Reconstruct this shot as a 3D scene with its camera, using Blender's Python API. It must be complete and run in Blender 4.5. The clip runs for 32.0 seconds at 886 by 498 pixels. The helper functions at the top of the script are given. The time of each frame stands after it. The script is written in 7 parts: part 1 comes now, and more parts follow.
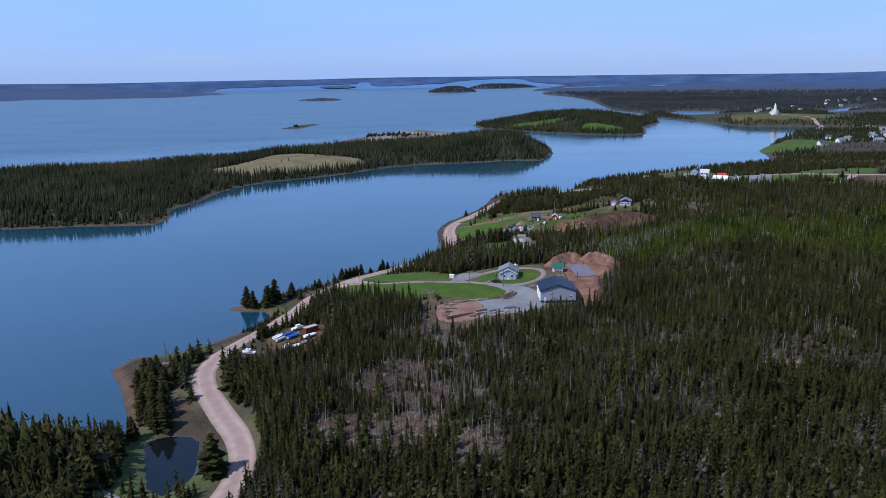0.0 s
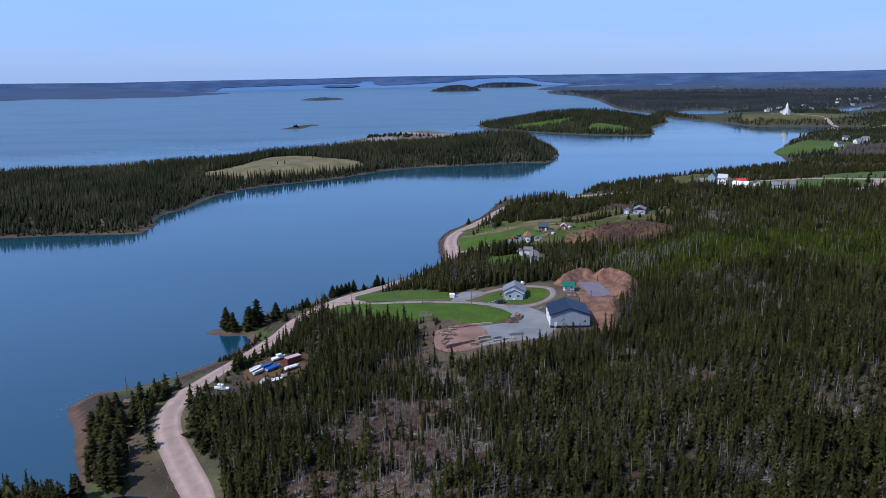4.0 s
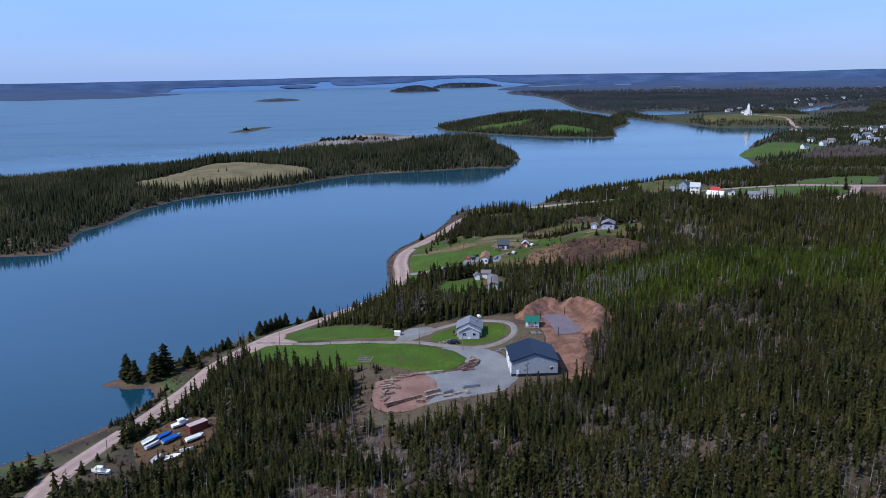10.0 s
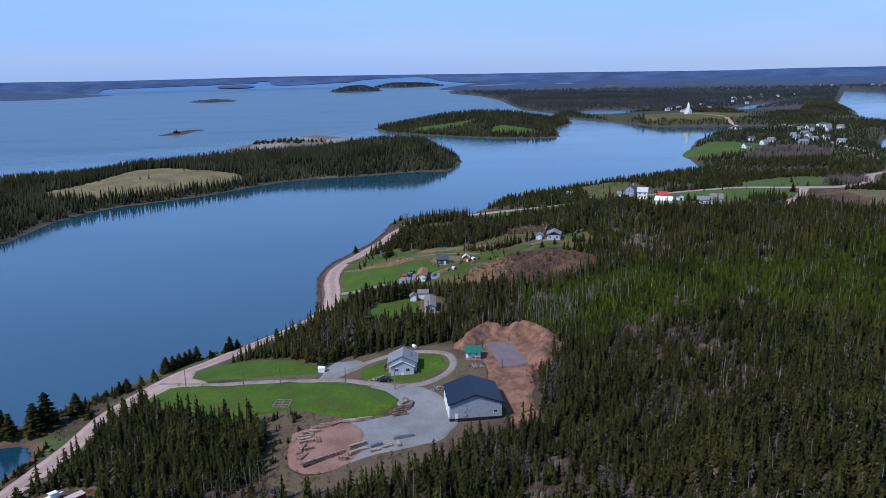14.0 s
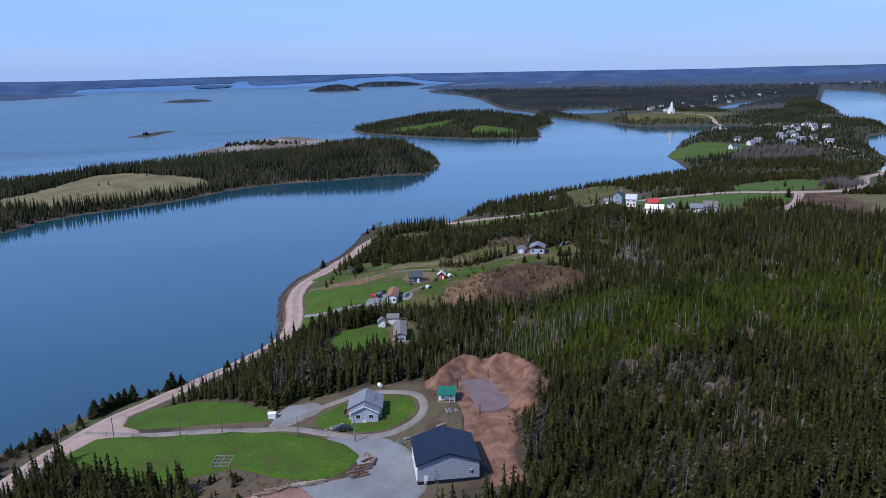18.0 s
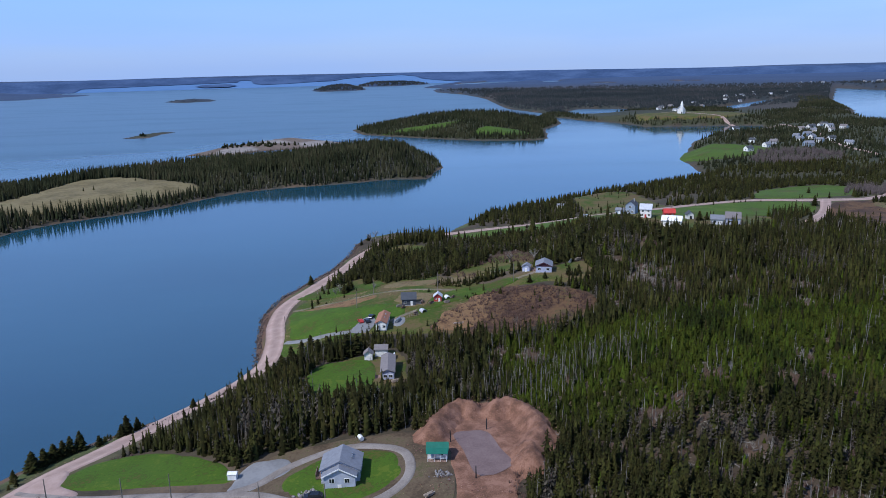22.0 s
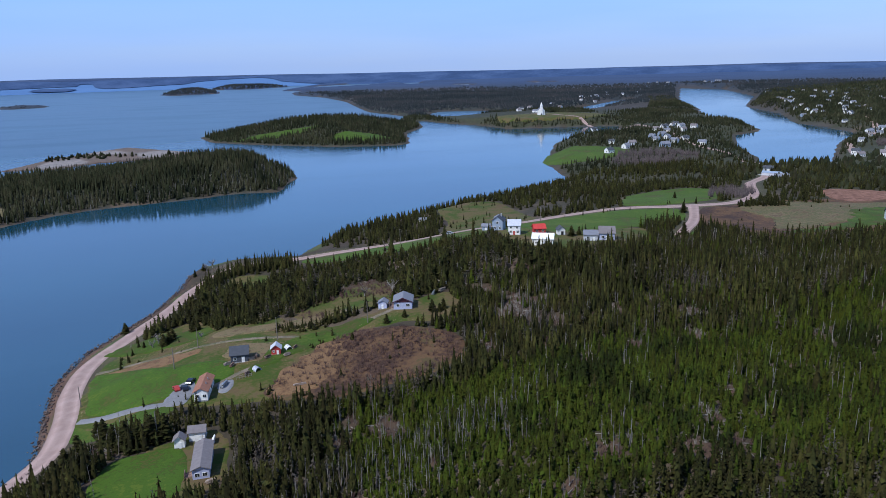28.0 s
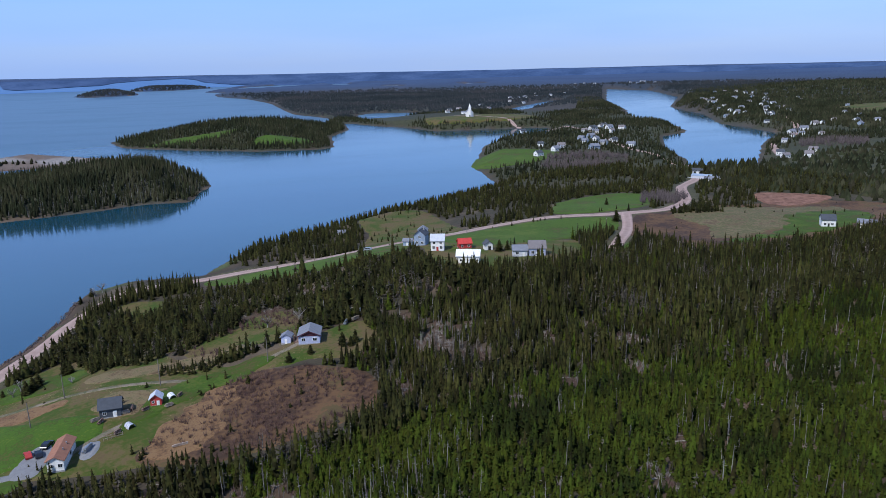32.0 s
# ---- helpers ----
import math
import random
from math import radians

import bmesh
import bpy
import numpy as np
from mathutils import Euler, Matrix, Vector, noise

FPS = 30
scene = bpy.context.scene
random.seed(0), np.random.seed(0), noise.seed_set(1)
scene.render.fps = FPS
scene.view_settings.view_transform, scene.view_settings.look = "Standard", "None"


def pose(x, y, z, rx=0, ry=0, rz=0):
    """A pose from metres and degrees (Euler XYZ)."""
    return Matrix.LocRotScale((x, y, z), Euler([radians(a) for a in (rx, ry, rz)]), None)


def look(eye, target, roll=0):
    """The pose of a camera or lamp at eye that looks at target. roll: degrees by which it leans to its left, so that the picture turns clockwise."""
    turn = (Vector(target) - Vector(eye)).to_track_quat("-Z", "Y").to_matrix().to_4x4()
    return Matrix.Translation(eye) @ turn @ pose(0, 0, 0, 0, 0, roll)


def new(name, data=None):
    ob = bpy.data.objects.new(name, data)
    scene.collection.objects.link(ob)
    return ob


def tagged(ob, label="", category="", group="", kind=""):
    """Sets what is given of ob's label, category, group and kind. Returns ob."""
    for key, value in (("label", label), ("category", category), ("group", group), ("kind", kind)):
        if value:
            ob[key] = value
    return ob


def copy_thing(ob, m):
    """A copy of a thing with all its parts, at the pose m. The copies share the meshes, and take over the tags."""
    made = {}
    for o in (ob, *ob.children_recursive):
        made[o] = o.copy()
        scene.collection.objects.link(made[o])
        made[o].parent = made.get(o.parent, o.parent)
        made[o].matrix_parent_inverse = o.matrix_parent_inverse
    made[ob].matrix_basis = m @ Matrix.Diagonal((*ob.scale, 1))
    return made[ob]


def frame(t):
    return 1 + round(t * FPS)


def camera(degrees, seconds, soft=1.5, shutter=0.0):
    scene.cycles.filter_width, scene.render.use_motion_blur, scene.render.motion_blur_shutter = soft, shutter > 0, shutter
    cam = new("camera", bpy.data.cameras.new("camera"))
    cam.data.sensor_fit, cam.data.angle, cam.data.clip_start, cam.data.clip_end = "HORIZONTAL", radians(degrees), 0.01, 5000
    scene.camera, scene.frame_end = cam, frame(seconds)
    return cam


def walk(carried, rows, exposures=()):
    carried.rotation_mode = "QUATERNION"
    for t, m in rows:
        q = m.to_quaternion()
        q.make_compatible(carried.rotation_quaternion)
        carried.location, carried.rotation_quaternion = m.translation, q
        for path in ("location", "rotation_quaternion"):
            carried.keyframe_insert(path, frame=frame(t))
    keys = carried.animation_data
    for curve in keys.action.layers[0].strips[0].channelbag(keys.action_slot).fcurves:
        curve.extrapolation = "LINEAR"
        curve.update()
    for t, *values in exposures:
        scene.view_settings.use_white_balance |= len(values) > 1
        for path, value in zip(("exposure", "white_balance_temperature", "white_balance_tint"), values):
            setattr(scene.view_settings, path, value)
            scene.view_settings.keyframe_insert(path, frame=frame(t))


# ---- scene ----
from mathutils import geometry

# the plan below is drawn in units of 1.25 m; the camera's path is in metres
UNIT = 1.25
cam = camera(61.0, 32.0, 0.7)
PATH = [
    (0, (7.367, -2.422, 112.632), (7.452, 0.007, 112.049), -0.9),
    (0.5, (7.322, 2.096, 112.599), (7.405, 4.526, 112.014), -1.0),
    (1, (7.381, 6.574, 112.57), (7.465, 9.004, 111.985), -1.0),
    (1.5, (7.591, 11.0, 112.545), (7.674, 13.43, 111.96), -1.0),
    (2, (7.97, 15.382, 112.526), (8.051, 17.811, 111.941), -1.0),
    (2.5, (8.522, 19.72, 112.51), (8.602, 22.15, 111.925), -1.0),
    (3, (9.231, 24.021, 112.496), (9.309, 26.45, 111.91), -1.0),
    (3.5, (10.031, 28.308, 112.481), (10.105, 30.736, 111.895), -1.0),
    (5.5, (13.401, 45.381, 112.327), (13.469, 47.81, 111.741), -1.0),
    (6, (14.206, 49.574, 112.309), (14.271, 52.002, 111.722), -1.1),
    (6.5, (14.949, 53.667, 112.295), (15.012, 56.097, 111.709), -1.0),
    (7, (15.686, 57.714, 112.286), (15.751, 60.142, 111.699), -1.0),
    (7.5, (16.411, 61.75, 112.278), (16.495, 64.179, 111.691), -1.1),
    (8, (17.123, 65.803, 112.271), (17.231, 68.23, 111.684), -1.0),
    (8.5, (17.835, 69.879, 112.265), (17.965, 72.306, 111.676), -1.0),
    (9, (18.582, 73.98, 112.265), (18.735, 76.405, 111.676), -1.1),
    (9.5, (19.416, 78.097, 112.301), (19.59, 80.521, 111.714), -1.0),
    (10, (20.285, 82.226, 112.344), (20.481, 84.649, 111.756), -1.0),
    (10.5, (21.174, 86.352, 112.389), (21.394, 88.773, 111.801), -1.0),
    (11, (22.093, 90.455, 112.435), (22.334, 92.873, 111.846), -0.9),
    (11.5, (23.058, 94.519, 112.484), (23.32, 96.934, 111.895), -1.1),
    (12, (24.055, 98.556, 112.53), (24.34, 100.969, 111.939), -1.0),
    (12.5, (25.093, 102.601, 112.57), (25.401, 105.01, 111.979), -1.0),
    (13, (26.274, 106.7, 112.604), (26.604, 109.108, 112.013), -1.1),
    (13.5, (27.734, 110.92, 112.609), (28.086, 113.323, 112.016), -1.1),
    (14, (29.291, 115.205, 112.606), (29.665, 117.604, 112.013), -1.1),
    (14.5, (30.785, 119.513, 112.597), (31.183, 121.909, 112.004), -1.1),
    (15, (32.156, 123.806, 112.58), (32.575, 126.197, 111.985), -1.2),
    (15.5, (33.416, 128.062, 112.555), (33.855, 130.45, 111.96), -1.1),
    (17.5, (38.009, 144.92, 112.315), (38.443, 147.309, 111.719), -1.2),
    (18, (39.051, 149.118, 112.282), (39.483, 151.506, 111.685), -1.2),
    (18.5, (40.072, 153.31, 112.253), (40.502, 155.699, 111.655), -1.3),
    (19, (41.194, 157.5, 112.226), (41.623, 159.89, 111.629), -1.2),
    (19.5, (42.521, 161.695, 112.223), (42.946, 164.084, 111.623), -1.2),
    (20, (43.905, 165.914, 112.22), (44.326, 168.305, 111.62), -1.2),
    (20.5, (45.304, 170.166, 112.22), (45.723, 172.556, 111.62), -1.3),
    (21, (46.704, 174.43, 112.219), (47.121, 176.821, 111.619), -1.3),
    (21.5, (48.101, 178.69, 112.216), (48.515, 181.081, 111.616), -1.3),
    (22, (49.505, 182.909, 112.214), (49.917, 185.3, 111.614), -1.3),
    (22.5, (50.92, 187.06, 112.211), (51.329, 189.451, 111.61), -1.3),
    (23, (52.32, 191.119, 112.211), (52.746, 193.509, 111.61), -1.4),
    (23.5, (53.655, 195.041, 112.203), (54.15, 197.417, 111.601), -1.3),
    (24, (55.101, 198.886, 112.195), (55.649, 201.25, 111.594), -1.3),
    (24.5, (56.692, 202.74, 112.185), (57.275, 205.096, 111.584), -1.2),
    (25, (58.394, 206.676, 112.171), (59.011, 209.022, 111.569), -1.3),
    (25.5, (60.229, 210.716, 112.149), (60.88, 213.053, 111.546), -1.3),
    (27.5, (67.916, 227.306, 111.877), (68.709, 229.599, 111.274), -1.4),
    (28, (69.9, 231.375, 111.841), (70.728, 233.655, 111.237), -1.4),
    (28.5, (71.921, 235.317, 111.782), (72.784, 237.585, 111.177), -1.5),
    (29, (74.016, 239.141, 111.72), (74.915, 241.394, 111.114), -1.5),
    (29.5, (76.189, 242.844, 111.654), (77.119, 245.084, 111.05), -1.4),
    (30, (78.474, 246.438, 111.587), (79.436, 248.664, 110.981), -1.5),
    (30.5, (80.88, 249.933, 111.519), (81.864, 252.15, 110.913), -1.5),
    (31, (83.413, 253.345, 111.45), (84.418, 255.553, 110.843), -1.6),
    (31.5, (86.043, 256.691, 111.38), (87.069, 258.889, 110.774), -1.3),
    (32, (88.724, 259.995, 111.309), (89.755, 262.19, 110.703), -1.3),
]
walk(cam, [(t, look(eye, target, roll)) for t, eye, target, roll in PATH], [(0, 0.18, 5700, 10), (32, 0.18, 5700, 10)])
# ---- world, sun and exposure ----
SUN_FROM = Vector((-0.60, -0.30, 0.80)).normalized()
world = bpy.data.worlds.new("sky")
scene.world = world
world.use_nodes = True
wn = world.node_tree
sky = wn.nodes.new("ShaderNodeTexSky")
sky.sky_type, sky.sun_disc = "NISHITA", False
sky.sun_elevation, sky.sun_rotation = math.asin(SUN_FROM.z), math.atan2(SUN_FROM.x, SUN_FROM.y)
sky.altitude, sky.air_density, sky.dust_density, sky.ozone_density = 0, 1.0, 0.4, 1.5
wn.nodes["Background"].inputs["Strength"].default_value = 0.1
# thin high haze over the clear sky, a little uneven
co, mp, cl, rp, veil = (wn.nodes.new("ShaderNode" + k) for k in ("TexCoord", "Mapping", "TexNoise", "MapRange", "Mix"))
mp.inputs["Scale"].default_value = (1.2, 1.2, 9.0)
cl.inputs["Scale"].default_value, cl.inputs["Detail"].default_value = 1.6, 6
rp.inputs["From Min"].default_value, rp.inputs["From Max"].default_value = 0.3, 0.75
rp.inputs["To Min"].default_value, rp.inputs["To Max"].default_value = 0.68, 0.88
veil.data_type = "RGBA"
# the haze is brightest low down and thins out overhead
sep, low = (wn.nodes.new("ShaderNode" + k) for k in ("SeparateXYZ", "ValToRGB"))
haze = low.color_ramp.elements
haze.new(0.5)
for k, (height, colour) in enumerate(((0.0, (0.28, 0.43, 0.78, 1)), (0.12, (0.31, 0.52, 1.0, 1)), (0.42, (0.14, 0.24, 0.50, 1)))):
    haze[k].position, haze[k].color = height, colour
amount = wn.nodes.new("ShaderNodeVectorMath")
amount.operation = "SCALE"
amount.inputs["Scale"].default_value = 10.0
wn.links.new(co.outputs["Generated"], sep.inputs[0]), wn.links.new(sep.outputs["Z"], low.inputs["Fac"]), wn.links.new(low.outputs["Color"], amount.inputs[0])
wn.links.new(amount.outputs["Vector"], veil.inputs[7])
wn.links.new(co.outputs["Generated"], mp.inputs["Vector"]), wn.links.new(mp.outputs["Vector"], cl.inputs["Vector"]), wn.links.new(cl.outputs["Fac"], rp.inputs["Value"])
wn.links.new(rp.outputs["Result"], veil.inputs[0]), wn.links.new(sky.outputs[0], veil.inputs[6])
wn.links.new(veil.outputs[2], wn.nodes["Background"].inputs["Color"])
sun = new("sun", bpy.data.lights.new("sun", "SUN"))
sun.data.energy, sun.data.angle, sun.data.color = 3.3, radians(1.2), (1.0, 0.95, 0.88)
sun.matrix_world = look(SUN_FROM * 500, (0, 0, 0))


# ---- materials ----
def material(name, colours, size=1.0, rough=0.8, bump=0.0, bump_size=None, metal=0.0, spec=0.3, per_piece=0.0, per_island=0.0, tint=None, fine=0.35):
    """Two scales of noise over a ramp of colours, with relief; per_piece and per_island vary the value from piece to piece."""
    m = bpy.data.materials.new(name)
    m.use_nodes = True
    n, l = m.node_tree.nodes, m.node_tree.links
    b = n["Principled BSDF"]
    world_size = UNIT if size >= 0.9 else 1.0
    co = n.new("ShaderNodeNewGeometry") if size >= 0.9 else n.new("ShaderNodeTexCoord")
    where = co.outputs["Position"] if size >= 0.9 else co.outputs["Object"]
    big, small = n.new("ShaderNodeTexNoise"), n.new("ShaderNodeTexNoise")
    big.inputs["Scale"].default_value, big.inputs["Detail"].default_value = 1 / (size * world_size), 5
    small.inputs["Scale"].default_value, small.inputs["Detail"].default_value = 9 / (size * world_size), 3
    l.new(where, big.inputs["Vector"]), l.new(where, small.inputs["Vector"])
    mix = n.new("ShaderNodeMix")
    mix.inputs["Factor"].default_value = fine
    l.new(big.outputs["Fac"], mix.inputs["A"]), l.new(small.outputs["Fac"], mix.inputs["B"])
    ramp = n.new("ShaderNodeValToRGB")
    e = ramp.color_ramp.elements
    while len(e) < len(colours):
        e.new(0.5)
    for i, c in enumerate(colours):
        e[i].position = 0.39 + 0.22 * i / max(1, len(colours) - 1)
        e[i].color = (*c, 1)
    l.new(mix.outputs["Result"], ramp.inputs["Fac"])
    out = ramp.outputs["Color"]
    if tint:
        a = n.new("ShaderNodeAttribute")
        a.attribute_name = tint
        mul = n.new("ShaderNodeMix")
        mul.data_type, mul.blend_type = "RGBA", "MULTIPLY"
        mul.inputs[0].default_value = 1
        l.new(a.outputs["Color"], mul.inputs[6]), l.new(out, mul.inputs[7])
        out = mul.outputs[2]
    if per_piece or per_island:
        src = n.new("ShaderNodeObjectInfo").outputs["Random"] if per_piece else n.new("ShaderNodeNewGeometry").outputs["Random Per Island"]
        hsv, rng = n.new("ShaderNodeHueSaturation"), n.new("ShaderNodeMapRange")
        k = per_piece or per_island
        rng.inputs["To Min"].default_value, rng.inputs["To Max"].default_value = 1 - k, 1 + k
        l.new(src, rng.inputs["Value"]), l.new(rng.outputs["Result"], hsv.inputs["Value"]), l.new(out, hsv.inputs["Color"])
        if per_island:
            hue = n.new("ShaderNodeMapRange")
            hue.inputs["To Min"].default_value, hue.inputs["To Max"].default_value = 0.47, 0.515
            l.new(src, hue.inputs["Value"]), l.new(hue.outputs["Result"], hsv.inputs["Hue"])
        out = hsv.outputs["Color"]
    l.new(out, b.inputs["Base Color"])
    b.inputs["Roughness"].default_value, b.inputs["Metallic"].default_value, b.inputs["Specular IOR Level"].default_value = rough, metal, spec
    if bump:
        bn, bt = n.new("ShaderNodeBump"), n.new("ShaderNodeTexNoise")
        bt.inputs["Scale"].default_value, bt.inputs["Detail"].default_value = 1 / (bump_size or size / 6) / world_size, 4
        bn.inputs["Strength"].default_value, bn.inputs["Distance"].default_value = min(1, bump), 0.3 * (bump_size or size / 6)
        l.new(where, bt.inputs["Vector"]), l.new(bt.outputs["Fac"], bn.inputs["Height"]), l.new(bn.outputs["Normal"], b.inputs["Normal"])
    return m


EARTH = material("earth_undergrowth_and_haze", [(0.75, 0.75, 0.75), (1, 1, 1), (1.2, 1.15, 1.1)], 6.0, 0.95, 0.6, 0.7, tint="cover")
GRAVEL = material("pale_gravel_road", [(0.345, 0.238, 0.198), (0.385, 0.270, 0.226), (0.42, 0.300, 0.254)], 2.5, 0.95, 0.4, 0.2)
GREY_GRAVEL = material("grey_crushed_gravel", [(0.185, 0.18, 0.18), (0.215, 0.21, 0.212), (0.245, 0.24, 0.24)], 6.0, 0.95, 0.4, 0.2)
PINK_GRAVEL = material("pink_gravel", [(0.20, 0.105, 0.078), (0.245, 0.135, 0.102), (0.28, 0.168, 0.132)], 5.0, 0.95, 0.4, 0.2)
DRIVE_GRAVEL = material("pale_drive_gravel", [(0.19, 0.158, 0.136), (0.235, 0.20, 0.174), (0.275, 0.238, 0.21)], 3.0, 0.95, 0.4, 0.2)
RED_EARTH = material("red_earth", [(0.125, 0.062, 0.038), (0.200, 0.100, 0.063), (0.275, 0.145, 0.097)], 2.6, 0.95, 0.8, 0.5)
LAWN = material("spring_lawn", [(0.076, 0.080, 0.013), (0.044, 0.078, 0.005), (0.058, 0.110, 0.006), (0.052, 0.098, 0.005), (0.084, 0.122, 0.009)], 7.0, 0.95, 0.4, 0.3, fine=0.45)
SPRING_FIELD = material("spring_field", [(0.082, 0.080, 0.020), (0.050, 0.082, 0.006), (0.066, 0.112, 0.008), (0.056, 0.096, 0.006), (0.088, 0.122, 0.014)], 14.0, 0.95, 0.4, 0.4)
PASTURE = material("uneven_pasture", [(0.076, 0.064, 0.018), (0.054, 0.070, 0.008), (0.046, 0.078, 0.005), (0.054, 0.096, 0.006), (0.078, 0.100, 0.012)], 9.0, 0.95, 0.5, 0.4)
HAYFIELD = material("dry_hayfield", [(0.125, 0.10, 0.045), (0.175, 0.138, 0.064), (0.215, 0.172, 0.085), (0.15, 0.13, 0.055)], 25.0, 0.95, 0.3, 0.5)
MEADOW_M = material("rough_meadow", [(0.115, 0.078, 0.034), (0.122, 0.090, 0.034), (0.092, 0.084, 0.020), (0.062, 0.076, 0.010), (0.048, 0.076, 0.006)], 10.0, 0.95, 0.5, 0.5)
BROWN_FIELD = material("brown_heath", [(0.052, 0.030, 0.019), (0.075, 0.041, 0.023), (0.105, 0.058, 0.028), (0.135, 0.074, 0.034), (0.092, 0.066, 0.026)], 12.0, 0.95, 0.6, 0.6)
ROUGH_GROUND = material("trampled_tan_ground", [(0.070, 0.048, 0.029), (0.098, 0.068, 0.041), (0.125, 0.090, 0.055), (0.085, 0.076, 0.032)], 5.0, 0.95, 0.5, 0.3)
TAN_FIELD = material("tan_grass_field", [(0.105, 0.072, 0.034), (0.15, 0.112, 0.052), (0.085, 0.085, 0.028), (0.17, 0.13, 0.062), (0.11, 0.070, 0.036)], 16.0, 0.95, 0.5, 0.5)
NEEDLES = material("spruce_needles", [(0.0135, 0.0145, 0.0040), (0.0250, 0.0256, 0.0062), (0.043, 0.040, 0.0100)], 9.0, 0.9, 1.0, 0.5, per_island=0.5, spec=0.1, fine=0.45)
YOUNG = material("young_spruce_needles", [(0.0120, 0.0162, 0.0026), (0.023, 0.032, 0.0034), (0.041, 0.053, 0.0046), (0.023, 0.029, 0.0036)], 19.0, 0.9, 1.0, 0.4, per_island=0.42, spec=0.1)
# spruce again, slightly paler and bluer: a little distance haze in the colour
FAR_NEEDLES = material("far_woods_slight_haze", [(0.015, 0.018, 0.009), (0.027, 0.030, 0.014), (0.047, 0.045, 0.024)], 30.0, 0.95, 1.0, 0.8, per_island=0.35, spec=0.05)
# grey-blue tint of distance haze is part of this base colour
DISTANT = material("hazed_distant_woods", [(0.020, 0.025, 0.028), (0.030, 0.034, 0.036), (0.044, 0.043, 0.043)], 160.0, 1.0, per_island=0.1, spec=0.0)
DEAD = material("weathered_dead_wood", [(0.12, 0.10, 0.085), (0.18, 0.16, 0.14), (0.27, 0.245, 0.215)], 2.0, 0.95, per_island=0.4)
TWIGS = material("bare_twigs", [(0.045, 0.027, 0.022), (0.078, 0.046, 0.036), (0.115, 0.074, 0.056)], 3.0, 0.95, per_island=0.4)
BROWNED = material("browned_dead_spruce", [(0.034, 0.028, 0.018), (0.056, 0.046, 0.032), (0.088, 0.074, 0.056)], 3.0, 0.95, per_island=0.35)
BARK = material("bark", [(0.05, 0.04, 0.032), (0.08, 0.065, 0.05)], 1.0, 0.95)


def wheel_tracks(m, width):
    """Pale packed wheel tracks and a loose crown, by the distance across the road."""
    n, l = m.node_tree.nodes, m.node_tree.links
    bsdf = n["Principled BSDF"]
    base = bsdf.inputs["Base Color"].links[0].from_socket
    a = n.new("ShaderNodeAttribute")
    a.attribute_name = "across"
    ramp = n.new("ShaderNodeValToRGB")
    e = ramp.color_ramp.elements
    for _ in range(7):
        e.new(0.5)
    for k, (pos, v) in enumerate(((0.0, 0.62), (0.1, 0.85), (0.24, 1.12), (0.36, 0.92), (0.5, 0.86), (0.64, 0.92), (0.76, 1.12), (0.9, 0.85), (1.0, 0.62))):
        e[k].position, e[k].color = pos, (v, v, v, 1)
    mul = n.new("ShaderNodeMix")
    mul.data_type, mul.blend_type = "RGBA", "MULTIPLY"
    mul.inputs[0].default_value = 1
    l.new(a.outputs["Fac"], ramp.inputs["Fac"]), l.new(base, mul.inputs[6]), l.new(ramp.outputs["Color"], mul.inputs[7]), l.new(mul.outputs[2], bsdf.inputs["Base Color"])


MOUTH_GRAVEL = GRAVEL.copy()
MOUTH_GRAVEL.name = "pale_gravel"
wheel_tracks(GRAVEL, 5.6)


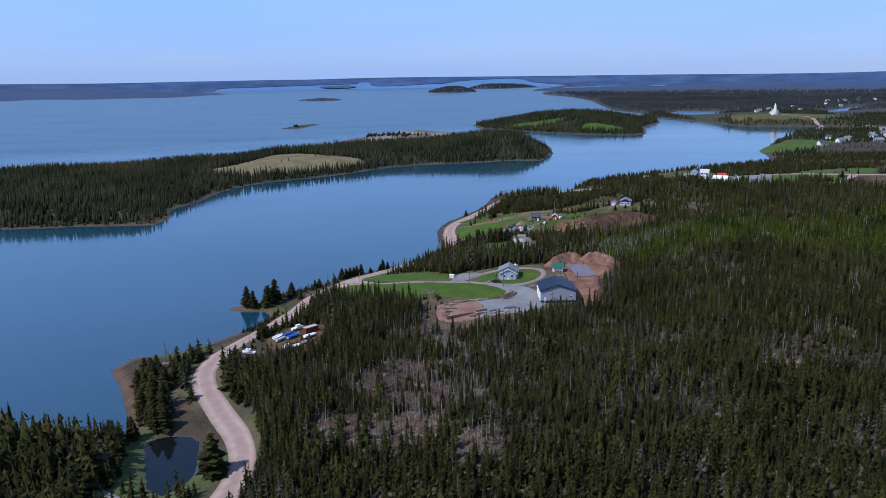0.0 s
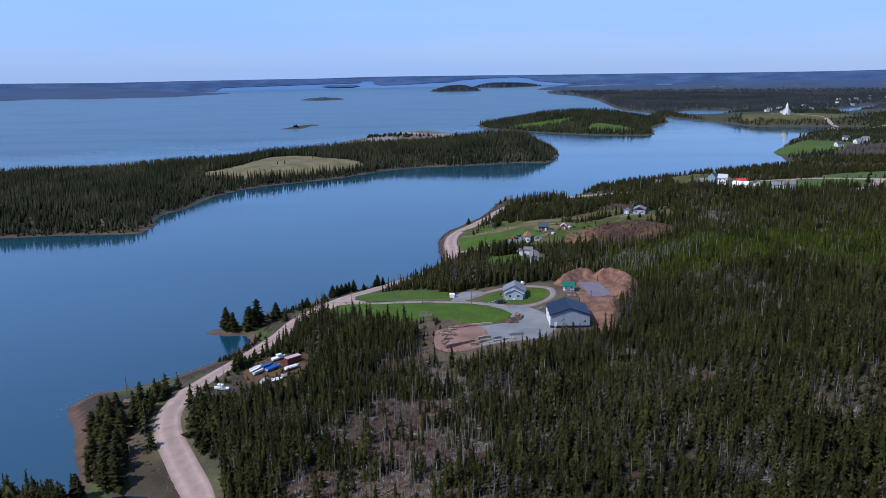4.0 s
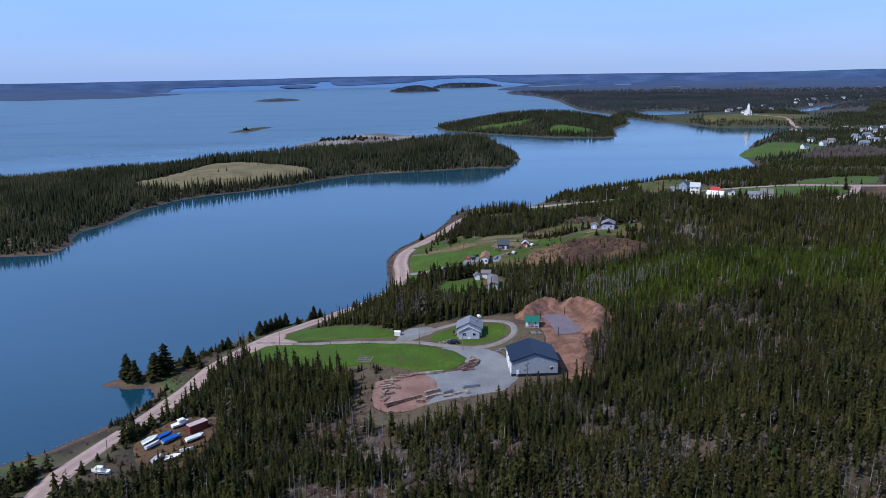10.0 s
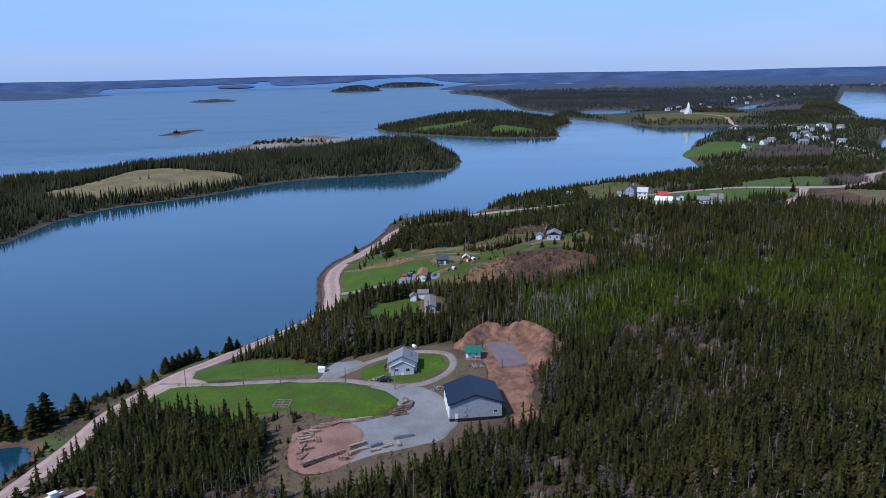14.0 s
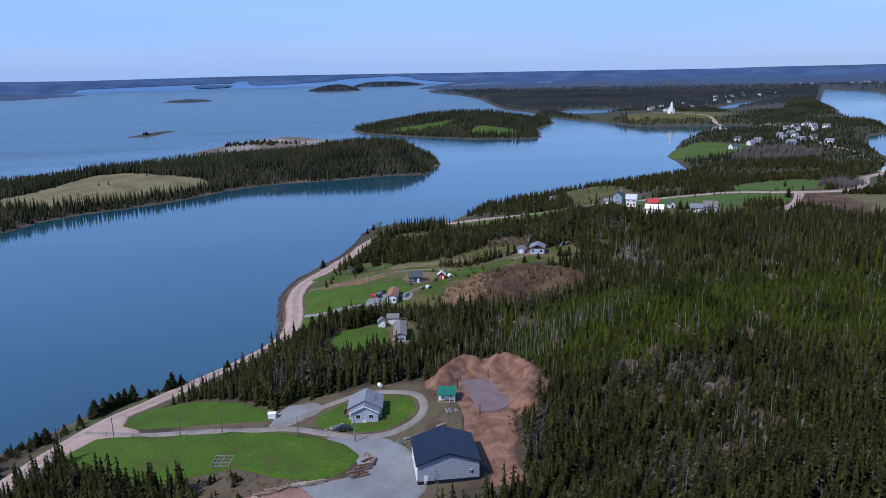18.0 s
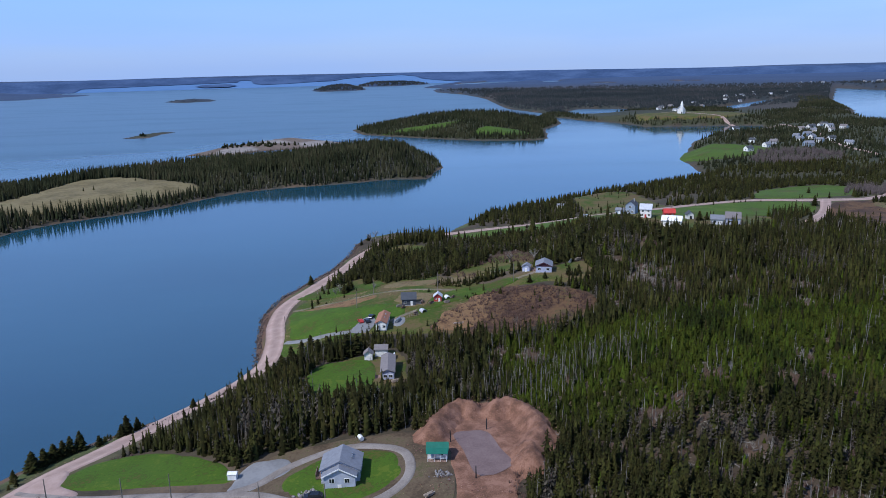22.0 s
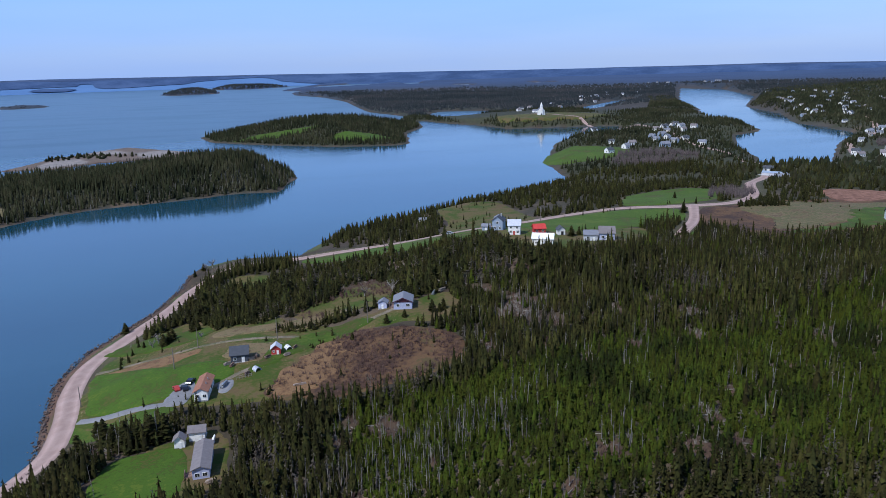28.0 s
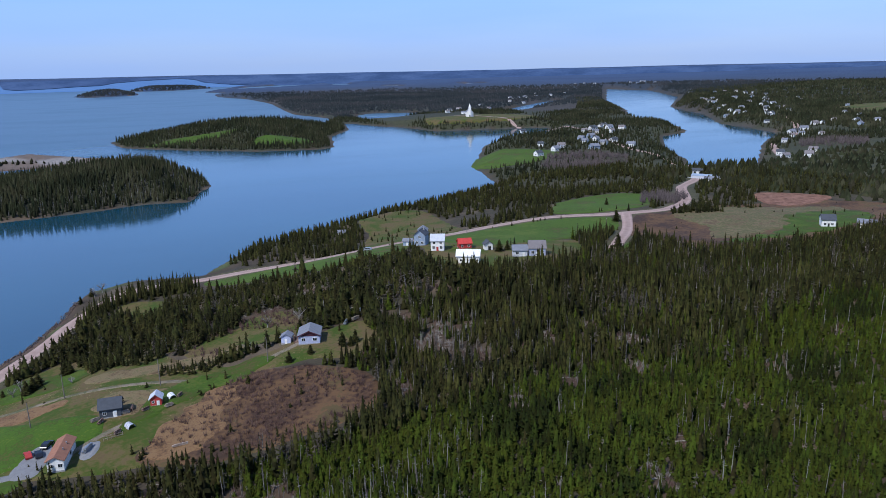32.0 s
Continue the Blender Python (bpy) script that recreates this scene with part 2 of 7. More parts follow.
def sea_water():
    """Dark teal water: mirror-calm between the shores, with faint cat's paws, and ruffled on the open sea."""
    m = bpy.data.materials.new("sea_water")
    m.use_nodes = True
    n, l = m.node_tree.nodes, m.node_tree.links
    b = n["Principled BSDF"]
    geo = n.new("ShaderNodeNewGeometry")

    def noise_at(scale, detail, turn=0.0):
        mp, t = n.new("ShaderNodeMapping"), n.new("ShaderNodeTexNoise")
        mp.inputs["Scale"].default_value, mp.inputs["Rotation"].default_value = (scale[0], scale[1], 1), (0, 0, turn)
        t.inputs["Scale"].default_value, t.inputs["Detail"].default_value = 1, detail
        l.new(geo.outputs["Position"], mp.inputs["Vector"]), l.new(mp.outputs["Vector"], t.inputs["Vector"])
        return t.outputs["Fac"]

    def ranged(value, lo, hi, out_lo, out_hi):
        r = n.new("ShaderNodeMapRange")
        for key, v in (("From Min", lo), ("From Max", hi), ("To Min", out_lo), ("To Max", out_hi)):
            r.inputs[key].default_value = v
        l.new(value, r.inputs["Value"])
        return r.outputs["Result"]

    def maths(kind, p, q):
        k = n.new("ShaderNodeMath")
        k.operation = kind
        for i, v in enumerate((p, q)):
            if isinstance(v, float):
                k.inputs[i].default_value = v
            else:
                l.new(v, k.inputs[i])
        return k.outputs[0]

    ramp = n.new("ShaderNodeValToRGB")
    ramp.color_ramp.elements[0].position, ramp.color_ramp.elements[0].color = 0.35, (0.011, 0.050, 0.078, 1)
    ramp.color_ramp.elements[1].position, ramp.color_ramp.elements[1].color = 0.65, (0.016, 0.066, 0.096, 1)
    l.new(noise_at((0.005, 0.007), 4), ramp.inputs["Fac"]), l.new(ramp.outputs["Color"], b.inputs["Base Color"])
    b.inputs["IOR"].default_value = 2.6
    xyz = n.new("ShaderNodeSeparateXYZ")
    l.new(geo.outputs["Position"], xyz.inputs[0])
    # the open sea lies beyond the long wooded spit
    along = maths("SUBTRACT", xyz.outputs["Y"], maths("MULTIPLY", xyz.outputs["X"], 0.55))
    open_sea = ranged(along, 980, 1450, 0.0, 1.0)
    paws = ranged(noise_at((0.0035, 0.012), 5, 0.35), 0.48, 0.68, 0.0, 1.0)
    calm = maths("MULTIPLY_ADD", paws, 0.05)
    calm.node.inputs[2].default_value = 0.085
    l.new(maths("ADD", calm, maths("MULTIPLY", open_sea, 0.2)), b.inputs["Roughness"])
    bp = n.new("ShaderNodeBump")
    bp.inputs["Distance"].default_value = 0.5
    strength = maths("MULTIPLY_ADD", paws, 0.05)
    strength.node.inputs[2].default_value = 0.03
    l.new(maths("ADD", strength, maths("MULTIPLY", open_sea, 0.5)), bp.inputs["Strength"])
    l.new(maths("ADD", noise_at((0.28, 0.28), 4), maths("MULTIPLY", noise_at((0.02, 0.06), 3, 0.35), 1.5)), bp.inputs["Height"])
    l.new(bp.outputs["Normal"], b.inputs["Normal"])
    return m


WATER = sea_water()
# near-black base stands in for the dark trees mirrored in the pond
POND_DARK = material("pond_water_painted_dark", [(0.006, 0.008, 0.009), (0.009, 0.012, 0.013)], 6.0, 0.04, spec=0.4)
# ---- the plan: coasts and heights ----
COAST = [(-3000, -3000), (-420, -700), (-330, -100), (-230, 120), (-160, 168), (-102, 178), (-87, 180), (-67, 177), (-74, 191), (-82, 206),
         (-90, 222), (-87, 231), (-77, 234), (-66, 242), (-60, 249), (-53, 260), (-50, 271), (-54, 277), (-60, 277), (-69, 281),
         (-64, 285), (-58, 289), (-49, 298), (-42, 306), (-31, 318), (-18, 330), (-4, 338), (16, 358), (19, 371), (18, 398),
         (19, 419), (24, 438), (34, 456), (48, 481), (56, 507), (60, 525), (66, 538), (81, 546), (111, 540), (116, 547)]
COAST_MID = [(126, 561), (139, 581), (169, 595), (204, 615), (223, 626), (260, 638), (301, 660), (330, 673), (343, 688), (357, 732),
             (371, 781), (402, 829), (455, 915), (495, 954), (532, 953), (570, 967), (631, 1060), (608, 1077), (563, 1088), (489, 1110),
             (479, 1184), (456, 1237), (438, 1320)]
COAST_FAR = [(412, 1310), (410, 1350), (445, 1420), (439, 1497), (423, 1587), (445, 1763), (480, 2013), (487, 2310), (444, 2552), (470, 2760),
             (582, 2787), (479, 3075), (567, 3379), (794, 3973), (1076, 4098), (1369, 4068), (2000, 4700), (5600, 5600), (5600, -3000)]
HARBOUR = [(1452, 2016), (1473, 1850), (1280, 1520), (1029, 1267), (952, 1106), (847, 972), (820, 885), (792, 824), (735, 789), (683, 753),
           (578, 662), (552, 643), (502, 665), (549, 718), (593, 795), (667, 881), (723, 906), (776, 986), (834, 1151), (921, 1267), (1058, 1503)]
RIVER = [(779, 1430), (938, 1575), (1055, 1641), (961, 1520), (830, 1424), (755, 1369)]
LAGOON = [(497, 1461), (540, 1516), (639, 1461), (599, 1421), (542, 1385), (476, 1365)]
INLETS = ([(617, 3433), (775, 3753), (900, 3900), (1180, 4200), (1180, 3950), (1000, 3650), (740, 3423)], [(1230, 4060), (1337, 4060), (1190, 3500), (1110, 3470)],
          [(1190, 3160), (1265, 3130), (1180, 2870), (1110, 2880)], [(1521, 3110), (1625, 3080), (1503, 2830), (1415, 2840)])
NEAR_POND = [(-63.4, 172.7), (-58.4, 176), (-52.3, 174.9), (-50, 172.5), (-48.5, 166), (-47, 158), (-47.5, 152), (-51, 147), (-56, 151), (-60, 161.5)]
PENINSULA = [(-1500, 300), (-700, 400), (-420, 447), (-245, 451), (-213, 452), (-177, 454), (-154, 452.7), (-154, 480), (-161, 508), (-152, 531),
             (-146, 578), (-134, 605), (-118, 628), (-90, 643), (-57, 668), (-31, 698), (-11, 715), (15, 726), (52, 730), (84, 739), (104, 744),
             (130, 737), (136, 755), (153, 800), (157, 825), (142, 885), (90, 905), (30, 905), (-50, 890), (-140, 832), (-210, 765), (-300, 708),
             (-400, 665), (-600, 610), (-1500, 560)]
SAND = [(-92, 979), (-63, 1050), (-20, 1112), (14, 1148), (50, 1098), (75, 1062), (103, 1040), (131, 1046), (118, 1005), (88, 955), (60, 945), (42, 1000), (-9, 1000), (-44, 968)]
ISLAND = [(100, 1230), (108, 1155), (133, 1119), (181, 1066), (240, 1014), (300, 994), (318, 1010), (349, 1122), (400, 1206), (423, 1290), (360, 1330), (260, 1370), (160, 1330)]
ROCK = [(-208, 1221), (-177, 1225), (-168, 1280), (-141, 1319), (-185, 1300), (-200, 1260)]
LONG_ISLAND = [(-357, 2384), (-287, 2313), (-207, 2363), (-250, 2520), (-340, 2500)]
FAR_ISLAND = [(51, 3103), (86, 2900), (254, 2987), (276, 3300), (184, 3400)]
FAR_LEFT = [(-5600, 2500), (-1800, 2780), (-1510, 2866), (-1460, 3061), (-1190, 2862), (-1168, 2940), (-915, 2939), (-796, 3416), (-1091, 3900),
            (-978, 4234), (-551, 4340), (-499, 4136), (-323, 4316), (-311, 4520), (100, 4520), (-1000, 5600), (-5600, 5600)]
FAR_STRIP = [(250, 3650), (420, 3560), (640, 3800), (560, 4020), (330, 3980)]


def drawn_in(points):
    """The outermost coasts are drawn in a little, to lie within sight."""
    out = []
    for x, y in points:
        d = math.hypot(x, y)
        k = (2900 + (d - 2900) * 0.7) / d if 2900 < d < 5200 else 1.0
        out.append((x * k, y * k))
    return out


COAST_FAR, FAR_LEFT, FAR_STRIP, FAR_ISLAND = (drawn_in(p) for p in (COAST_FAR, FAR_LEFT, FAR_STRIP, FAR_ISLAND))
INLETS = [drawn_in(p) for p in INLETS]
# heights of the ground: x, y, metres
HEIGHTS = [(42, 279, 9.5), (62, 281, 12), (56, 250, 8.5), (20, 290, 7.5), (56, 327, 10.5), (53, 344, 9.2), (59, 366, 9.8), (120, 391, 17),
           (38, 449, 3), (73, 383, 11.3), (82, 397, 12), (181, 441, 22), (180, 416, 24), (208, 414, 23.5), (280, 470, 17), (250, 428, 19),
           (-28, 240, 5.5), (-46, 219, 5), (-41, 283, 2.5)]
HEIGHTS_2 = [(20, 150, 16), (120, 200, 20), (140, 300, 22), (-20, 180, 7), (-60, 185, 2.5), (260, 300, 30), (430, 500, 14), (550, 700, 8), (470, 590, 6), (500, 560, 8), (-55, 155, 1.5), (-50, 142, 1.8), (-80, 155, 2.2), (-36, 145, 3), (-34, 120, 4),
             (150, 100, 22), (400, 300, 36), (-62, 215, 3), (-45, 262, 3), (-8, 322, 3.5), (26, 372, 3.2), (27, 420, 3), (58, 490, 3.5), (85, 530, 4),
             (575, 1155, 12), (230, 600, 6), (300, 640, 6), (180, 570, 6), (148, 555, 5), (345, 725, 5), (900, 1500, 9), (1500, 2500, 7), (1500, 1200, 30), (1200, 600, 42), (600, 200, 40), (800, 3000, 4), (3000, 2000, 30), (3000, 4000, 30), (600, 1800, 6), (560, 1330, 2.5), (800, 1370, 3), (700, 1050, 6), (620, 850, 6), (1000, 1900, 6), (1100, 1150, 14), (1600, 1800, 16)]
CONTROL = np.array(HEIGHTS + HEIGHTS_2, float)


def inside(poly, x, y):
    """Distance inside (+) or outside (-) a closed outline, for arrays of places."""
    p = np.array(poly, float)
    q = np.roll(p, -1, axis=0)
    best = np.full(np.shape(x), 1e18)
    odd = np.zeros(np.shape(x), bool)
    for (ax, ay), (bx, by) in zip(p, q):
        dx, dy = bx - ax, by - ay
        s = np.clip(((x - ax) * dx + (y - ay) * dy) / (dx * dx + dy * dy + 1e-9), 0, 1)
        best = np.minimum(best, (x - ax - s * dx) ** 2 + (y - ay - s * dy) ** 2)
        odd ^= ((ay > y) != (by > y)) & (x < dx * (y - ay) / (dy if dy else 1e-9) + ax)
    return np.where(odd, 1, -1) * np.sqrt(best)


def ripple(x, y, size, seed=0):
    """Smooth waves of both signs, about 1 high, that do not repeat soon."""
    a, b = x / size + seed * 1.7, y / size - seed * 2.3
    return (np.sin(a + 1.3 * np.sin(b * 0.83)) + np.sin(b * 1.27 + 1.7 * np.sin(a * 0.61)) + np.sin((a + b) * 0.77 + 2.1)) / 3


def ease(s):
    s = np.clip(s, 0, 1)
    return s * s * (3 - 2 * s)


def mainland(x, y):
    s = inside(COAST + COAST_MID + COAST_FAR, x, y)
    for water in (HARBOUR, RIVER, LAGOON, NEAR_POND, *INLETS):
        s = np.minimum(s, -inside(water, x, y))
    return s


def inland_height(x, y):
    top, total = 0.0, 0.0
    for cx, cy, cz in CONTROL:
        w = ((x - cx) ** 2 + (y - cy) ** 2 + 150.0) ** -1.5
        top, total = top + w * cz, total + w
    return top / total


BODIES = ((PENINSULA, 8.0, 38.0), (SAND, 1.6, 25.0), (ISLAND, 15.0, 110.0), (ROCK, 2.0, 10.0), (LONG_ISLAND, 5.0, 60.0), (FAR_ISLAND, 16.0, 80.0),
          (FAR_LEFT, 26.0, 500.0), (FAR_STRIP, 14.0, 80.0))


def ground(x, y):
    """Height of the ground, for arrays of places."""
    x, y = np.asarray(x, float), np.asarray(y, float)
    s = mainland(x, y) + 0.8 * ripple(x, y, 6.0)
    land = np.minimum(1.3, 0.28 * s) + (inland_height(x, y) - 1.3) * ease((s - 2) / 22) + 0.35 * ripple(x, y, 14.0, 2) * ease(s / 30)
    z = np.where(s > 0, land, np.maximum(-5.0, 0.09 * s))
    for poly, top, width in BODIES:
        s = inside(poly, x, y) + ripple(x, y, 9.0, 1) * 1.5
        hump = np.minimum(1.2, 0.2 * s) + (top - 1.2) * ease((s - 3) / width) * (1 + 0.18 * ripple(x, y, 90.0, 3))
        z = np.maximum(z, np.where(s > 0, hump, np.maximum(-5.0, 0.09 * s)))
    z = z + 9.0 * np.exp(-((x - 92) ** 2 + (y - 822) ** 2) / 52.0 ** 2) * ease(inside(PENINSULA, x, y) / 30)
    # the dug hollow lies level
    flat = ease((17 - np.hypot(x - 71, (y - 282) * 0.85)) / 7)
    z = z * (1 - flat) + 11.3 * flat
    far = np.hypot(x, y)
    hills = 45 - 5 * ease((x / (far + 1) + 0.1) / 0.8) + 4 * ripple(x, y, 420.0, 5) + 2 * ripple(x, y, 150.0, 6)
    return np.where(far > 3890, np.maximum(z, hills * ease((far - 3890) / 85)), z)


# ---- the ground and the sea ----
def mesh_of(name, verts, faces, mat, smooth=False):
    me = bpy.data.meshes.new(name)
    me.from_pydata([tuple(v) for v in verts], [], [tuple(f) for f in faces])
    me.materials.append(mat)
    if smooth:
        me.polygons.foreach_set("use_smooth", [True] * len(me.polygons))
    me.update()
    return me


def quick_mesh(name, verts, tris, mat):
    """A mesh of triangles straight from arrays."""
    me = bpy.data.meshes.new(name)
    me.vertices.add(len(verts)), me.loops.add(tris.size), me.polygons.add(len(tris))
    me.vertices.foreach_set("co", np.ascontiguousarray(verts, np.float32).ravel())
    me.loops.foreach_set("vertex_index", np.ascontiguousarray(tris, np.int32).ravel())
    me.polygons.foreach_set("loop_start", np.arange(0, tris.size, 3, dtype=np.int32))
    me.polygons.foreach_set("loop_total", np.full(len(tris), 3, np.int32))
    me.materials.append(mat)
    me.update(calc_edges=True)
    return me


def steps(*spans):
    return np.unique(np.concatenate([np.arange(a, b + 0.01, s) for a, b, s in spans]))


ROAD = [(16, -60), (2, 0), (-14, 50), (-30, 95), (-38, 115), (-39, 130), (-36.2, 142), (-35.6, 157), (-39.7, 170.7), (-47.4, 184.8), (-54.6, 198), (-57.7, 209), (-57.3, 218), (-54.8, 228.5), (-50.5, 243), (-47.2, 252),
        (-43.8, 261.4), (-40.2, 271.5), (-36.6, 282), (-29.8, 296), (-21.8, 308.5), (-13.2, 319.3), (-3.6, 331.9), (10, 350.5), (21.5, 368), (24.2, 386), (24, 406), (27.5, 426),
        (37, 444.5), (50.5, 471), (61, 495), (72, 510), (88, 517), (109, 515), (129, 511), (150, 505), (177, 494), (204.6, 493.7),
        (234, 500.7), (263.7, 502.9), (290.7, 491), (318, 487), (337, 496), (361, 515), (400, 560), (450, 600)]
SIDE_ROAD = [(300, 489.5), (277.2, 460), (246.2, 429), (241, 424)]


def smooth_line(points, step=1.5, closed=False):
    """A Catmull-Rom line through the points."""
    p = np.array(points, float)
    n = len(p)
    out = []
    for i in range(n if closed else n - 1):
        a, b, c, d = (p[(i + k) % n] if closed else p[min(max(i + k, 0), n - 1)] for k in (-1, 0, 1, 2))
        m = max(1, int(np.hypot(*(c - b)) / step))
        for j in range(m):
            s = j / m
            out.append(0.5 * (2 * b + (c - a) * s + (2 * a - 5 * b + 4 * c - d) * s * s + (3 * b - 3 * c + d - a) * s ** 3))
    if not closed:
        out.append(p[-1])
    return np.array(out)


ROAD_LINE = smooth_line(ROAD)
SIDE_LINE = smooth_line(SIDE_ROAD)


def line_distance(line, x, y):
    x, y = np.asarray(x, float), np.asarray(y, float)
    best = np.full(x.shape, 1e18)
    for a, b in zip(line[:-1], line[1:]):
        d = b - a
        s = np.clip(((x - a[0]) * d[0] + (y - a[1]) * d[1]) / (d @ d + 1e-9), 0, 1)
        best = np.minimum(best, (x - a[0] - s * d[0]) ** 2 + (y - a[1] - s * d[1]) ** 2)
    return np.sqrt(best)


LAWN_GATE = [(-19.5, 302.3), (-11.5, 312.2), (0.7, 311.8), (10, 304), (18.3, 296), (18.3, 289.6), (-1.2, 294.2)]
LAWN_LARGE = [(-27.4, 289.2), (-22.7, 297.0), (-0.9, 289.0), (21.4, 282.6), (33.3, 273.8), (38.6, 266.4), (34.3, 259.3), (23.7, 260.3), (12.3, 268), (-4.8, 267.7), (-20, 279)]
LAWN_HOUSE = [(30.6, 288.2), (33.8, 289.8), (37.3, 291.6), (43.5, 293), (50, 291.4), (53.4, 287.8), (53.4, 282.1), (51, 277.6), (45.7, 275), (40, 275.2), (35.5, 277), (31.2, 280.6), (29.5, 284.5)]
PAD = [(31, 275), (42.3, 273.2), (49.8, 264), (51, 251.7), (45, 243.7), (31, 240.5), (25, 239), (23.5, 247), (25, 256.9), (30, 257.4), (38.4, 261)]
PINK = [(12.6, 255.5), (17, 257.6), (27, 256.6), (29, 248), (26, 239.2), (18, 236.8), (12.4, 241), (11.5, 248)]
DIRT = [(61.6, 293), (65.7, 300.5), (72.7, 308.1), (82.5, 307.1), (87.2, 296), (86.5, 285), (79.5, 276.9), (74.4, 269.5), (71.4, 257.2), (70.2, 247.8), (64, 247.5), (63.4, 254), (61.5, 266.5), (63, 273.6), (63, 280.1), (63.6, 288)]
POND = [(66.2, 292.8), (69.9, 293.6), (73.6, 292.2), (74.7, 284.6), (75.6, 278.4), (71.9, 275.3), (69.5, 274.9), (67.3, 276.2), (66.9, 285.4)]
LAWN_TRAILER = [(33.7, 333.4), (38.3, 345.2), (46, 346), (52.3, 345), (53.1, 333.6), (49.7, 322.2), (40.2, 322)]
LAWN_BUNGALOW = [(28.8, 393.6), (30, 414), (48.8, 397), (66, 386.8), (65.5, 376.3), (54.2, 374.4), (44.6, 374), (30, 384.5)]
MEADOW = [(27.1, 380), (28.3, 409.3), (34, 426), (54, 444), (72.4, 437), (98.4, 399), (135.7, 405), (136.2, 389.1), (123.8, 382), (97.1, 388), (87.2, 368), (74.3, 360), (60, 362), (45, 370)]
HEATH = [(72.5, 364), (79.7, 374.6), (91.6, 386.7), (99.9, 390.2), (116.2, 381), (126.5, 371), (123.5, 357), (110.8, 352), (97.8, 352), (85.8, 353), (77.4, 357)]
PLOT_LANE = [(26, 374), (34, 367), (42, 363), (50, 364), (50, 371), (38, 380), (28, 388)]
LAGOON_FRONT = [(470, 1195), (640, 1200), (660, 1370), (545, 1390), (470, 1360)]
RIVER_FRONT = [(690, 1210), (760, 1370), (960, 1520), (1010, 1560), (930, 1420), (800, 1250)]
DUG_EDGE = [(2, 266.5), (12.3, 268.6), (24, 260.8), (34, 259.6), (38.5, 261), (30, 256.5), (17, 257.2), (13, 250), (12, 242), (7, 243), (8, 256)]
CLEAR_SHORE = [(74.4, 496), (83, 497.5), (90, 490), (89, 474.6), (80.7, 474.6), (73.3, 482)]
ROAD_BELT = [(60, 486), (70, 503), (84, 511), (102, 510), (104, 499), (96, 498), (84, 501), (72, 494), (66, 482)]
OPEN_BROWN = [(86.7, 427), (94.9, 431), (110.4, 434), (118.3, 434), (123.5, 426), (121, 410), (114, 405), (104.2, 406.4), (91.1, 407.9)]
FIELD_SEA = [(201.8, 486.5), (229.4, 494), (259.3, 497.1), (286.6, 486), (278.8, 467.3), (259.9, 455), (218.1, 447.4), (192, 447), (184.5, 464)]
FIELD_FAR = [(273.9, 511), (299.4, 549), (310, 557), (334, 563), (352, 560), (361, 540), (341, 515), (316, 499), (291, 498)]
FIELD_BROWN = [(297.2, 480), (327.8, 482.3), (360, 490), (420, 470), (440, 430), (390, 405), (344.5, 405), (300.6, 405), (269.5, 409), (268.5, 446)]
FIELD_TAN = [(314, 476), (335, 481), (360, 484), (386, 468), (405, 460), (398, 444), (362, 436), (336, 428), (300, 420), (292, 426), (308, 446)]
FIELD_VERGE = [(108, 509.5), (126, 507), (146.8, 501), (172, 489.5), (196, 487), (181, 467), (162, 456), (142, 466), (124, 484), (108, 500)]
FIELD_SHORE = [(172, 508), (182, 501), (205, 501), (222, 508), (236, 560), (240, 596), (222, 602), (204, 596), (196, 575), (192, 552), (180, 528)]
FIELD_GREEN = [(362, 450), (388, 452), (402, 442), (386, 424), (356, 414), (326, 412), (290, 412), (286, 418), (326, 424)]
FIELD_CLAY = [(388, 490), (404, 507), (420, 494), (427, 477), (404, 470), (386, 474)]
FIELD_CORNER = [(244, 419), (256, 434), (266, 432), (262, 420), (253, 414)]
FIELD_SPIT = [(364, 770), (380, 810), (410, 828), (440, 815), (455, 780), (430, 750), (385, 735)]
FIELD_HAY = [(-172, 646), (-165, 665), (-154, 690), (-145, 725), (-135, 760), (-108, 767), (-78, 742), (-60, 728), (-40, 716), (-46, 702), (-67, 684), (-92, 664), (-118, 648), (-140, 636), (-160, 634)]
FIELD_ISLAND = [(135, 1135), (161, 1155), (216, 1150), (246, 1150), (215, 1122), (158, 1122)]
FIELD_ISLAND_2 = [(240, 1060), (255, 1090), (300, 1085), (312, 1050), (285, 1030)]
FIELD_CHURCH = [(500, 1130), (505, 1185), (560, 1210), (640, 1190), (660, 1130), (610, 1100), (545, 1110)]
FIELD_HILL = [(980, 860), (1010, 930), (1100, 950), (1180, 900), (1130, 830), (1040, 810)]
PLOT_TRAILER = [(47, 322), (52, 322), (58, 324), (61, 330), (62, 345), (59, 351), (50, 349), (44, 345)]
PLOT_ROW = [(168, 480), (180, 462), (174, 438), (174, 424), (184, 417), (204, 414), (217, 415), (232, 428), (240, 448), (200, 452), (190, 476)]
PLOT_HOUSE = [(18, 284), (22, 296), (40, 299), (58, 297), (64, 290), (62, 270), (52, 262), (46, 268), (34, 272)]
PLOT_BARN = [(47, 250), (47, 266), (64, 268), (66, 252), (62, 246.5), (52, 246.5)]
PLOT_DRIVE = [(-26, 303.5), (-19, 307), (0, 298.5), (20, 291), (24, 283), (0, 289.5), (-20, 297)]
PLOT_BOATS = [(-50, 220), (-46, 232), (-38, 244), (-27, 243), (-26, 236), (-30, 229), (-38, 226), (-45, 219)]
ROAD_SIDE = [(-34, 286), (-30, 300), (-20, 313), (-12, 322), (-5, 318), (-14, 306), (-22, 297), (-28, 288)]
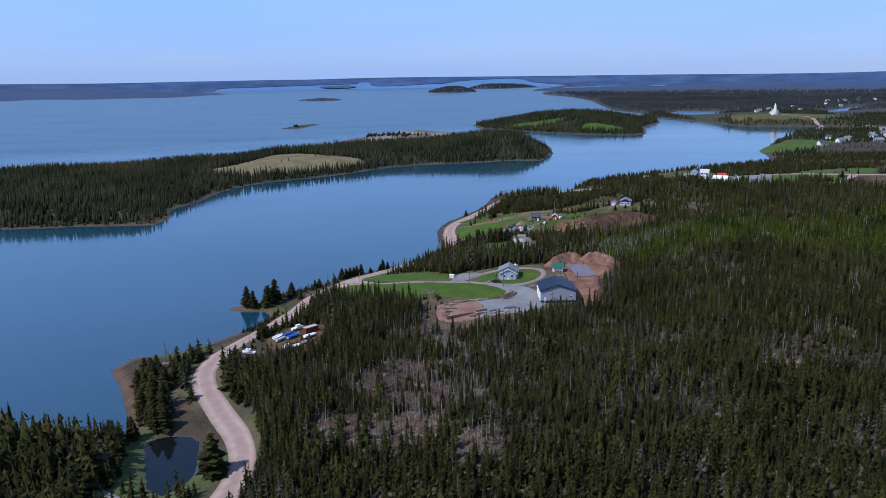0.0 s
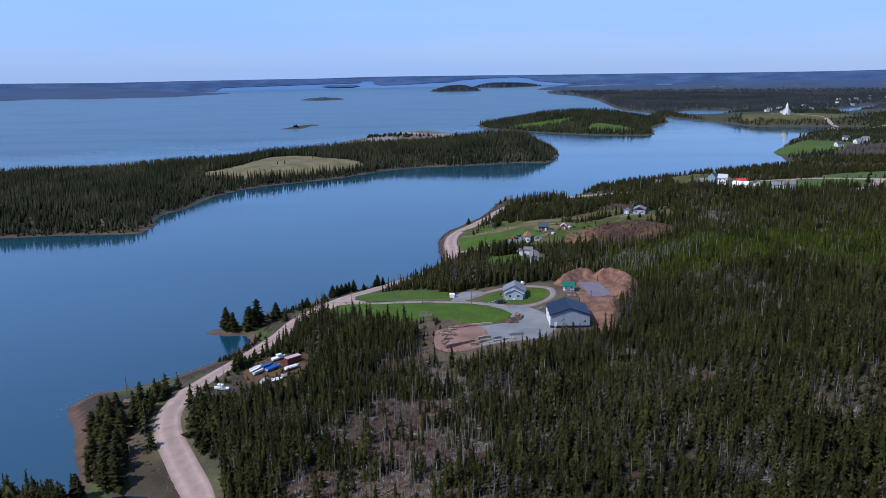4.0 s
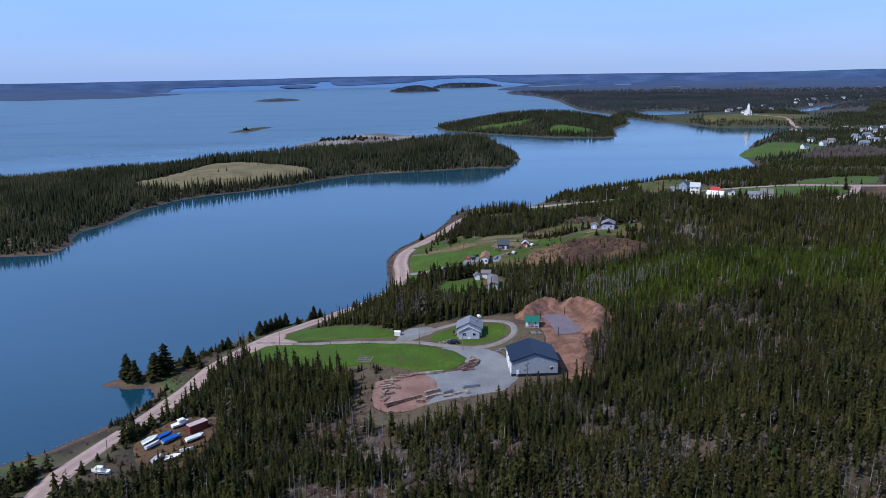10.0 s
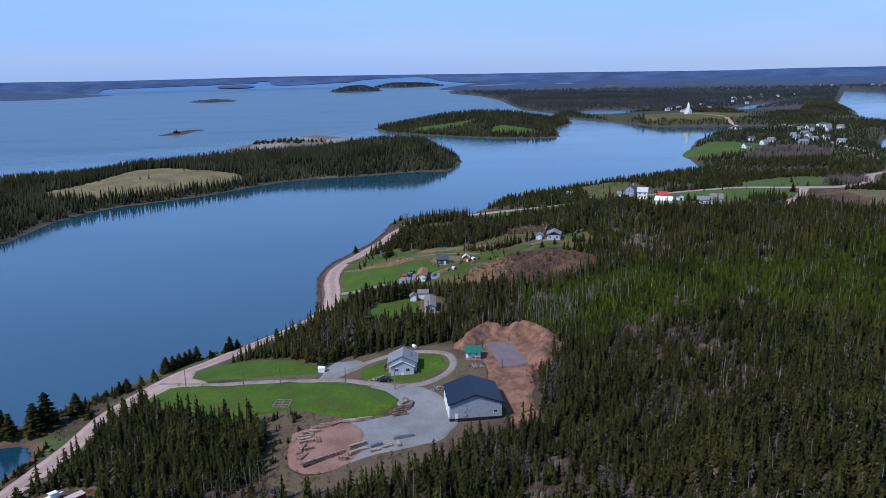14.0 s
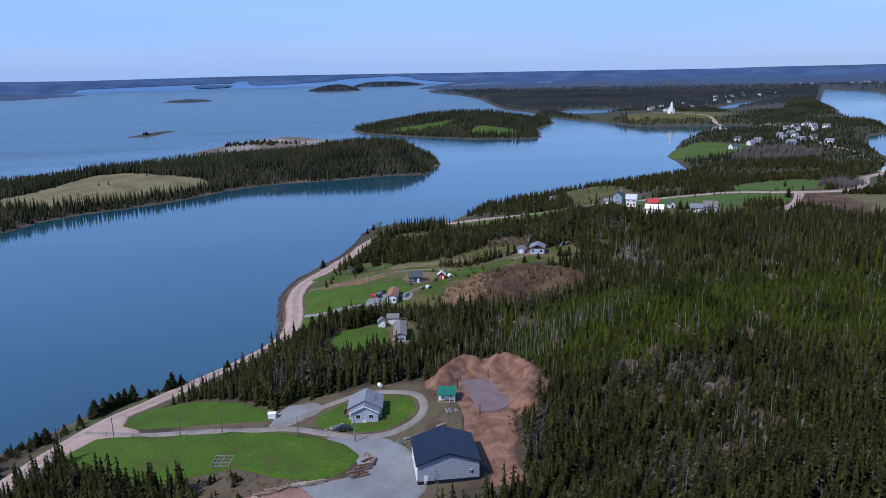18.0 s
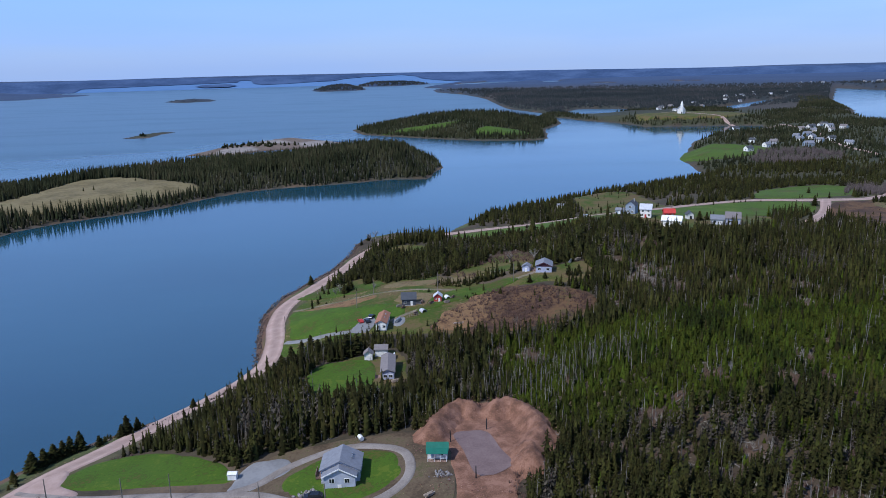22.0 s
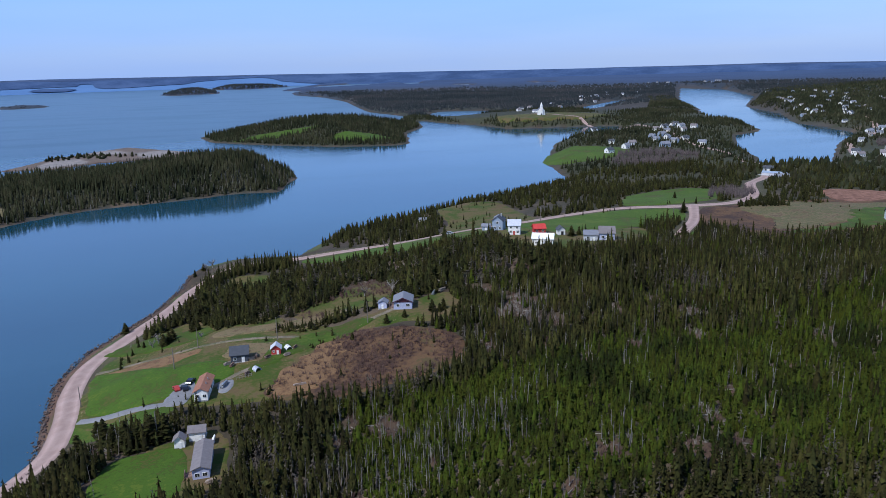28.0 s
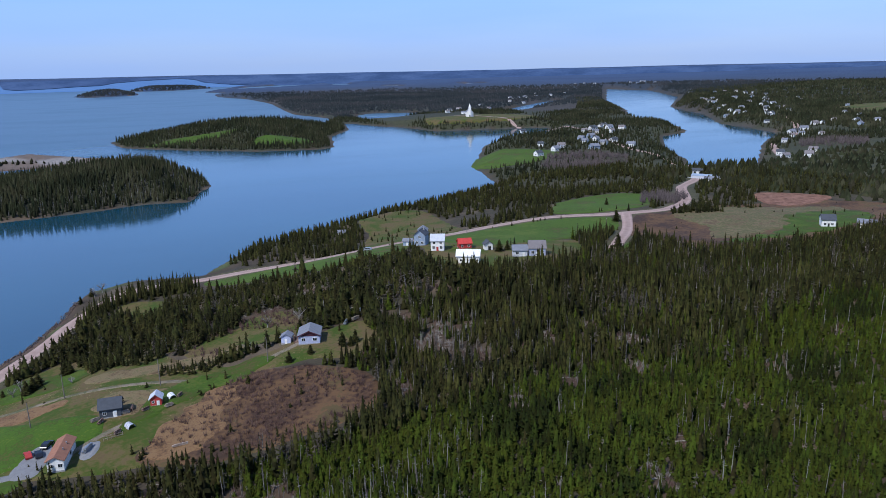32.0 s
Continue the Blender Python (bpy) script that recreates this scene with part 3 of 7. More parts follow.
YARD_FRONT = [(8, 246), (9, 234), (21, 229.5), (36, 232), (48, 237), (51, 245), (45, 243), (30, 240.4), (17, 237)]
CLEARINGS = (ROAD_SIDE, YARD_FRONT, PLOT_DRIVE, PLOT_TRAILER, PLOT_ROW, PLOT_HOUSE, PLOT_BARN, PLOT_BOATS, LAWN_GATE, LAWN_LARGE, LAWN_HOUSE, PAD, PINK, DIRT, LAWN_TRAILER, LAWN_BUNGALOW, MEADOW, HEATH, OPEN_BROWN, CLEAR_SHORE, PLOT_LANE, LAGOON_FRONT, RIVER_FRONT, DUG_EDGE, FIELD_SEA, FIELD_FAR, FIELD_BROWN, FIELD_CLAY, FIELD_VERGE,
             FIELD_SHORE, FIELD_SPIT, FIELD_HAY, FIELD_ISLAND, FIELD_ISLAND_2, FIELD_CHURCH, FIELD_HILL)


def blend(a, b, w):
    return a * (1 - w[..., None]) + np.array(b) * w[..., None]


CUT_OVER = [(-22, 178), (-20, 190), (-10, 199), (4, 206), (16, 204), (22, 188), (24, 168), (18, 148), (1, 141), (-15, 150), (-22, 164)]
BROWN_STAND = [(20, 222), (46.6, 212), (69.7, 224), (92, 204), (100, 180), (85.6, 165), (61.5, 150), (20, 140)]
BARE_SPOTS = [(100, 422, 9), (118, 432, 9), (95, 468, 7), (132, 440, 9), (86, 484, 6), (75, 455, 6), (-9, 186, 9), (3, 160, 11), (-14, 165, 9), (19, 200, 8), (18, 140, 10), (43, 212, 7), (61, 215, 7), (78, 200, 8), (98, 174, 9), (120, 186, 8), (125, 290, 5),
              (140, 283, 6), (116, 287, 4), (164, 302, 5), (95, 332, 7), (164, 340, 4), (146, 333, 5), (131, 357, 6), (155, 363, 5), (122, 250, 9), (120, 265, 6), (113, 240, 8),
              (99, 312, 4), (84, 330, 6), (173, 363, 5), (164, 339, 5), (149, 337, 4), (186, 363, 4), (181, 337, 4), (124, 291, 4), (107, 283, 6), (140, 284, 4), (148, 283, 4), (161, 301, 4), (149, 291, 3), (88, 340, 4), (96, 336, 4), (7, 234, 9), (66, 226, 6), (190, 350, 7)]


def thin_zone(x, y):
    """Where the wood is thinned, dead or brushy."""
    e = np.full(np.shape(x), -9.0)
    for bx, by, br in BARE_SPOTS:
        e = np.maximum(e, 1 - np.hypot(x - bx, (y - by) * 0.8) / (br * 0.6))
    e = np.maximum(e, 0.5 * ripple(x, y, 17.0, 11) + 0.2 * ripple(x, y, 6.0, 12) - 0.30)
    cut = ease((inside(CUT_OVER, x, y) + 2) / 6) * (0.75 + 0.75 * ripple(x, y, 5.5, 4))
    return ease(np.maximum(e, 0.4 * cut) / 0.3 + 0.8 * ripple(x, y, 3.0, 5) * (e > -0.3))


def build_ground():
    xs = steps((-5400, -2400, 100), (-2400, -600, 50), (-600, -120, 12), (-120, -96, 4), (-96, 70, 1.6), (70, 330, 3.25), (330, 700, 8), (700, 1700, 25), (1700, 4000, 60), (4000, 5400, 100))
    ys = steps((-2400, 60, 80), (60, 110, 6), (110, 560, 2.4), (560, 570, 5), (570, 1300, 10), (1300, 2000, 25), (2000, 3500, 50), (3500, 4100, 25), (4100, 5400, 100))
    x, y = np.meshgrid(xs, ys)
    z = ground(x, y)
    nx, ny = len(xs), len(ys)
    i = (np.arange(ny - 1)[:, None] * nx + np.arange(nx - 1)[None]).ravel()
    quads = np.stack([i, i + 1, i + nx + 1, i + nx], 1)
    tris = np.concatenate([quads[:, [0, 1, 2]], quads[:, [0, 2, 3]]])
    me = quick_mesh("ground", np.stack([x, y, z], -1).reshape(-1, 3), tris, EARTH)
    me.polygons.foreach_set("use_smooth", [True] * len(me.polygons))
    # ground cover: what grows or lies where, and blue haze mixed in far off
    spots = 0.5 + 0.5 * ripple(x, y, 9.0, 4)
    c = blend(np.broadcast_to(np.array([0.045, 0.042, 0.022]), x.shape + (3,)), (0.07, 0.05, 0.034), spots)
    c = blend(c, (0.115, 0.085, 0.055), ease((ripple(x, y, 11.0, 7) - 0.2) / 0.4))
    verge = ease((8 - np.minimum(line_distance(ROAD_LINE[::3], x, y), line_distance(SIDE_LINE[::3], x, y))) / 2.5)
    c = blend(c, (0.10, 0.092, 0.042), verge * (z > 0.5) * (0.6 + 0.4 * ripple(x, y, 5.0, 8)))
    c = blend(c, (0.088, 0.052, 0.033), thin_zone(x, y) * (mainland(x, y) > 12) * (y < 480) * (0.7 + 0.3 * ripple(x, y, 5.0, 3)))
    shore = ease((0.85 - z) / 0.35)
    low = ease((2.4 - z) / 1.0) * (y < 560)
    c = blend(c, (0.055, 0.041, 0.025), low * (y > 140))
    c = blend(c, (0.075, 0.095, 0.03), low * ease((ripple(x, y, 8.0, 6) + np.where(y < 182, 0.7, 0.0)) / 0.5))
    shore = shore * (1 - 0.85 * ease((np.hypot(x, y) - 440) / 100) * (inside(SAND, x, y) < -5))
    shore = shore * (1 - ease((inside(NEAR_POND, x, y) + 9) / 3))
    c = blend(c, (0.13, 0.074, 0.050), shore)
    c = blend(c, (0.07, 0.06, 0.05), ease((0.25 - z) / 0.4))
    c = blend(c, (0.15, 0.112, 0.085), (inside(SAND, x, y) > 0) * ease((z - 0.2) / 0.5))
    c = blend(c, (0.27, 0.24, 0.215), (inside(SAND, x, y) > 6) * ease((ripple(x, y * 0.6, 13.0, 6) - 0.05) / 0.3) * 0.9)
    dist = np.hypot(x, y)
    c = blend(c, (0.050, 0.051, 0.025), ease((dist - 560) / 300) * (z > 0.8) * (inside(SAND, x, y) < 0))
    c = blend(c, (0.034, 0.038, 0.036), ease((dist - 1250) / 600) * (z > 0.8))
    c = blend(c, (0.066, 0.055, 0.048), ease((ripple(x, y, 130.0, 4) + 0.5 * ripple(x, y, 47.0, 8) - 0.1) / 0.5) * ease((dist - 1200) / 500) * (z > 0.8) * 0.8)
    # aerial haze put into the colour: bluer with distance, with darker blue patches
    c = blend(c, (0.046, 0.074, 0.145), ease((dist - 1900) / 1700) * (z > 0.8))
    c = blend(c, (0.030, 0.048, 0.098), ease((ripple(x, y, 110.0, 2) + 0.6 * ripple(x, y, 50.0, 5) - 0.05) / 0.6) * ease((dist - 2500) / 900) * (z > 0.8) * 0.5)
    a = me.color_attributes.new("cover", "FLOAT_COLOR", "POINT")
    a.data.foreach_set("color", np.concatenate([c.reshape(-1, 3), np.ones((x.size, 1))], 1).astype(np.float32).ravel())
    tagged(new("ground", me), "brown forest floor with reddish shores and horizon hills painted haze-blue", "ground", kind="structure")


build_ground()
R = 5400
sea = mesh_of("water", [(-R, -2400, 0), (R, -2400, 0), (R, R, 0), (-R, R, 0)], [(0, 1, 2, 3)], WATER)
tagged(new("water", sea), "calm blue sea water with ruffled streaks", "water", kind="structure")


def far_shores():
    """The bay's far end and the blue shores that close it, at the limit of sight; haze and reflected sky are in their
    colours.
    """
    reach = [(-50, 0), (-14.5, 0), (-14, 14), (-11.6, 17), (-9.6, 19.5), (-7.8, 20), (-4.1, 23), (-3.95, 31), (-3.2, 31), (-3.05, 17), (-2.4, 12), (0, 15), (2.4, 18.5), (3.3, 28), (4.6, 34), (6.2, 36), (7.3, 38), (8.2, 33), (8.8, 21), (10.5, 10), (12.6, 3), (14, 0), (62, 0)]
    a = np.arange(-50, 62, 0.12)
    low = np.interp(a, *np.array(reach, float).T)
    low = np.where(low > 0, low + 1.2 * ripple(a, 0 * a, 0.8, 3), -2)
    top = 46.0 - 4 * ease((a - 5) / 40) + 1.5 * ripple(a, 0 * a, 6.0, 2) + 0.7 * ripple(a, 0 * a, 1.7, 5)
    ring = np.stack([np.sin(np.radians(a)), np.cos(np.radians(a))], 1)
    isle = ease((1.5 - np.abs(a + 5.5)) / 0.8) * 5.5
    for name, radius, lo, hi, mat, label in (("backdrop", 3714, np.full(a.shape, -2.0), top - 4, FAR_BAY, "backdrop of the bay's far end, painted pale blue like reflected sky"), ("backdrop", 3702, low, top, FAR_SHORE, "low wooded shores on the horizon, painted haze-blue"),
                                             ("backdrop", 3690, 12 - isle, 12 + isle, FAR_SHORE, "long low wooded islet far out in the bay, painted haze-blue")):
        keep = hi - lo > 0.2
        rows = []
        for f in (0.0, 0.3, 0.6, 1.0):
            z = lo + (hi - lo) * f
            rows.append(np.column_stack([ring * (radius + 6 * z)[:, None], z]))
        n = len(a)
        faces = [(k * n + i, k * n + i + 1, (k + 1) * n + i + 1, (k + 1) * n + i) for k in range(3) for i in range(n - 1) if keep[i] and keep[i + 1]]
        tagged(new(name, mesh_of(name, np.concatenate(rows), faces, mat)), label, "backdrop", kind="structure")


# matt backdrop colours: reflected sky painted on the bay, haze on the shores
FAR_BAY = material("far_bay_painted_sheen", [(0.108, 0.195, 0.365), (0.120, 0.215, 0.395)], 400.0, 0.6, spec=0.0)
FAR_SHORE = material("far_shore_painted_haze", [(0.045, 0.074, 0.145), (0.060, 0.096, 0.185), (0.078, 0.12, 0.22)], 120.0, 1.0, spec=0.0)
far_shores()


def ribbon(name, line, width, mat, label, lift=0.12, crown=0.08, category="road"):
    """A road that follows the ground, with a crowned surface and sloped edges."""
    d = np.gradient(line, axis=0)
    d /= np.hypot(d[:, 0], d[:, 1])[:, None]
    side = np.stack([d[:, 1], -d[:, 0]], 1)
    offs = np.array([-0.6, -0.47, -0.3, -0.15, 0, 0.15, 0.3, 0.47, 0.6]) * width
    lifts = np.array([-0.25, lift, lift + crown * 0.6, lift + crown * 0.9, lift + crown, lift + crown * 0.9, lift + crown * 0.6, lift, -0.25])
    wob = 0.03 * width * ripple(line[:, 0], line[:, 1], 7.0, 3)
    zc = ground(line[:, 0], line[:, 1])
    verts, n = [], len(offs)
    for k, (o, h) in enumerate(zip(offs, lifts)):
        p = line + side * (o + (wob if k in (0, 1) else -wob if k in (7, 8) else 0 * wob))[:, None] if np.ndim(o + wob) else line
        zg = ground(p[:, 0], p[:, 1])
        z = np.maximum(0.5 * zc + 0.5 * zg, zg) + h
        verts.append(np.column_stack([p, z]))
    v = np.stack(verts, 1).reshape(-1, 3)
    faces = [(i * n + k, i * n + k + 1, (i + 1) * n + k + 1, (i + 1) * n + k) for i in range(len(line) - 1) for k in range(n - 1)]
    me = mesh_of(name, v, faces, mat, True)
    me.attributes.new("across", "FLOAT", "POINT").data.foreach_set("value", np.tile(np.linspace(0, 1, n), len(line)).astype(np.float32))
    return tagged(new(name, me), label, category, kind="structure")


def patch(name, outline, mat, label, lift=0.1, category="lawn", rough=0.5):
    """A draped patch of ground with an uneven edge that dips into the earth."""
    o = smooth_line(outline, 1.2 if rough < 2 else 4, closed=True)
    o = o + np.stack([ripple(o[:, 0], o[:, 1], 1.7, 1), ripple(o[:, 0], o[:, 1], 1.9, 5)], 1) * rough
    span = o.max(axis=0) - o.min(axis=0)
    gap = max(0.9, math.sqrt(span[0] * span[1] / 700))
    gx, gy = np.meshgrid(np.arange(o[:, 0].min(), o[:, 0].max(), gap), np.arange(o[:, 1].min(), o[:, 1].max(), gap))
    d = np.roll(o, -1, axis=0) - np.roll(o, 1, axis=0)
    d /= np.hypot(d[:, 0], d[:, 1])[:, None] + 1e-9
    turning = np.sum(o[:, 0] * np.roll(o[:, 1], -1) - np.roll(o[:, 0], -1) * o[:, 1])
    rim = o + np.stack([-d[:, 1], d[:, 0]], 1) * (0.45 if turning > 0 else -0.45)
    rim = rim[inside(o, rim[:, 0], rim[:, 1]) > 0.3]
    grid = np.stack([gx.ravel(), gy.ravel()], 1)
    grid = grid[inside(o, grid[:, 0], grid[:, 1]) > 0.45 + 0.4 * gap]
    n = len(o)
    flat, _, faces, origin, _, _ = geometry.delaunay_2d_cdt([Vector(p) for p in np.concatenate([o, rim, grid])], [(i, (i + 1) % n) for i in range(n)], [], 1, 1e-4)
    p = np.array([tuple(v) for v in flat])
    edge = np.array([any(k < n for k in ids) for ids in origin])
    z = ground(p[:, 0], p[:, 1]) + np.where(edge, -0.1, lift)
    return tagged(new(name, mesh_of(name, np.column_stack([p, z]), faces, mat, True)), label, category, kind="structure")


ribbon("road", ROAD_LINE, 6.0, GRAVEL, "pale pinkish gravel road along the shore")
ribbon("road", SIDE_LINE, 4.8, GRAVEL, "pale gravel side road between the fields", lift=0.16)
DRIVE = [(-27, 303.5), (-22, 299.6), (-8.5, 293.0), (11.1, 286.6), (23.7, 283.5), (31.2, 278.1), (38.3, 273.9), (45.6, 272.9), (52.3, 276.2), (55.3, 281.4), (54.9, 288.3), (50.4, 292.6), (42.4, 295), (31.5, 291.8), (24.9, 287), (19, 285.2)]
ribbon("driveway", smooth_line(DRIVE), 2.05, DRIVE_GRAVEL, "pale grey gravel driveway looping round the house", lift=0.2, category="driveway")
patch("road", [(-29, 291), (-25, 292.6), (-21, 296.4), (-14.5, 294), (-12, 296.8), (-16.4, 301.4), (-17, 306), (-19, 311), (-25, 306), (-30, 298)], MOUTH_GRAVEL, "flared gravel mouth of the driveway", 0.24, category="road", rough=0.3)
patch("meadow", YARD_FRONT, ROUGH_GROUND, "brushy brown slope below the gravel yard", 0.08, category="meadow", rough=1.2)
patch("gravel_yard", PAD, GREY_GRAVEL, "grey crushed gravel yard before the garage", 0.16, category="yard")
patch("bare_earth", DUG_EDGE, ROUGH_GROUND, "rough brown bank between lawn and gravel yard", 0.12, category="earth", rough=1.0)
patch("meadow", PLOT_LANE, PASTURE, "rough grass along the bungalow lane", 0.06, category="meadow")
patch("gravel_yard", [(18.5, 286.5), (20.5, 292.5), (24, 296.5), (30, 296), (31.5, 291.5), (27, 287), (23, 285)], GREY_GRAVEL, "grey gravel parking beside the storage box", 0.15, category="yard", rough=0.8)
patch("gravel_yard", PINK, PINK_GRAVEL, "pink gravel corner of the yard", 0.22, category="yard")
patch("bare_earth", DIRT, RED_EARTH, "freshly dug red earth clearing", 0.14, category="earth", rough=1.0)
patch("lawn", LAWN_GATE, LAWN, "mown green lawn between road and drive")
patch("lawn", LAWN_LARGE, LAWN, "large mown green lawn beside the drive", 0.23)
patch("lawn", LAWN_HOUSE, LAWN, "round green lawn inside the drive loop")
patch("lawn", LAWN_TRAILER, LAWN, "small green lawn by the mobile home", 0.16)
patch("meadow", MEADOW, MEADOW_M, "rough yellow and green meadow", 0.08, category="meadow", rough=1.0)
TAN = material("dead_grass", [(0.085, 0.055, 0.028), (0.15, 0.105, 0.05), (0.19, 0.14, 0.068), (0.09, 0.085, 0.03)], 4.0, 0.95, 0.5, 0.4)
RUST_GRASS = material("rusty_dead_grass", [(0.10, 0.055, 0.028), (0.18, 0.10, 0.045), (0.22, 0.13, 0.06), (0.13, 0.07, 0.035)], 5.0, 0.95, 0.5, 0.4)
for n, (outline, mat, label) in enumerate((([(31, 413.5), (36, 412.6), (44, 410), (52, 406.6), (59.4, 404), (58.3, 399.4), (49.3, 397.6), (42, 401.5), (36, 405), (31, 407)], RUST_GRASS, "strip of rusty dead grass below the track"), ([(29.2, 391), (30, 402), (34, 401), (36, 394), (33.5, 387)], TAN, "brown bare patch in the lawn by the shore road"), ([(75, 369), (84.3, 379), (91.4, 387.6), (95, 387), (93, 375), (90.7, 365.8), (84, 360.8), (77, 364)], RUST_GRASS, "rusty dead grass at the foot of the heath"), ([(64, 392), (70, 398), (80, 395.5), (88, 392), (86, 386), (78, 381.5), (70, 383)], TAN, "trampled tan ground round the workshop and sheds"), ([(64.3, 417), (77.9, 414), (93.8, 412), (104, 411), (98.3, 402), (78.4, 405.6), (65.4, 409.5)], TAN, "tan dead grass above the track"),
                                           ([(30.5, 430), (36, 436), (50, 436), (62, 432), (63.5, 420), (54, 416.5), (40.5, 422)], PASTURE, "green grass near the shore road"), ([(80.1, 393.1), (96, 398), (109, 393.6), (102.2, 388.5), (88.3, 386), (76, 379), (70, 377)], PASTURE, "green strip between track and heath"))):
    patch("grass_patch", outline, mat, label, 0.14 + 0.02 * n, category="grass", rough=1.2)
patch("lawn", LAWN_BUNGALOW, LAWN, "uneven green lawn before the orange-roofed bungalow", 0.2)
patch("meadow", OPEN_BROWN, MEADOW_M, "brushy brown and green clearing above the meadow", 0.1, category="meadow", rough=1.5)
patch("meadow", CLEAR_SHORE, MEADOW_M, "brown grassy clearing near the shore", 0.1, category="meadow", rough=1.5)
patch("heath", HEATH, BROWN_FIELD, "brown shrub heath", 0.14, category="heath", rough=1.2)
patch("heath", [(73.1, 363.5), (81.1, 376.5), (93, 386.5), (98, 382.5), (91.5, 369.8), (83.6, 359)], RUST_GRASS, "rusty dead grass at the heath's edge", 0.2, category="heath", rough=1.4)
patch("meadow", PLOT_ROW, MEADOW_M, "rough grass round the houses by the upper road", 0.1, category="meadow")
patch("meadow", PLOT_TRAILER, MEADOW_M, "rough grass round the mobile home", 0.06, category="meadow")
patch("meadow", PLOT_HOUSE, ROUGH_GROUND, "rough grass and stones round the drive", 0.05, category="meadow")
patch("field", FIELD_SEA, SPRING_FIELD, "green field beside the gravel road", category="field")
patch("field", FIELD_FAR, SPRING_FIELD, "green field beyond the gravel road", category="field")
patch("field", FIELD_BROWN, BROWN_FIELD, "brown and green heath field by the junction", category="field", rough=1.5)
patch("field", FIELD_TAN, TAN_FIELD, "wide field of dead tan grass", 0.16, category="field", rough=2)
patch("field", FIELD_GREEN, PASTURE, "rough green pasture beside the tan field", 0.22, category="field", rough=2)
patch("field", FIELD_CORNER, LAWN, "small green corner beside the side road", 0.2, category="field")
patch("field", FIELD_CLAY, RED_EARTH, "ploughed reddish field", 0.2, category="field", rough=1)
patch("field", FIELD_VERGE, SPRING_FIELD, "green verge field above the road", category="field")
patch("field", FIELD_SHORE, MEADOW_M, "rough grass between road and shore", category="field")
pond_line = smooth_line(NEAR_POND, 1.0, closed=True)
tagged(new("pond", mesh_of("pond", [(*p, 0.06) for p in pond_line], [tuple(range(len(pond_line)))], POND_DARK)), "small dark pond beside the road", "pond", kind="structure")
patch("field", FIELD_SPIT, SPRING_FIELD, "green field on the low point", 0.2, category="field", rough=2)
patch("field", FIELD_HAY, HAYFIELD, "dry yellow hayfield among spruces", 0.9, category="field", rough=3)
patch("field", FIELD_ISLAND, LAWN, "green pasture on the island", 0.3, category="field", rough=4)
patch("field", FIELD_ISLAND_2, LAWN, "green pasture on the island", 0.3, category="field", rough=4)
patch("field", FIELD_CHURCH, MEADOW_M, "green field below the church", 0.3, category="field", rough=4)
patch("field", FIELD_HILL, MEADOW_M, "pale hillside meadow", 0.4, category="field", rough=4)


# ---- woods ----
def spruce_shape(sides, rings, seed, ragged=0.18, star=False):
    """Vertices and triangles of one spruce crown, 1 high and about 1 in radius, with skirts of boughs."""
    r = random.Random(seed)
    v, t = [], []
    for k, (z, rad) in enumerate(rings):
        for s in range(sides):
            a = 2 * math.pi * (s + 0.5 * (k % 2)) / sides + r.uniform(-0.2, 0.2)
            q = rad * (1 + r.uniform(-ragged, ragged) * 1.6) * (0.62 if star and s % 2 else 1.0)
            v.append((q * math.cos(a), q * math.sin(a), z + r.uniform(-0.025, 0.025)))
    top = len(v)
    v.append((r.uniform(-0.05, 0.05), r.uniform(-0.05, 0.05), 1.0))
    for k in range(len(rings) - 1):
        for s in range(sides):
            a, b, c, d = k * sides + s, k * sides + (s + 1) % sides, (k + 1) * sides + s, (k + 1) * sides + (s + 1) % sides
            t += [(a, b, d), (a, d, c)]
    e = (len(rings) - 1) * sides
    t += [(e + s, e + (s + 1) % sides, top) for s in range(sides)]
    return np.array(v), np.array(t)


FAR_SHAPES = [spruce_shape(5, [(0.0, 0.8), (0.25, 1.0), (0.6, 0.5)], s + 20, 0.3) for s in range(5)]


def bough_shape(blades, seed, core=0.42, sides=5, droop=0.05):
    """One spruce, 1 high and about 1 in radius: a slim core and separate boughs that stick out unevenly, shorter towards the tip."""
    r = random.Random(seed)
    v, t = [], []
    if core:
        for s in range(sides):
            a = 6.2832 * s / sides + r.uniform(-0.3, 0.3)
            v.append((core * r.uniform(0.7, 1.2) * math.cos(a), core * r.uniform(0.7, 1.2) * math.sin(a), 0.05))
        v.append((r.uniform(-0.06, 0.06), r.uniform(-0.06, 0.06), 1.0))
        t += [(s, (s + 1) % sides, sides) for s in range(sides)]
    for k in range(blades):
        z = 0.04 + 0.90 * (k + r.random()) / blades
        a = 2.4 * k + r.uniform(-0.5, 0.5)
        q = (1.02 - z) ** 0.75 * r.uniform(0.62, 1.2) + 0.06
        w, c, s = q * r.uniform(0.24, 0.36) + 0.04, math.cos(a), math.sin(a)
        dz = r.uniform(-droop * 1.6, droop * 0.7)
        n = len(v)
        for u, side, up in ((0.0, 0.0, 0.05), (0.55 * q, w, dz * 0.3 - 0.012), (q, 0.0, dz), (0.55 * q, -w, dz * 0.3 - 0.012)):
            v.append((u * c - side * s, u * s + side * c, z + up))
        t += [(n, n + 1, n + 2), (n, n + 2, n + 3)]
    return np.array(v), np.array(t)


NEAR_SHAPES = [bough_shape(23, s, 0.48) for s in range(12)]
MID_SHAPES = [bough_shape(12, s + 20, 0.55) for s in range(12)]
PEN_SHAPES = [bough_shape(8, s + 120, 0.62, 4) for s in range(12)]
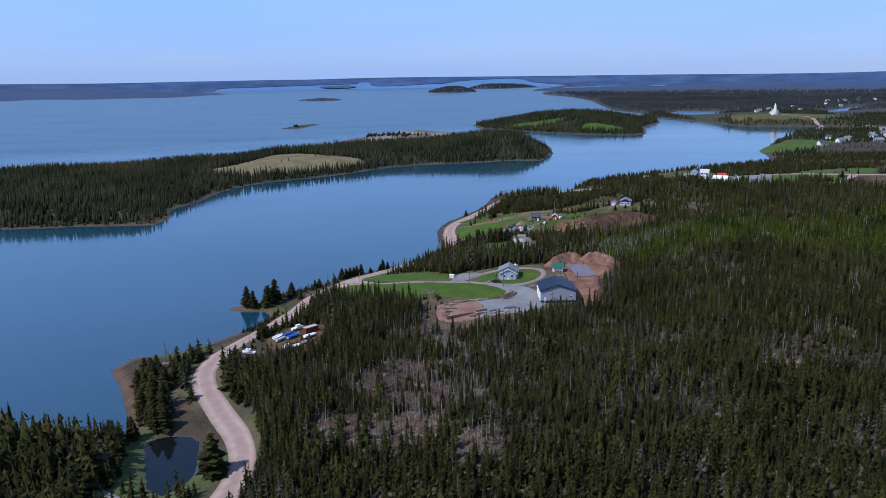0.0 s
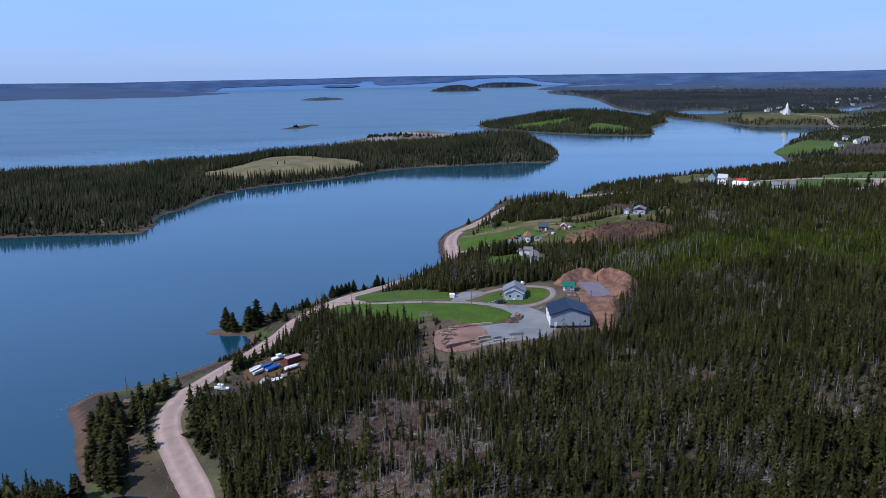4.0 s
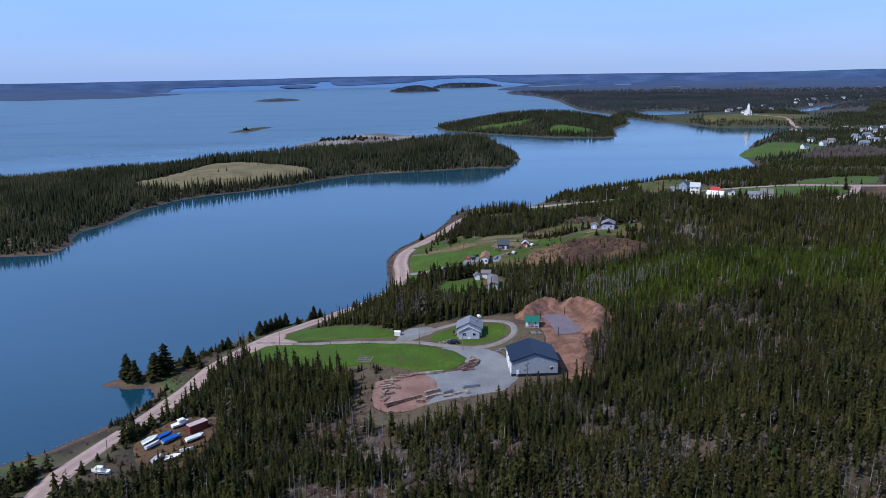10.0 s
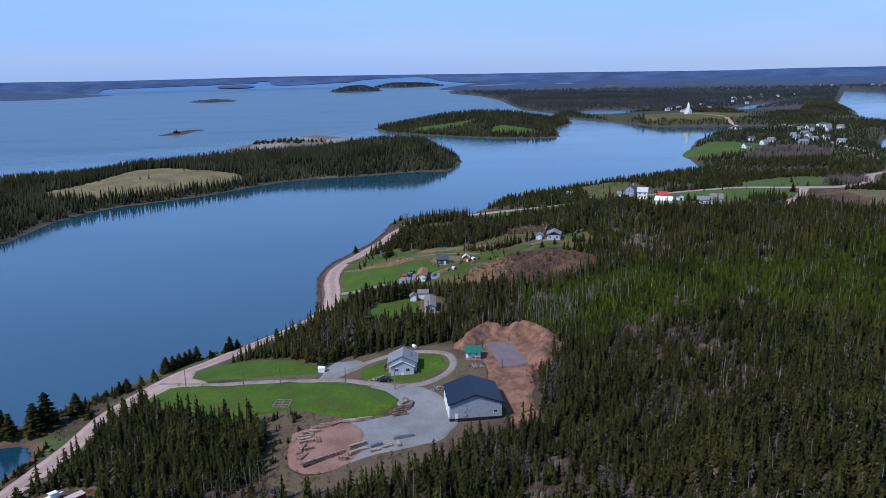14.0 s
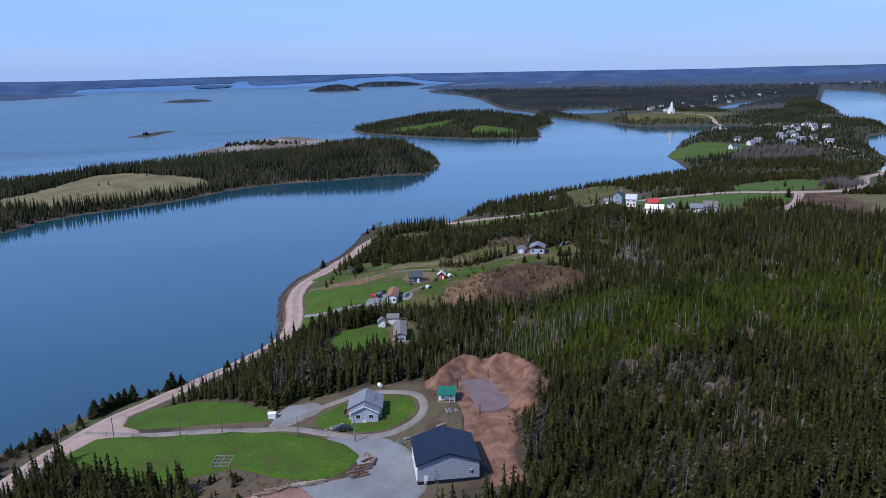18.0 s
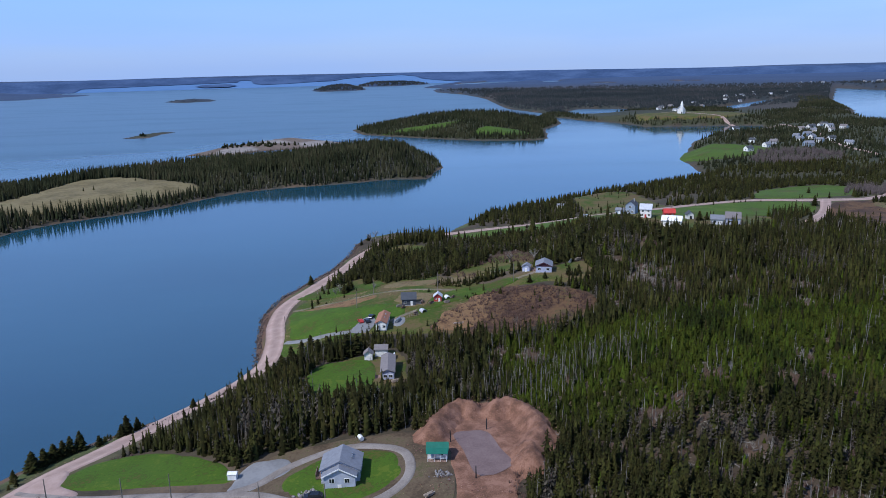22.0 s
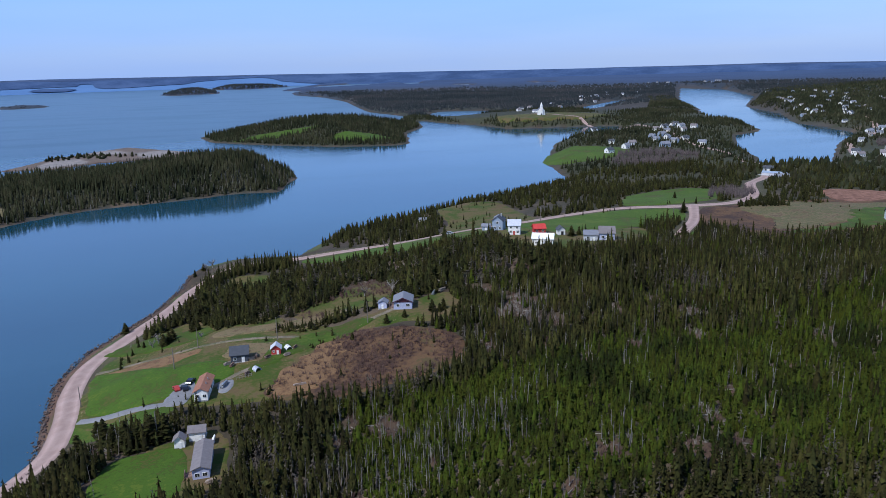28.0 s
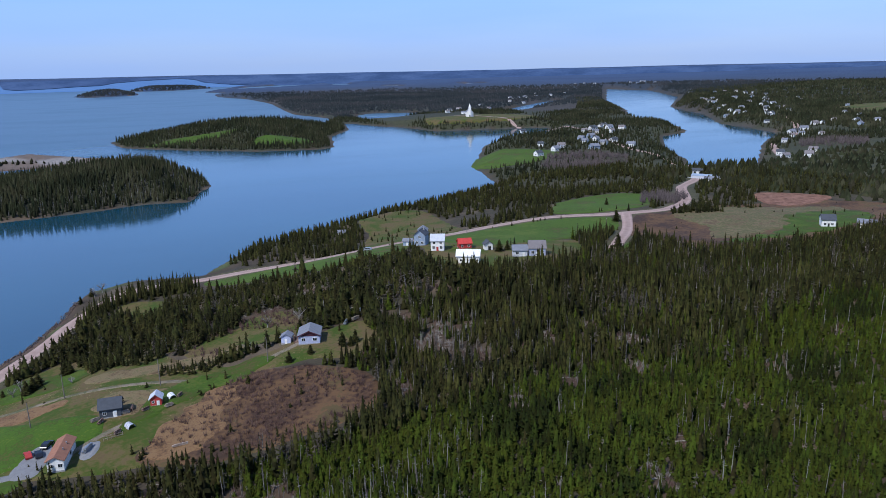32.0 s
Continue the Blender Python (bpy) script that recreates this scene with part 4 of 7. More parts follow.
DOT_SHAPES = [spruce_shape(4, [(0.0, 1.0)], s + 160, 0.4) for s in range(6)]
DRY_SHAPES = [bough_shape(15, s + 80, 0.10, 3) for s in range(6)]
YOUNG_SHAPES = [bough_shape(7, s + 40, 0.65, 4) for s in range(8)]


def tuft_shape(spikes, seed, spread=0.9, thick=0.07):
    """A clump of bare upright twigs."""
    r = random.Random(seed)
    v, t = [], []
    for _ in range(spikes):
        a, lean, h = r.uniform(0, 6.28), r.uniform(0.1, spread), r.uniform(0.55, 1.0)
        tx, ty = lean * math.cos(a), lean * math.sin(a)
        bx, by = tx * 0.25, ty * 0.25
        n = len(v)
        for k in range(3):
            b = 2.09 * k + a
            v.append((bx + thick * math.cos(b), by + thick * math.sin(b), 0.0))
        v.append((tx, ty, h))
        t += [(n, n + 1, n + 3), (n + 1, n + 2, n + 3), (n + 2, n, n + 3)]
    return np.array(v), np.array(t)


def snag_shape(seed):
    """A dead trunk with short broken boughs."""
    r = random.Random(seed)
    v, t = [], []
    lx, ly = r.uniform(-0.4, 0.4), r.uniform(-0.4, 0.4)
    for k, (z, q) in enumerate(((0, 0.11), (0.55, 0.075), (1.0, 0.02))):
        for s in range(3):
            v.append((lx * z + q * math.cos(2.09 * s), ly * z + q * math.sin(2.09 * s), z))
    for k in range(2):
        for s in range(3):
            a, b = 3 * k + s, 3 * k + (s + 1) % 3
            t += [(a, b, b + 3), (a, b + 3, a + 3)]
    for _ in range(7):
        z, a, w = r.uniform(0.3, 0.92), r.uniform(0, 6.28), r.uniform(0.25, 0.6)
        n = len(v)
        v += [(lx * z, ly * z, z), (lx * z, ly * z, z + 0.035), (lx * z + w * math.cos(a), ly * z + w * math.sin(a), z + r.uniform(-0.02, 0.07))]
        t.append((n, n + 1, n + 2))
    return np.array(v), np.array(t)


TUFTS = [tuft_shape(16, s, 0.75, 0.05) for s in range(5)]
SNAGS = [snag_shape(s) for s in range(6)]


def log_shape(seed):
    """A thin trunk lying on the ground, its length 2."""
    q = random.Random(seed)
    v = [(x, 0.035 * math.cos(2.09 * s), 0.12 + 0.14 * math.sin(2.09 * s) + k * q.uniform(0, 0.25)) for k, x in enumerate((-1, 1)) for s in range(3)]
    t = [(s, (s + 1) % 3, (s + 1) % 3 + 3) for s in range(3)] + [(s, (s + 1) % 3 + 3, s + 3) for s in range(3)]
    return np.array(v), np.array(t)


LOGS = [log_shape(s) for s in range(5)]
STRAW = material("dry_straw_grass", [(0.15, 0.12, 0.06), (0.24, 0.19, 0.10), (0.12, 0.13, 0.045)], 5.0, 0.95, per_island=0.35)
rng = np.random.default_rng(7)


def woods(name, spots, heights, radii, shapes, mat, label, category="trees"):
    """Many trees in one mesh: spots (n, 2), heights and radii (n)."""
    if not len(spots):
        return
    z = ground(spots[:, 0], spots[:, 1]) - 0.15
    turn = rng.uniform(0, 6.283, len(spots))
    pick = rng.integers(0, len(shapes), len(spots))
    vs, ts, base = [], [], 0
    for k, (v, t) in enumerate(shapes):
        m = np.nonzero(pick == k)[0]
        if not len(m):
            continue
        c, s = np.cos(turn[m])[:, None], np.sin(turn[m])[:, None]
        rr = radii[m][:, None]
        px = (v[None, :, 0] * c - v[None, :, 1] * s) * rr + spots[m, 0][:, None]
        py = (v[None, :, 0] * s + v[None, :, 1] * c) * rr + spots[m, 1][:, None]
        pz = v[None, :, 2] * heights[m][:, None] + z[m][:, None]
        vs.append(np.stack([px, py, pz], -1).reshape(-1, 3))
        ts.append((t[None] + (base + np.arange(len(m)) * len(v))[:, None, None]).reshape(-1, 3))
        base += len(m) * len(v)
    tagged(new(name, quick_mesh(name, np.concatenate(vs), np.concatenate(ts), mat)), label, category, kind="stuff")


def scatter(x0, x1, y0, y1, gap, keep):
    """Jittered places in a box for which keep(x, y) is at least a random number."""
    gx, gy = np.meshgrid(np.arange(x0, x1, gap), np.arange(y0, y1, gap))
    x = gx.ravel() + rng.uniform(-0.5, 0.5, gx.size) * gap * 1.6
    y = gy.ravel() + rng.uniform(-0.5, 0.5, gx.size) * gap * 1.6
    m = keep(x, y) > rng.random(gx.size)
    return np.stack([x[m], y[m]], 1)


def open_land(x, y, margin=1.0):
    """Distance by which a place lies in a clearing or on a road."""
    d = np.maximum(3.6 - line_distance(ROAD_LINE[::2], x, y), 3.4 - line_distance(SIDE_LINE[::2], x, y)) + margin
    for c in CLEARINGS:
        d = np.maximum(d, inside(c, x, y) + margin)
    return d


def ahead(x, y):
    """Land that can come into view."""
    return (y > 95 + 0.2 * np.abs(x - 20)) & (x < np.maximum(np.maximum(37 + 0.85 * (y - 80), 87 + 1.52 * (y - 205)), 24 + 0.62 * y)) & (x > -60 - 0.72 * y)


def main_woods(x, y):
    shore = np.where((y > 176) & (y < 468) & (x < 125), 15.0, 5.0)
    front = (open_land(x, y + 3.2, -0.5) < 0) | (y > 300) & (x < 60)
    return (mainland(x, y) > shore) & (open_land(x, y) < 0) & front & ahead(x, y) & ~((y > 135) & (y < 180) & (x > -66) & (x < -36))


def young_zone(x, y):
    """Where the young, lighter spruce stands."""
    low = np.minimum(283 - 0.12 * (x - 90), 283) + 6 * np.maximum(0, (95 - x) / 6)
    e = np.minimum(np.minimum(x - 86, 0.6 * (349 - y - 0.17 * np.maximum(0, x - 130))), y - low) + 7 * ripple(x, y, 15.0, 9)
    return 0.96 * ease((e + 4) / 10) + 0.22 * ease((x - 70) / 40) * ease((y - 200) / 30) * ease(0.5 + ripple(x, y, 13.0, 2)) * (e < -2)


spots = scatter(-130, 420, 95, 480, 1.36, lambda x, y: main_woods(x, y) * (0.97 - 0.88 * thin_zone(x, y)))
yz = young_zone(spots[:, 0], spots[:, 1]) > rng.random(len(spots))
close = (spots[:, 1] < 300) & (np.abs(spots[:, 0] - 40) < 110)
h = rng.gamma(11, 0.40, len(spots)) * np.where(yz, 0.68, 0.98) * (1 + 0.25 * ripple(spots[:, 0], spots[:, 1], 13.0, 6))
tall = (inside([(0, 300), (20, 345), (50, 350), (75, 350), (110, 345), (70, 312), (50, 298), (20, 296)], spots[:, 0], spots[:, 1]) > 0) & ~yz
h = np.where(tall, h * 1.25, h)
h = np.where((spots[:, 0] < -58) & (spots[:, 1] < 180), h * 1.6, h)
h = np.where((inside(PLOT_TRAILER, spots[:, 0], spots[:, 1] + 8) > -1) | (inside(LAWN_TRAILER, spots[:, 0], spots[:, 1] + 6) > -1), h * 0.55, h)
h = np.where(inside([(98, 500), (120, 482), (140, 462), (160, 452), (182, 464), (186, 440), (160, 425), (120, 440), (92, 470)], spots[:, 0], spots[:, 1]) > 0, h * 0.58, h)
h = np.where(inside([(-54, 212), (-44, 210), (-30, 216), (-24, 224), (-25, 233), (-36, 230), (-46, 224)], spots[:, 0], spots[:, 1]) > 0, h * 0.42, h)
h = np.where(inside([(44, 362), (48, 372), (62, 366), (80, 362), (78, 350), (60, 350)], spots[:, 0], spots[:, 1]) > 0, h * 0.6, h)
broad = (spots[:, 1] > 398) & (spots[:, 0] < 175) | (spots[:, 0] < -40)
rad = h * rng.uniform(0.12, 0.21, len(spots)) + 0.36
rad = np.where(broad, rad * 1.65, rad)
# broad trees stand further apart
stay = ~broad | (rng.random(len(spots)) < 0.62)
spots, yz, close, h, rad = (v[stay] for v in (spots, yz, close, h, rad))
brown = (~yz) & (ripple(spots[:, 0], spots[:, 1], 7.0, 14) + 0.5 * rng.normal(size=len(spots)) > 0.84 - 0.55 * ease(inside(BROWN_STAND, spots[:, 0], spots[:, 1]) / 12))
rad = np.where(yz, h * 0.19 + 0.45, rad)
for mask, shapes in ((close, NEAR_SHAPES), (~close, MID_SHAPES)):
    for young, mat, name, label in ((True, YOUNG, "young_spruce_wood", "dense stand of young light green spruces"), (False, NEEDLES, "spruce_wood", "dense dark green spruce forest")):
        m = mask & (yz == young) & ~brown
        woods(name, spots[m], h[m], rad[m], MID_SHAPES if young else shapes, mat, label)
    m = mask & brown
    woods("browned_spruces", spots[m], h[m], rad[m] * 0.9, DRY_SHAPES, BROWNED, "dead brown and grey spruces in the forest", "dead trees")
def trunk_edge(x, y):
    """Open edges of the wood, where grey stems show."""
    e = inside([(4, 302), (20, 318), (60, 312), (105, 330), (140, 325), (95, 300), (60, 296)], x, y)
    return ease(e / 4)


infill = scatter(60, 330, 205, 400, 1.2, lambda x, y: main_woods(x, y) * ease(2 * young_zone(x, y)) * (0.95 - 0.9 * thin_zone(x, y)))
hi = rng.uniform(1.0, 2.6, len(infill))
woods("young_spruce_wood", infill, hi, hi * 0.24 + 0.36, YOUNG_SHAPES, YOUNG, "thick growth of young light green spruces")
snags = scatter(-120, 380, 105, 430, 1.85, lambda x, y: main_woods(x, y) * (0.034 + 0.45 * thin_zone(x, y) + 0.85 * trunk_edge(x, y)))
woods("dead_trees", snags, rng.uniform(2.5, 6.8, len(snags)), rng.uniform(0.6, 1.1, len(snags)), SNAGS, DEAD, "grey dead standing spruces among the living ones", "dead trees")
brush = scatter(-120, 330, 100, 450, 1.25, lambda x, y: main_woods(x, y) * (0.9 * thin_zone(x, y)))
pale = ripple(brush[:, 0], brush[:, 1], 9.0, 3) + 0.4 * rng.normal(size=len(brush)) > 0.25
for m, mat, label in ((pale, DEAD, "grey bare brush and slash in the thinned wood"), (~pale, TWIGS, "bare brown brush in the thinned wood")):
    woods("brush", brush[m], rng.uniform(0.6, 2.0, m.sum()), rng.uniform(0.7, 1.4, m.sum()), TUFTS, mat, label, "brush")
rusty = scatter(-30, 60, 135, 225, 1.6, lambda x, y: main_woods(x, y) * thin_zone(x, y) * ease((ripple(x, y, 8.0, 6) + 0.1) / 0.3) * 0.8)
RUSTY = material("rusty_dry_brush", [(0.13, 0.065, 0.028), (0.20, 0.105, 0.045), (0.26, 0.16, 0.07)], 5.0, 0.95, per_island=0.35)
woods("rusty_brush", rusty, rng.uniform(0.3, 0.9, len(rusty)), rng.uniform(0.6, 1.2, len(rusty)), TUFTS, RUSTY, "rust-coloured dead brush on the cut-over ground", "brush")
logs = scatter(-100, 240, 110, 420, 2.2, lambda x, y: main_woods(x, y) * (0.9 * thin_zone(x, y) + 0.25 * trunk_edge(x, y)))
woods("fallen_trunks", logs, rng.uniform(0.5, 1.4, len(logs)), rng.uniform(0.9, 2.2, len(logs)), LOGS, DEAD, "grey fallen trunks lying in the thinned wood", "dead trees")
POINT = [(-80, 216), (-75, 200), (-71, 186), (-66, 178), (-61, 184), (-64, 196), (-70, 208), (-75, 219)]
point_trees = scatter(-95, -45, 170, 235, 2.3, lambda x, y: (inside(POINT, x, y) > 0) * 0.6)
hp = rng.uniform(2.2, 6.5, len(point_trees))
woods("point_spruces", point_trees, hp, hp * 0.17 + 0.5, NEAR_SHAPES, NEEDLES, "dark spruces on the small wooded point")
pond_trees = scatter(-100, -40, 128, 180, 2.1, lambda x, y: (inside(NEAR_POND, x, y) < -2.0) * (mainland(x, y) > 2.5) * ((x < -57) | (y < 148)) * (line_distance(ROAD_LINE[::2], x, y) > 7) * (inside([(-99, 152), (-99, 163), (-85, 163), (-84, 157), (-76, 156), (-62, 148), (-50, 141), (-50, 137), (-70, 148.5), (-82, 153.5)], x, y) < 0) * 0.62)
hq = rng.uniform(2.5, 7.0, len(pond_trees))
woods("pond_spruces", pond_trees, hq, hq * 0.16 + 0.5, NEAR_SHAPES, NEEDLES, "dark spruces round the small pond")
shrubs = scatter(-95, 0, 130, 340, 1.7, lambda x, y: (mainland(x, y) > 5) * (open_land(x, y, -0.6) < 0) * (line_distance(ROAD_LINE[::2], x, y) > 5.5) * (line_distance(ROAD_LINE[::2], x, y) < 17) * ease((ripple(x, y, 7.0, 5) + 0.5) / 0.6) * 0.45 * ((y > 180) | (x > -38)))
woods("shore_brush", shrubs, rng.uniform(0.5, 1.7, len(shrubs)), rng.uniform(0.6, 1.2, len(shrubs)), TUFTS, TWIGS, "bare brown shrubs between road and shore", "brush")
bushes = scatter(-72, 20, 236, 366, 1.25, lambda x, y: (mainland(x, y) > 1.2) * (mainland(x, y) < 9) * (line_distance(ROAD_LINE[::2], x, y) > 4.0) * (x < 0.9 * (y - 300) - 6) * (y > 250) * ease((ripple(x, y, 6.5, 13) + 0.05) / 0.3) * 0.75)
woods("shore_bushes", bushes, rng.uniform(0.7, 2.6, len(bushes)), rng.uniform(0.6, 1.1, len(bushes)), NEAR_SHAPES, NEEDLES, "low dark spruces and bushes between road and shore")
meadow_tufts = scatter(24, 140, 340, 450, 1.5, lambda x, y: ((inside(MEADOW, x, y) > 0.5) | (inside(PLOT_TRAILER, x, y) > 0)) * (inside(LAWN_BUNGALOW, x, y) < 0.5) * (inside(LAWN_TRAILER, x, y) < 0) * ease((ripple(x, y, 6.0, 8) + 0.2) / 0.5) * 0.7)
woods("dry_grass", meadow_tufts, rng.uniform(0.25, 0.8, len(meadow_tufts)), rng.uniform(0.5, 1.1, len(meadow_tufts)), TUFTS, STRAW, "tufts of dry yellow grass in the meadow", "grass")
verge_tufts = scatter(-70, 130, 130, 520, 1.6, lambda x, y: (mainland(x, y) > 1.5) * (np.abs(line_distance(ROAD_LINE[::2], x, y) - 5.2) < 2.0) * (open_land(x, y, -1.0) < 0) * 0.55)
woods("verge_grass", verge_tufts, rng.uniform(0.2, 0.7, len(verge_tufts)), rng.uniform(0.4, 0.9, len(verge_tufts)), TUFTS, STRAW, "tufts of dry grass along the road", "grass")
open_brush = scatter(80, 130, 400, 440, 1.35, lambda x, y: (inside(OPEN_BROWN, x, y) > 0) * ease((ripple(x, y, 6.0, 3) + 0.5) / 0.5) * 0.9)
woods("clearing_brush", open_brush, rng.uniform(0.6, 2.8, len(open_brush)), rng.uniform(0.6, 1.3, len(open_brush)), TUFTS, TWIGS, "bare brown brush in the clearing", "brush")
bank_brush = scatter(0, 54, 228, 272, 1.2, lambda x, y: (inside(DUG_EDGE, x, y) > 0) * 0.5 + (inside(YARD_FRONT, x, y) > 0) * 0.75)
woods("bank_brush", bank_brush, rng.uniform(0.4, 1.3, len(bank_brush)), rng.uniform(0.5, 1.0, len(bank_brush)), TUFTS, TWIGS, "bare brown brush on the bank", "brush")
dug_brush = scatter(60, 96, 246, 312, 1.2, lambda x, y: (np.abs(inside(DIRT, x, y)) < 2.5) * (x > 72) * 0.8)
woods("dug_brush", dug_brush, rng.uniform(0.6, 2.2, len(dug_brush)), rng.uniform(0.6, 1.2, len(dug_brush)), TUFTS, TWIGS, "bare brown brush at the edge of the dug earth", "brush")
plot_grass = scatter(16, 66, 258, 302, 1.15, lambda x, y: (inside(PLOT_HOUSE, x, y) > 0.3) * (inside(LAWN_HOUSE, x, y) < -0.5) * (line_distance(smooth_line(DRIVE), x, y) > 1.7) * (inside(PAD, x, y) < 0) * (inside(DIRT, x, y) < 0) * (np.hypot(x - 61.4, y - 284.8) > 3) * ((x > 33) | (y < 284)) * ease((ripple(x, y, 4.0, 6) + 0.3) / 0.5) * 0.7)
woods("plot_grass", plot_grass, rng.uniform(0.15, 0.5, len(plot_grass)), rng.uniform(0.4, 0.8, len(plot_grass)), TUFTS, STRAW, "tufts of dry grass on the rough ground by the drive", "grass")
bank_spruces = scatter(0, 20, 240, 270, 1.8, lambda x, y: (inside(DUG_EDGE, x, y) > 0.5) * (x < 15) * 0.5)
woods("bank_spruces", bank_spruces, rng.uniform(1.0, 2.6, len(bank_spruces)), rng.uniform(0.5, 0.9, len(bank_spruces)), NEAR_SHAPES, NEEDLES, "low dark spruces on the bank")
low_spruces = scatter(20, 470, 345, 600, 2.2, lambda x, y: ((inside(MEADOW, x, y) > 1) * (inside(LAWN_BUNGALOW, x, y) < 0) * 0.05 + (inside(OPEN_BROWN, x, y) > 0) * 0.08 + (inside(HEATH, x, y) > 0) * 0.07 + (inside(HEATH, x, y) > 0) * (x > 98) * 0.12 * (ripple(x, y, 6.0, 4) > 0.1) + (np.abs(inside(HEATH, x, y) - 0.5) < 3.5) * 0.22 * (ripple(x, y, 5.0, 9) > 0) + (inside(FIELD_BROWN, x, y) > 0) * 0.02
                      + (inside(FIELD_SHORE, x, y) > 0) * 0.10 + (inside(FIELD_GREEN, x, y) > 0) * 0.01 + (np.abs(inside(FIELD_SEA, x, y)) < 2.5) * 0.10 + (np.abs(inside(FIELD_FAR, x, y)) < 2.0) * 0.10) * (ripple(x, y, 9.0, 2) > -0.1) * (line_distance(ROAD_LINE[::2], x, y) > 5))
woods("low_spruces", low_spruces, rng.uniform(0.8, 3.2, len(low_spruces)), rng.uniform(0.5, 1.0, len(low_spruces)), NEAR_SHAPES, NEEDLES, "low dark spruces scattered over the fields")
GROVE = [(56, 437), (62.6, 433), (64, 421), (67.6, 418), (71.9, 420), (78.8, 413.5), (83.9, 419.5), (91.8, 418.5), (98.9, 422.5), (110.7, 433), (124.9, 437), (134, 468), (122.9, 484), (104, 470), (87, 458), (76, 464), (68.3, 468), (58.9, 449.4)]
grove = scatter(50, 140, 408, 490, 1.75, lambda x, y: (inside(GROVE, x, y) > 0) * ((open_land(x, y, -0.5) >= 0) | (mainland(x, y) < 16)) * (line_distance(ROAD_LINE[::2], x, y) > 5) * np.clip(0.9 + 0.5 * ripple(x, y, 8.0, 3), 0.2, 0.95))
hg = rng.uniform(2.6, 5.6, len(grove)) * (1 + 0.2 * ripple(grove[:, 0], grove[:, 1], 9.0, 5))
woods("grove_spruces", grove, hg, hg * rng.uniform(0.17, 0.25, len(grove)) + 0.4, NEAR_SHAPES, NEEDLES, "grove of dark spruces above the meadow track")
HEDGE = [(79.5, 403.3), (84, 402), (90, 399.6), (97, 400), (98, 404.6), (92, 405.5), (86, 407), (81, 406.6)]
hedge = scatter(78, 100, 397, 409, 1.3, lambda x, y: (inside(HEDGE, x, y) > 0) * 0.9)
woods("clump_spruces", hedge, rng.uniform(1.4, 3.2, len(hedge)), rng.uniform(0.7, 1.1, len(hedge)), NEAR_SHAPES, NEEDLES, "dense low clump of dark spruces beside the track")
junction = scatter(310, 380, 462, 505, 1.9, lambda x, y: (inside([(316, 476), (330, 494), (345, 499), (374, 490), (374, 476), (345, 469)], x, y) > 0) * (line_distance(ROAD_LINE[::2], x, y) > 4.5) * ease((ripple(x, y, 7.0, 4) + 0.5) / 0.5) * 0.7)
woods("junction_spruces", junction, rng.uniform(1.5, 5.0, len(junction)), rng.uniform(0.9, 1.7, len(junction)), NEAR_SHAPES, NEEDLES, "dark spruces and brush by the road junction")
heath = scatter(60, 140, 340, 400, 1.05, lambda x, y: (inside(HEATH, x, y) > 0.5) * ease((ripple(x, y, 4.5, 7) + 0.75) / 0.7) * (0.35 + 0.6 * ease((x - 86) / 12)))
woods("heath_brush", heath, rng.uniform(0.6, 2.2, len(heath)), rng.uniform(0.8, 1.6, len(heath)), TUFTS, TWIGS, "low bare brown brush on the heath", "brush")
LILAC = material("bare_birch_twigs", [(0.058, 0.045, 0.044), (0.082, 0.065, 0.063), (0.115, 0.092, 0.088)], 9.0, 0.95, per_island=0.3)
VILLAGE = [(426, 764), (455, 781), (474, 800), (586, 918), (530, 846), (491, 772), (654, 972), (635, 937), (645, 926), (546, 814), (521, 798), (530, 768), (466, 822), (575, 634), (590, 624), (667, 713),
           (707, 740), (726, 744), (740, 732), (620, 644), (866, 816), (1061, 946), (956, 871), (870, 790), (838, 762), (885, 775), (836, 886), (887, 928)]
VILLAGE_2 = [(1262, 1345), (1252, 1365), (1234, 1374), (951, 1036), (908, 1002), (912, 1020), (1139, 1190), (1200, 1250), (1216, 1230), (1042, 1107), (899, 935), (1205, 1412), (1290, 1500), (1040, 1208), (1010, 1160),
             (1000, 1139), (962, 1080), (1102, 1195), (1094, 1123), (1516, 1954), (1542, 1910), (1541, 2016), (1506, 2141), (1555, 2263), (1484, 2211), (840, 1518), (878, 1530), (929, 1603), (1066, 1784)]
VILLAGE_3 = [(1103, 1713), (1025, 1655), (892, 1607), (642, 1330), (652, 1404), (675, 1415), (730, 1404), (635, 1378), (753, 1480), (960, 960), (1000, 1000), (1130, 1080), (1180, 1130), (930, 830), (600, 660), (560, 1010), (585, 985), (610, 900)]
r = random.Random(5)
for lane in (((905, 935), (1000, 1040), (1110, 1130), (1230, 1290)), ((880, 985), (960, 1085), (1050, 1212)), ((722, 752), (850, 800)), ((870, 1560), (1000, 1680)), ((1500, 1960), (1640, 2060)), ((500, 790), (560, 870), (630, 960))):
    for (ax, ay), (bx, by) in zip(lane[:-1], lane[1:]):
        for _ in range(5):
            f = r.random()
            u, v = ax + (bx - ax) * f + r.uniform(-13, 13), ay + (by - ay) * f + r.uniform(-13, 13)
            if float(mainland(u, v)) > 7 and all(math.hypot(u - p, v - q) > 11 for p, q in VILLAGE + VILLAGE_2 + VILLAGE_3):
                VILLAGE_3.append((u, v))
BARE_WOODS = ([(392, 706), (431, 756), (472, 754), (482, 712), (452, 676), (404, 678)], [(640, 672), (668, 700), (712, 706), (730, 672), (690, 648)], [(330, 515), (352, 540), (372, 545), (368, 520), (345, 505)])


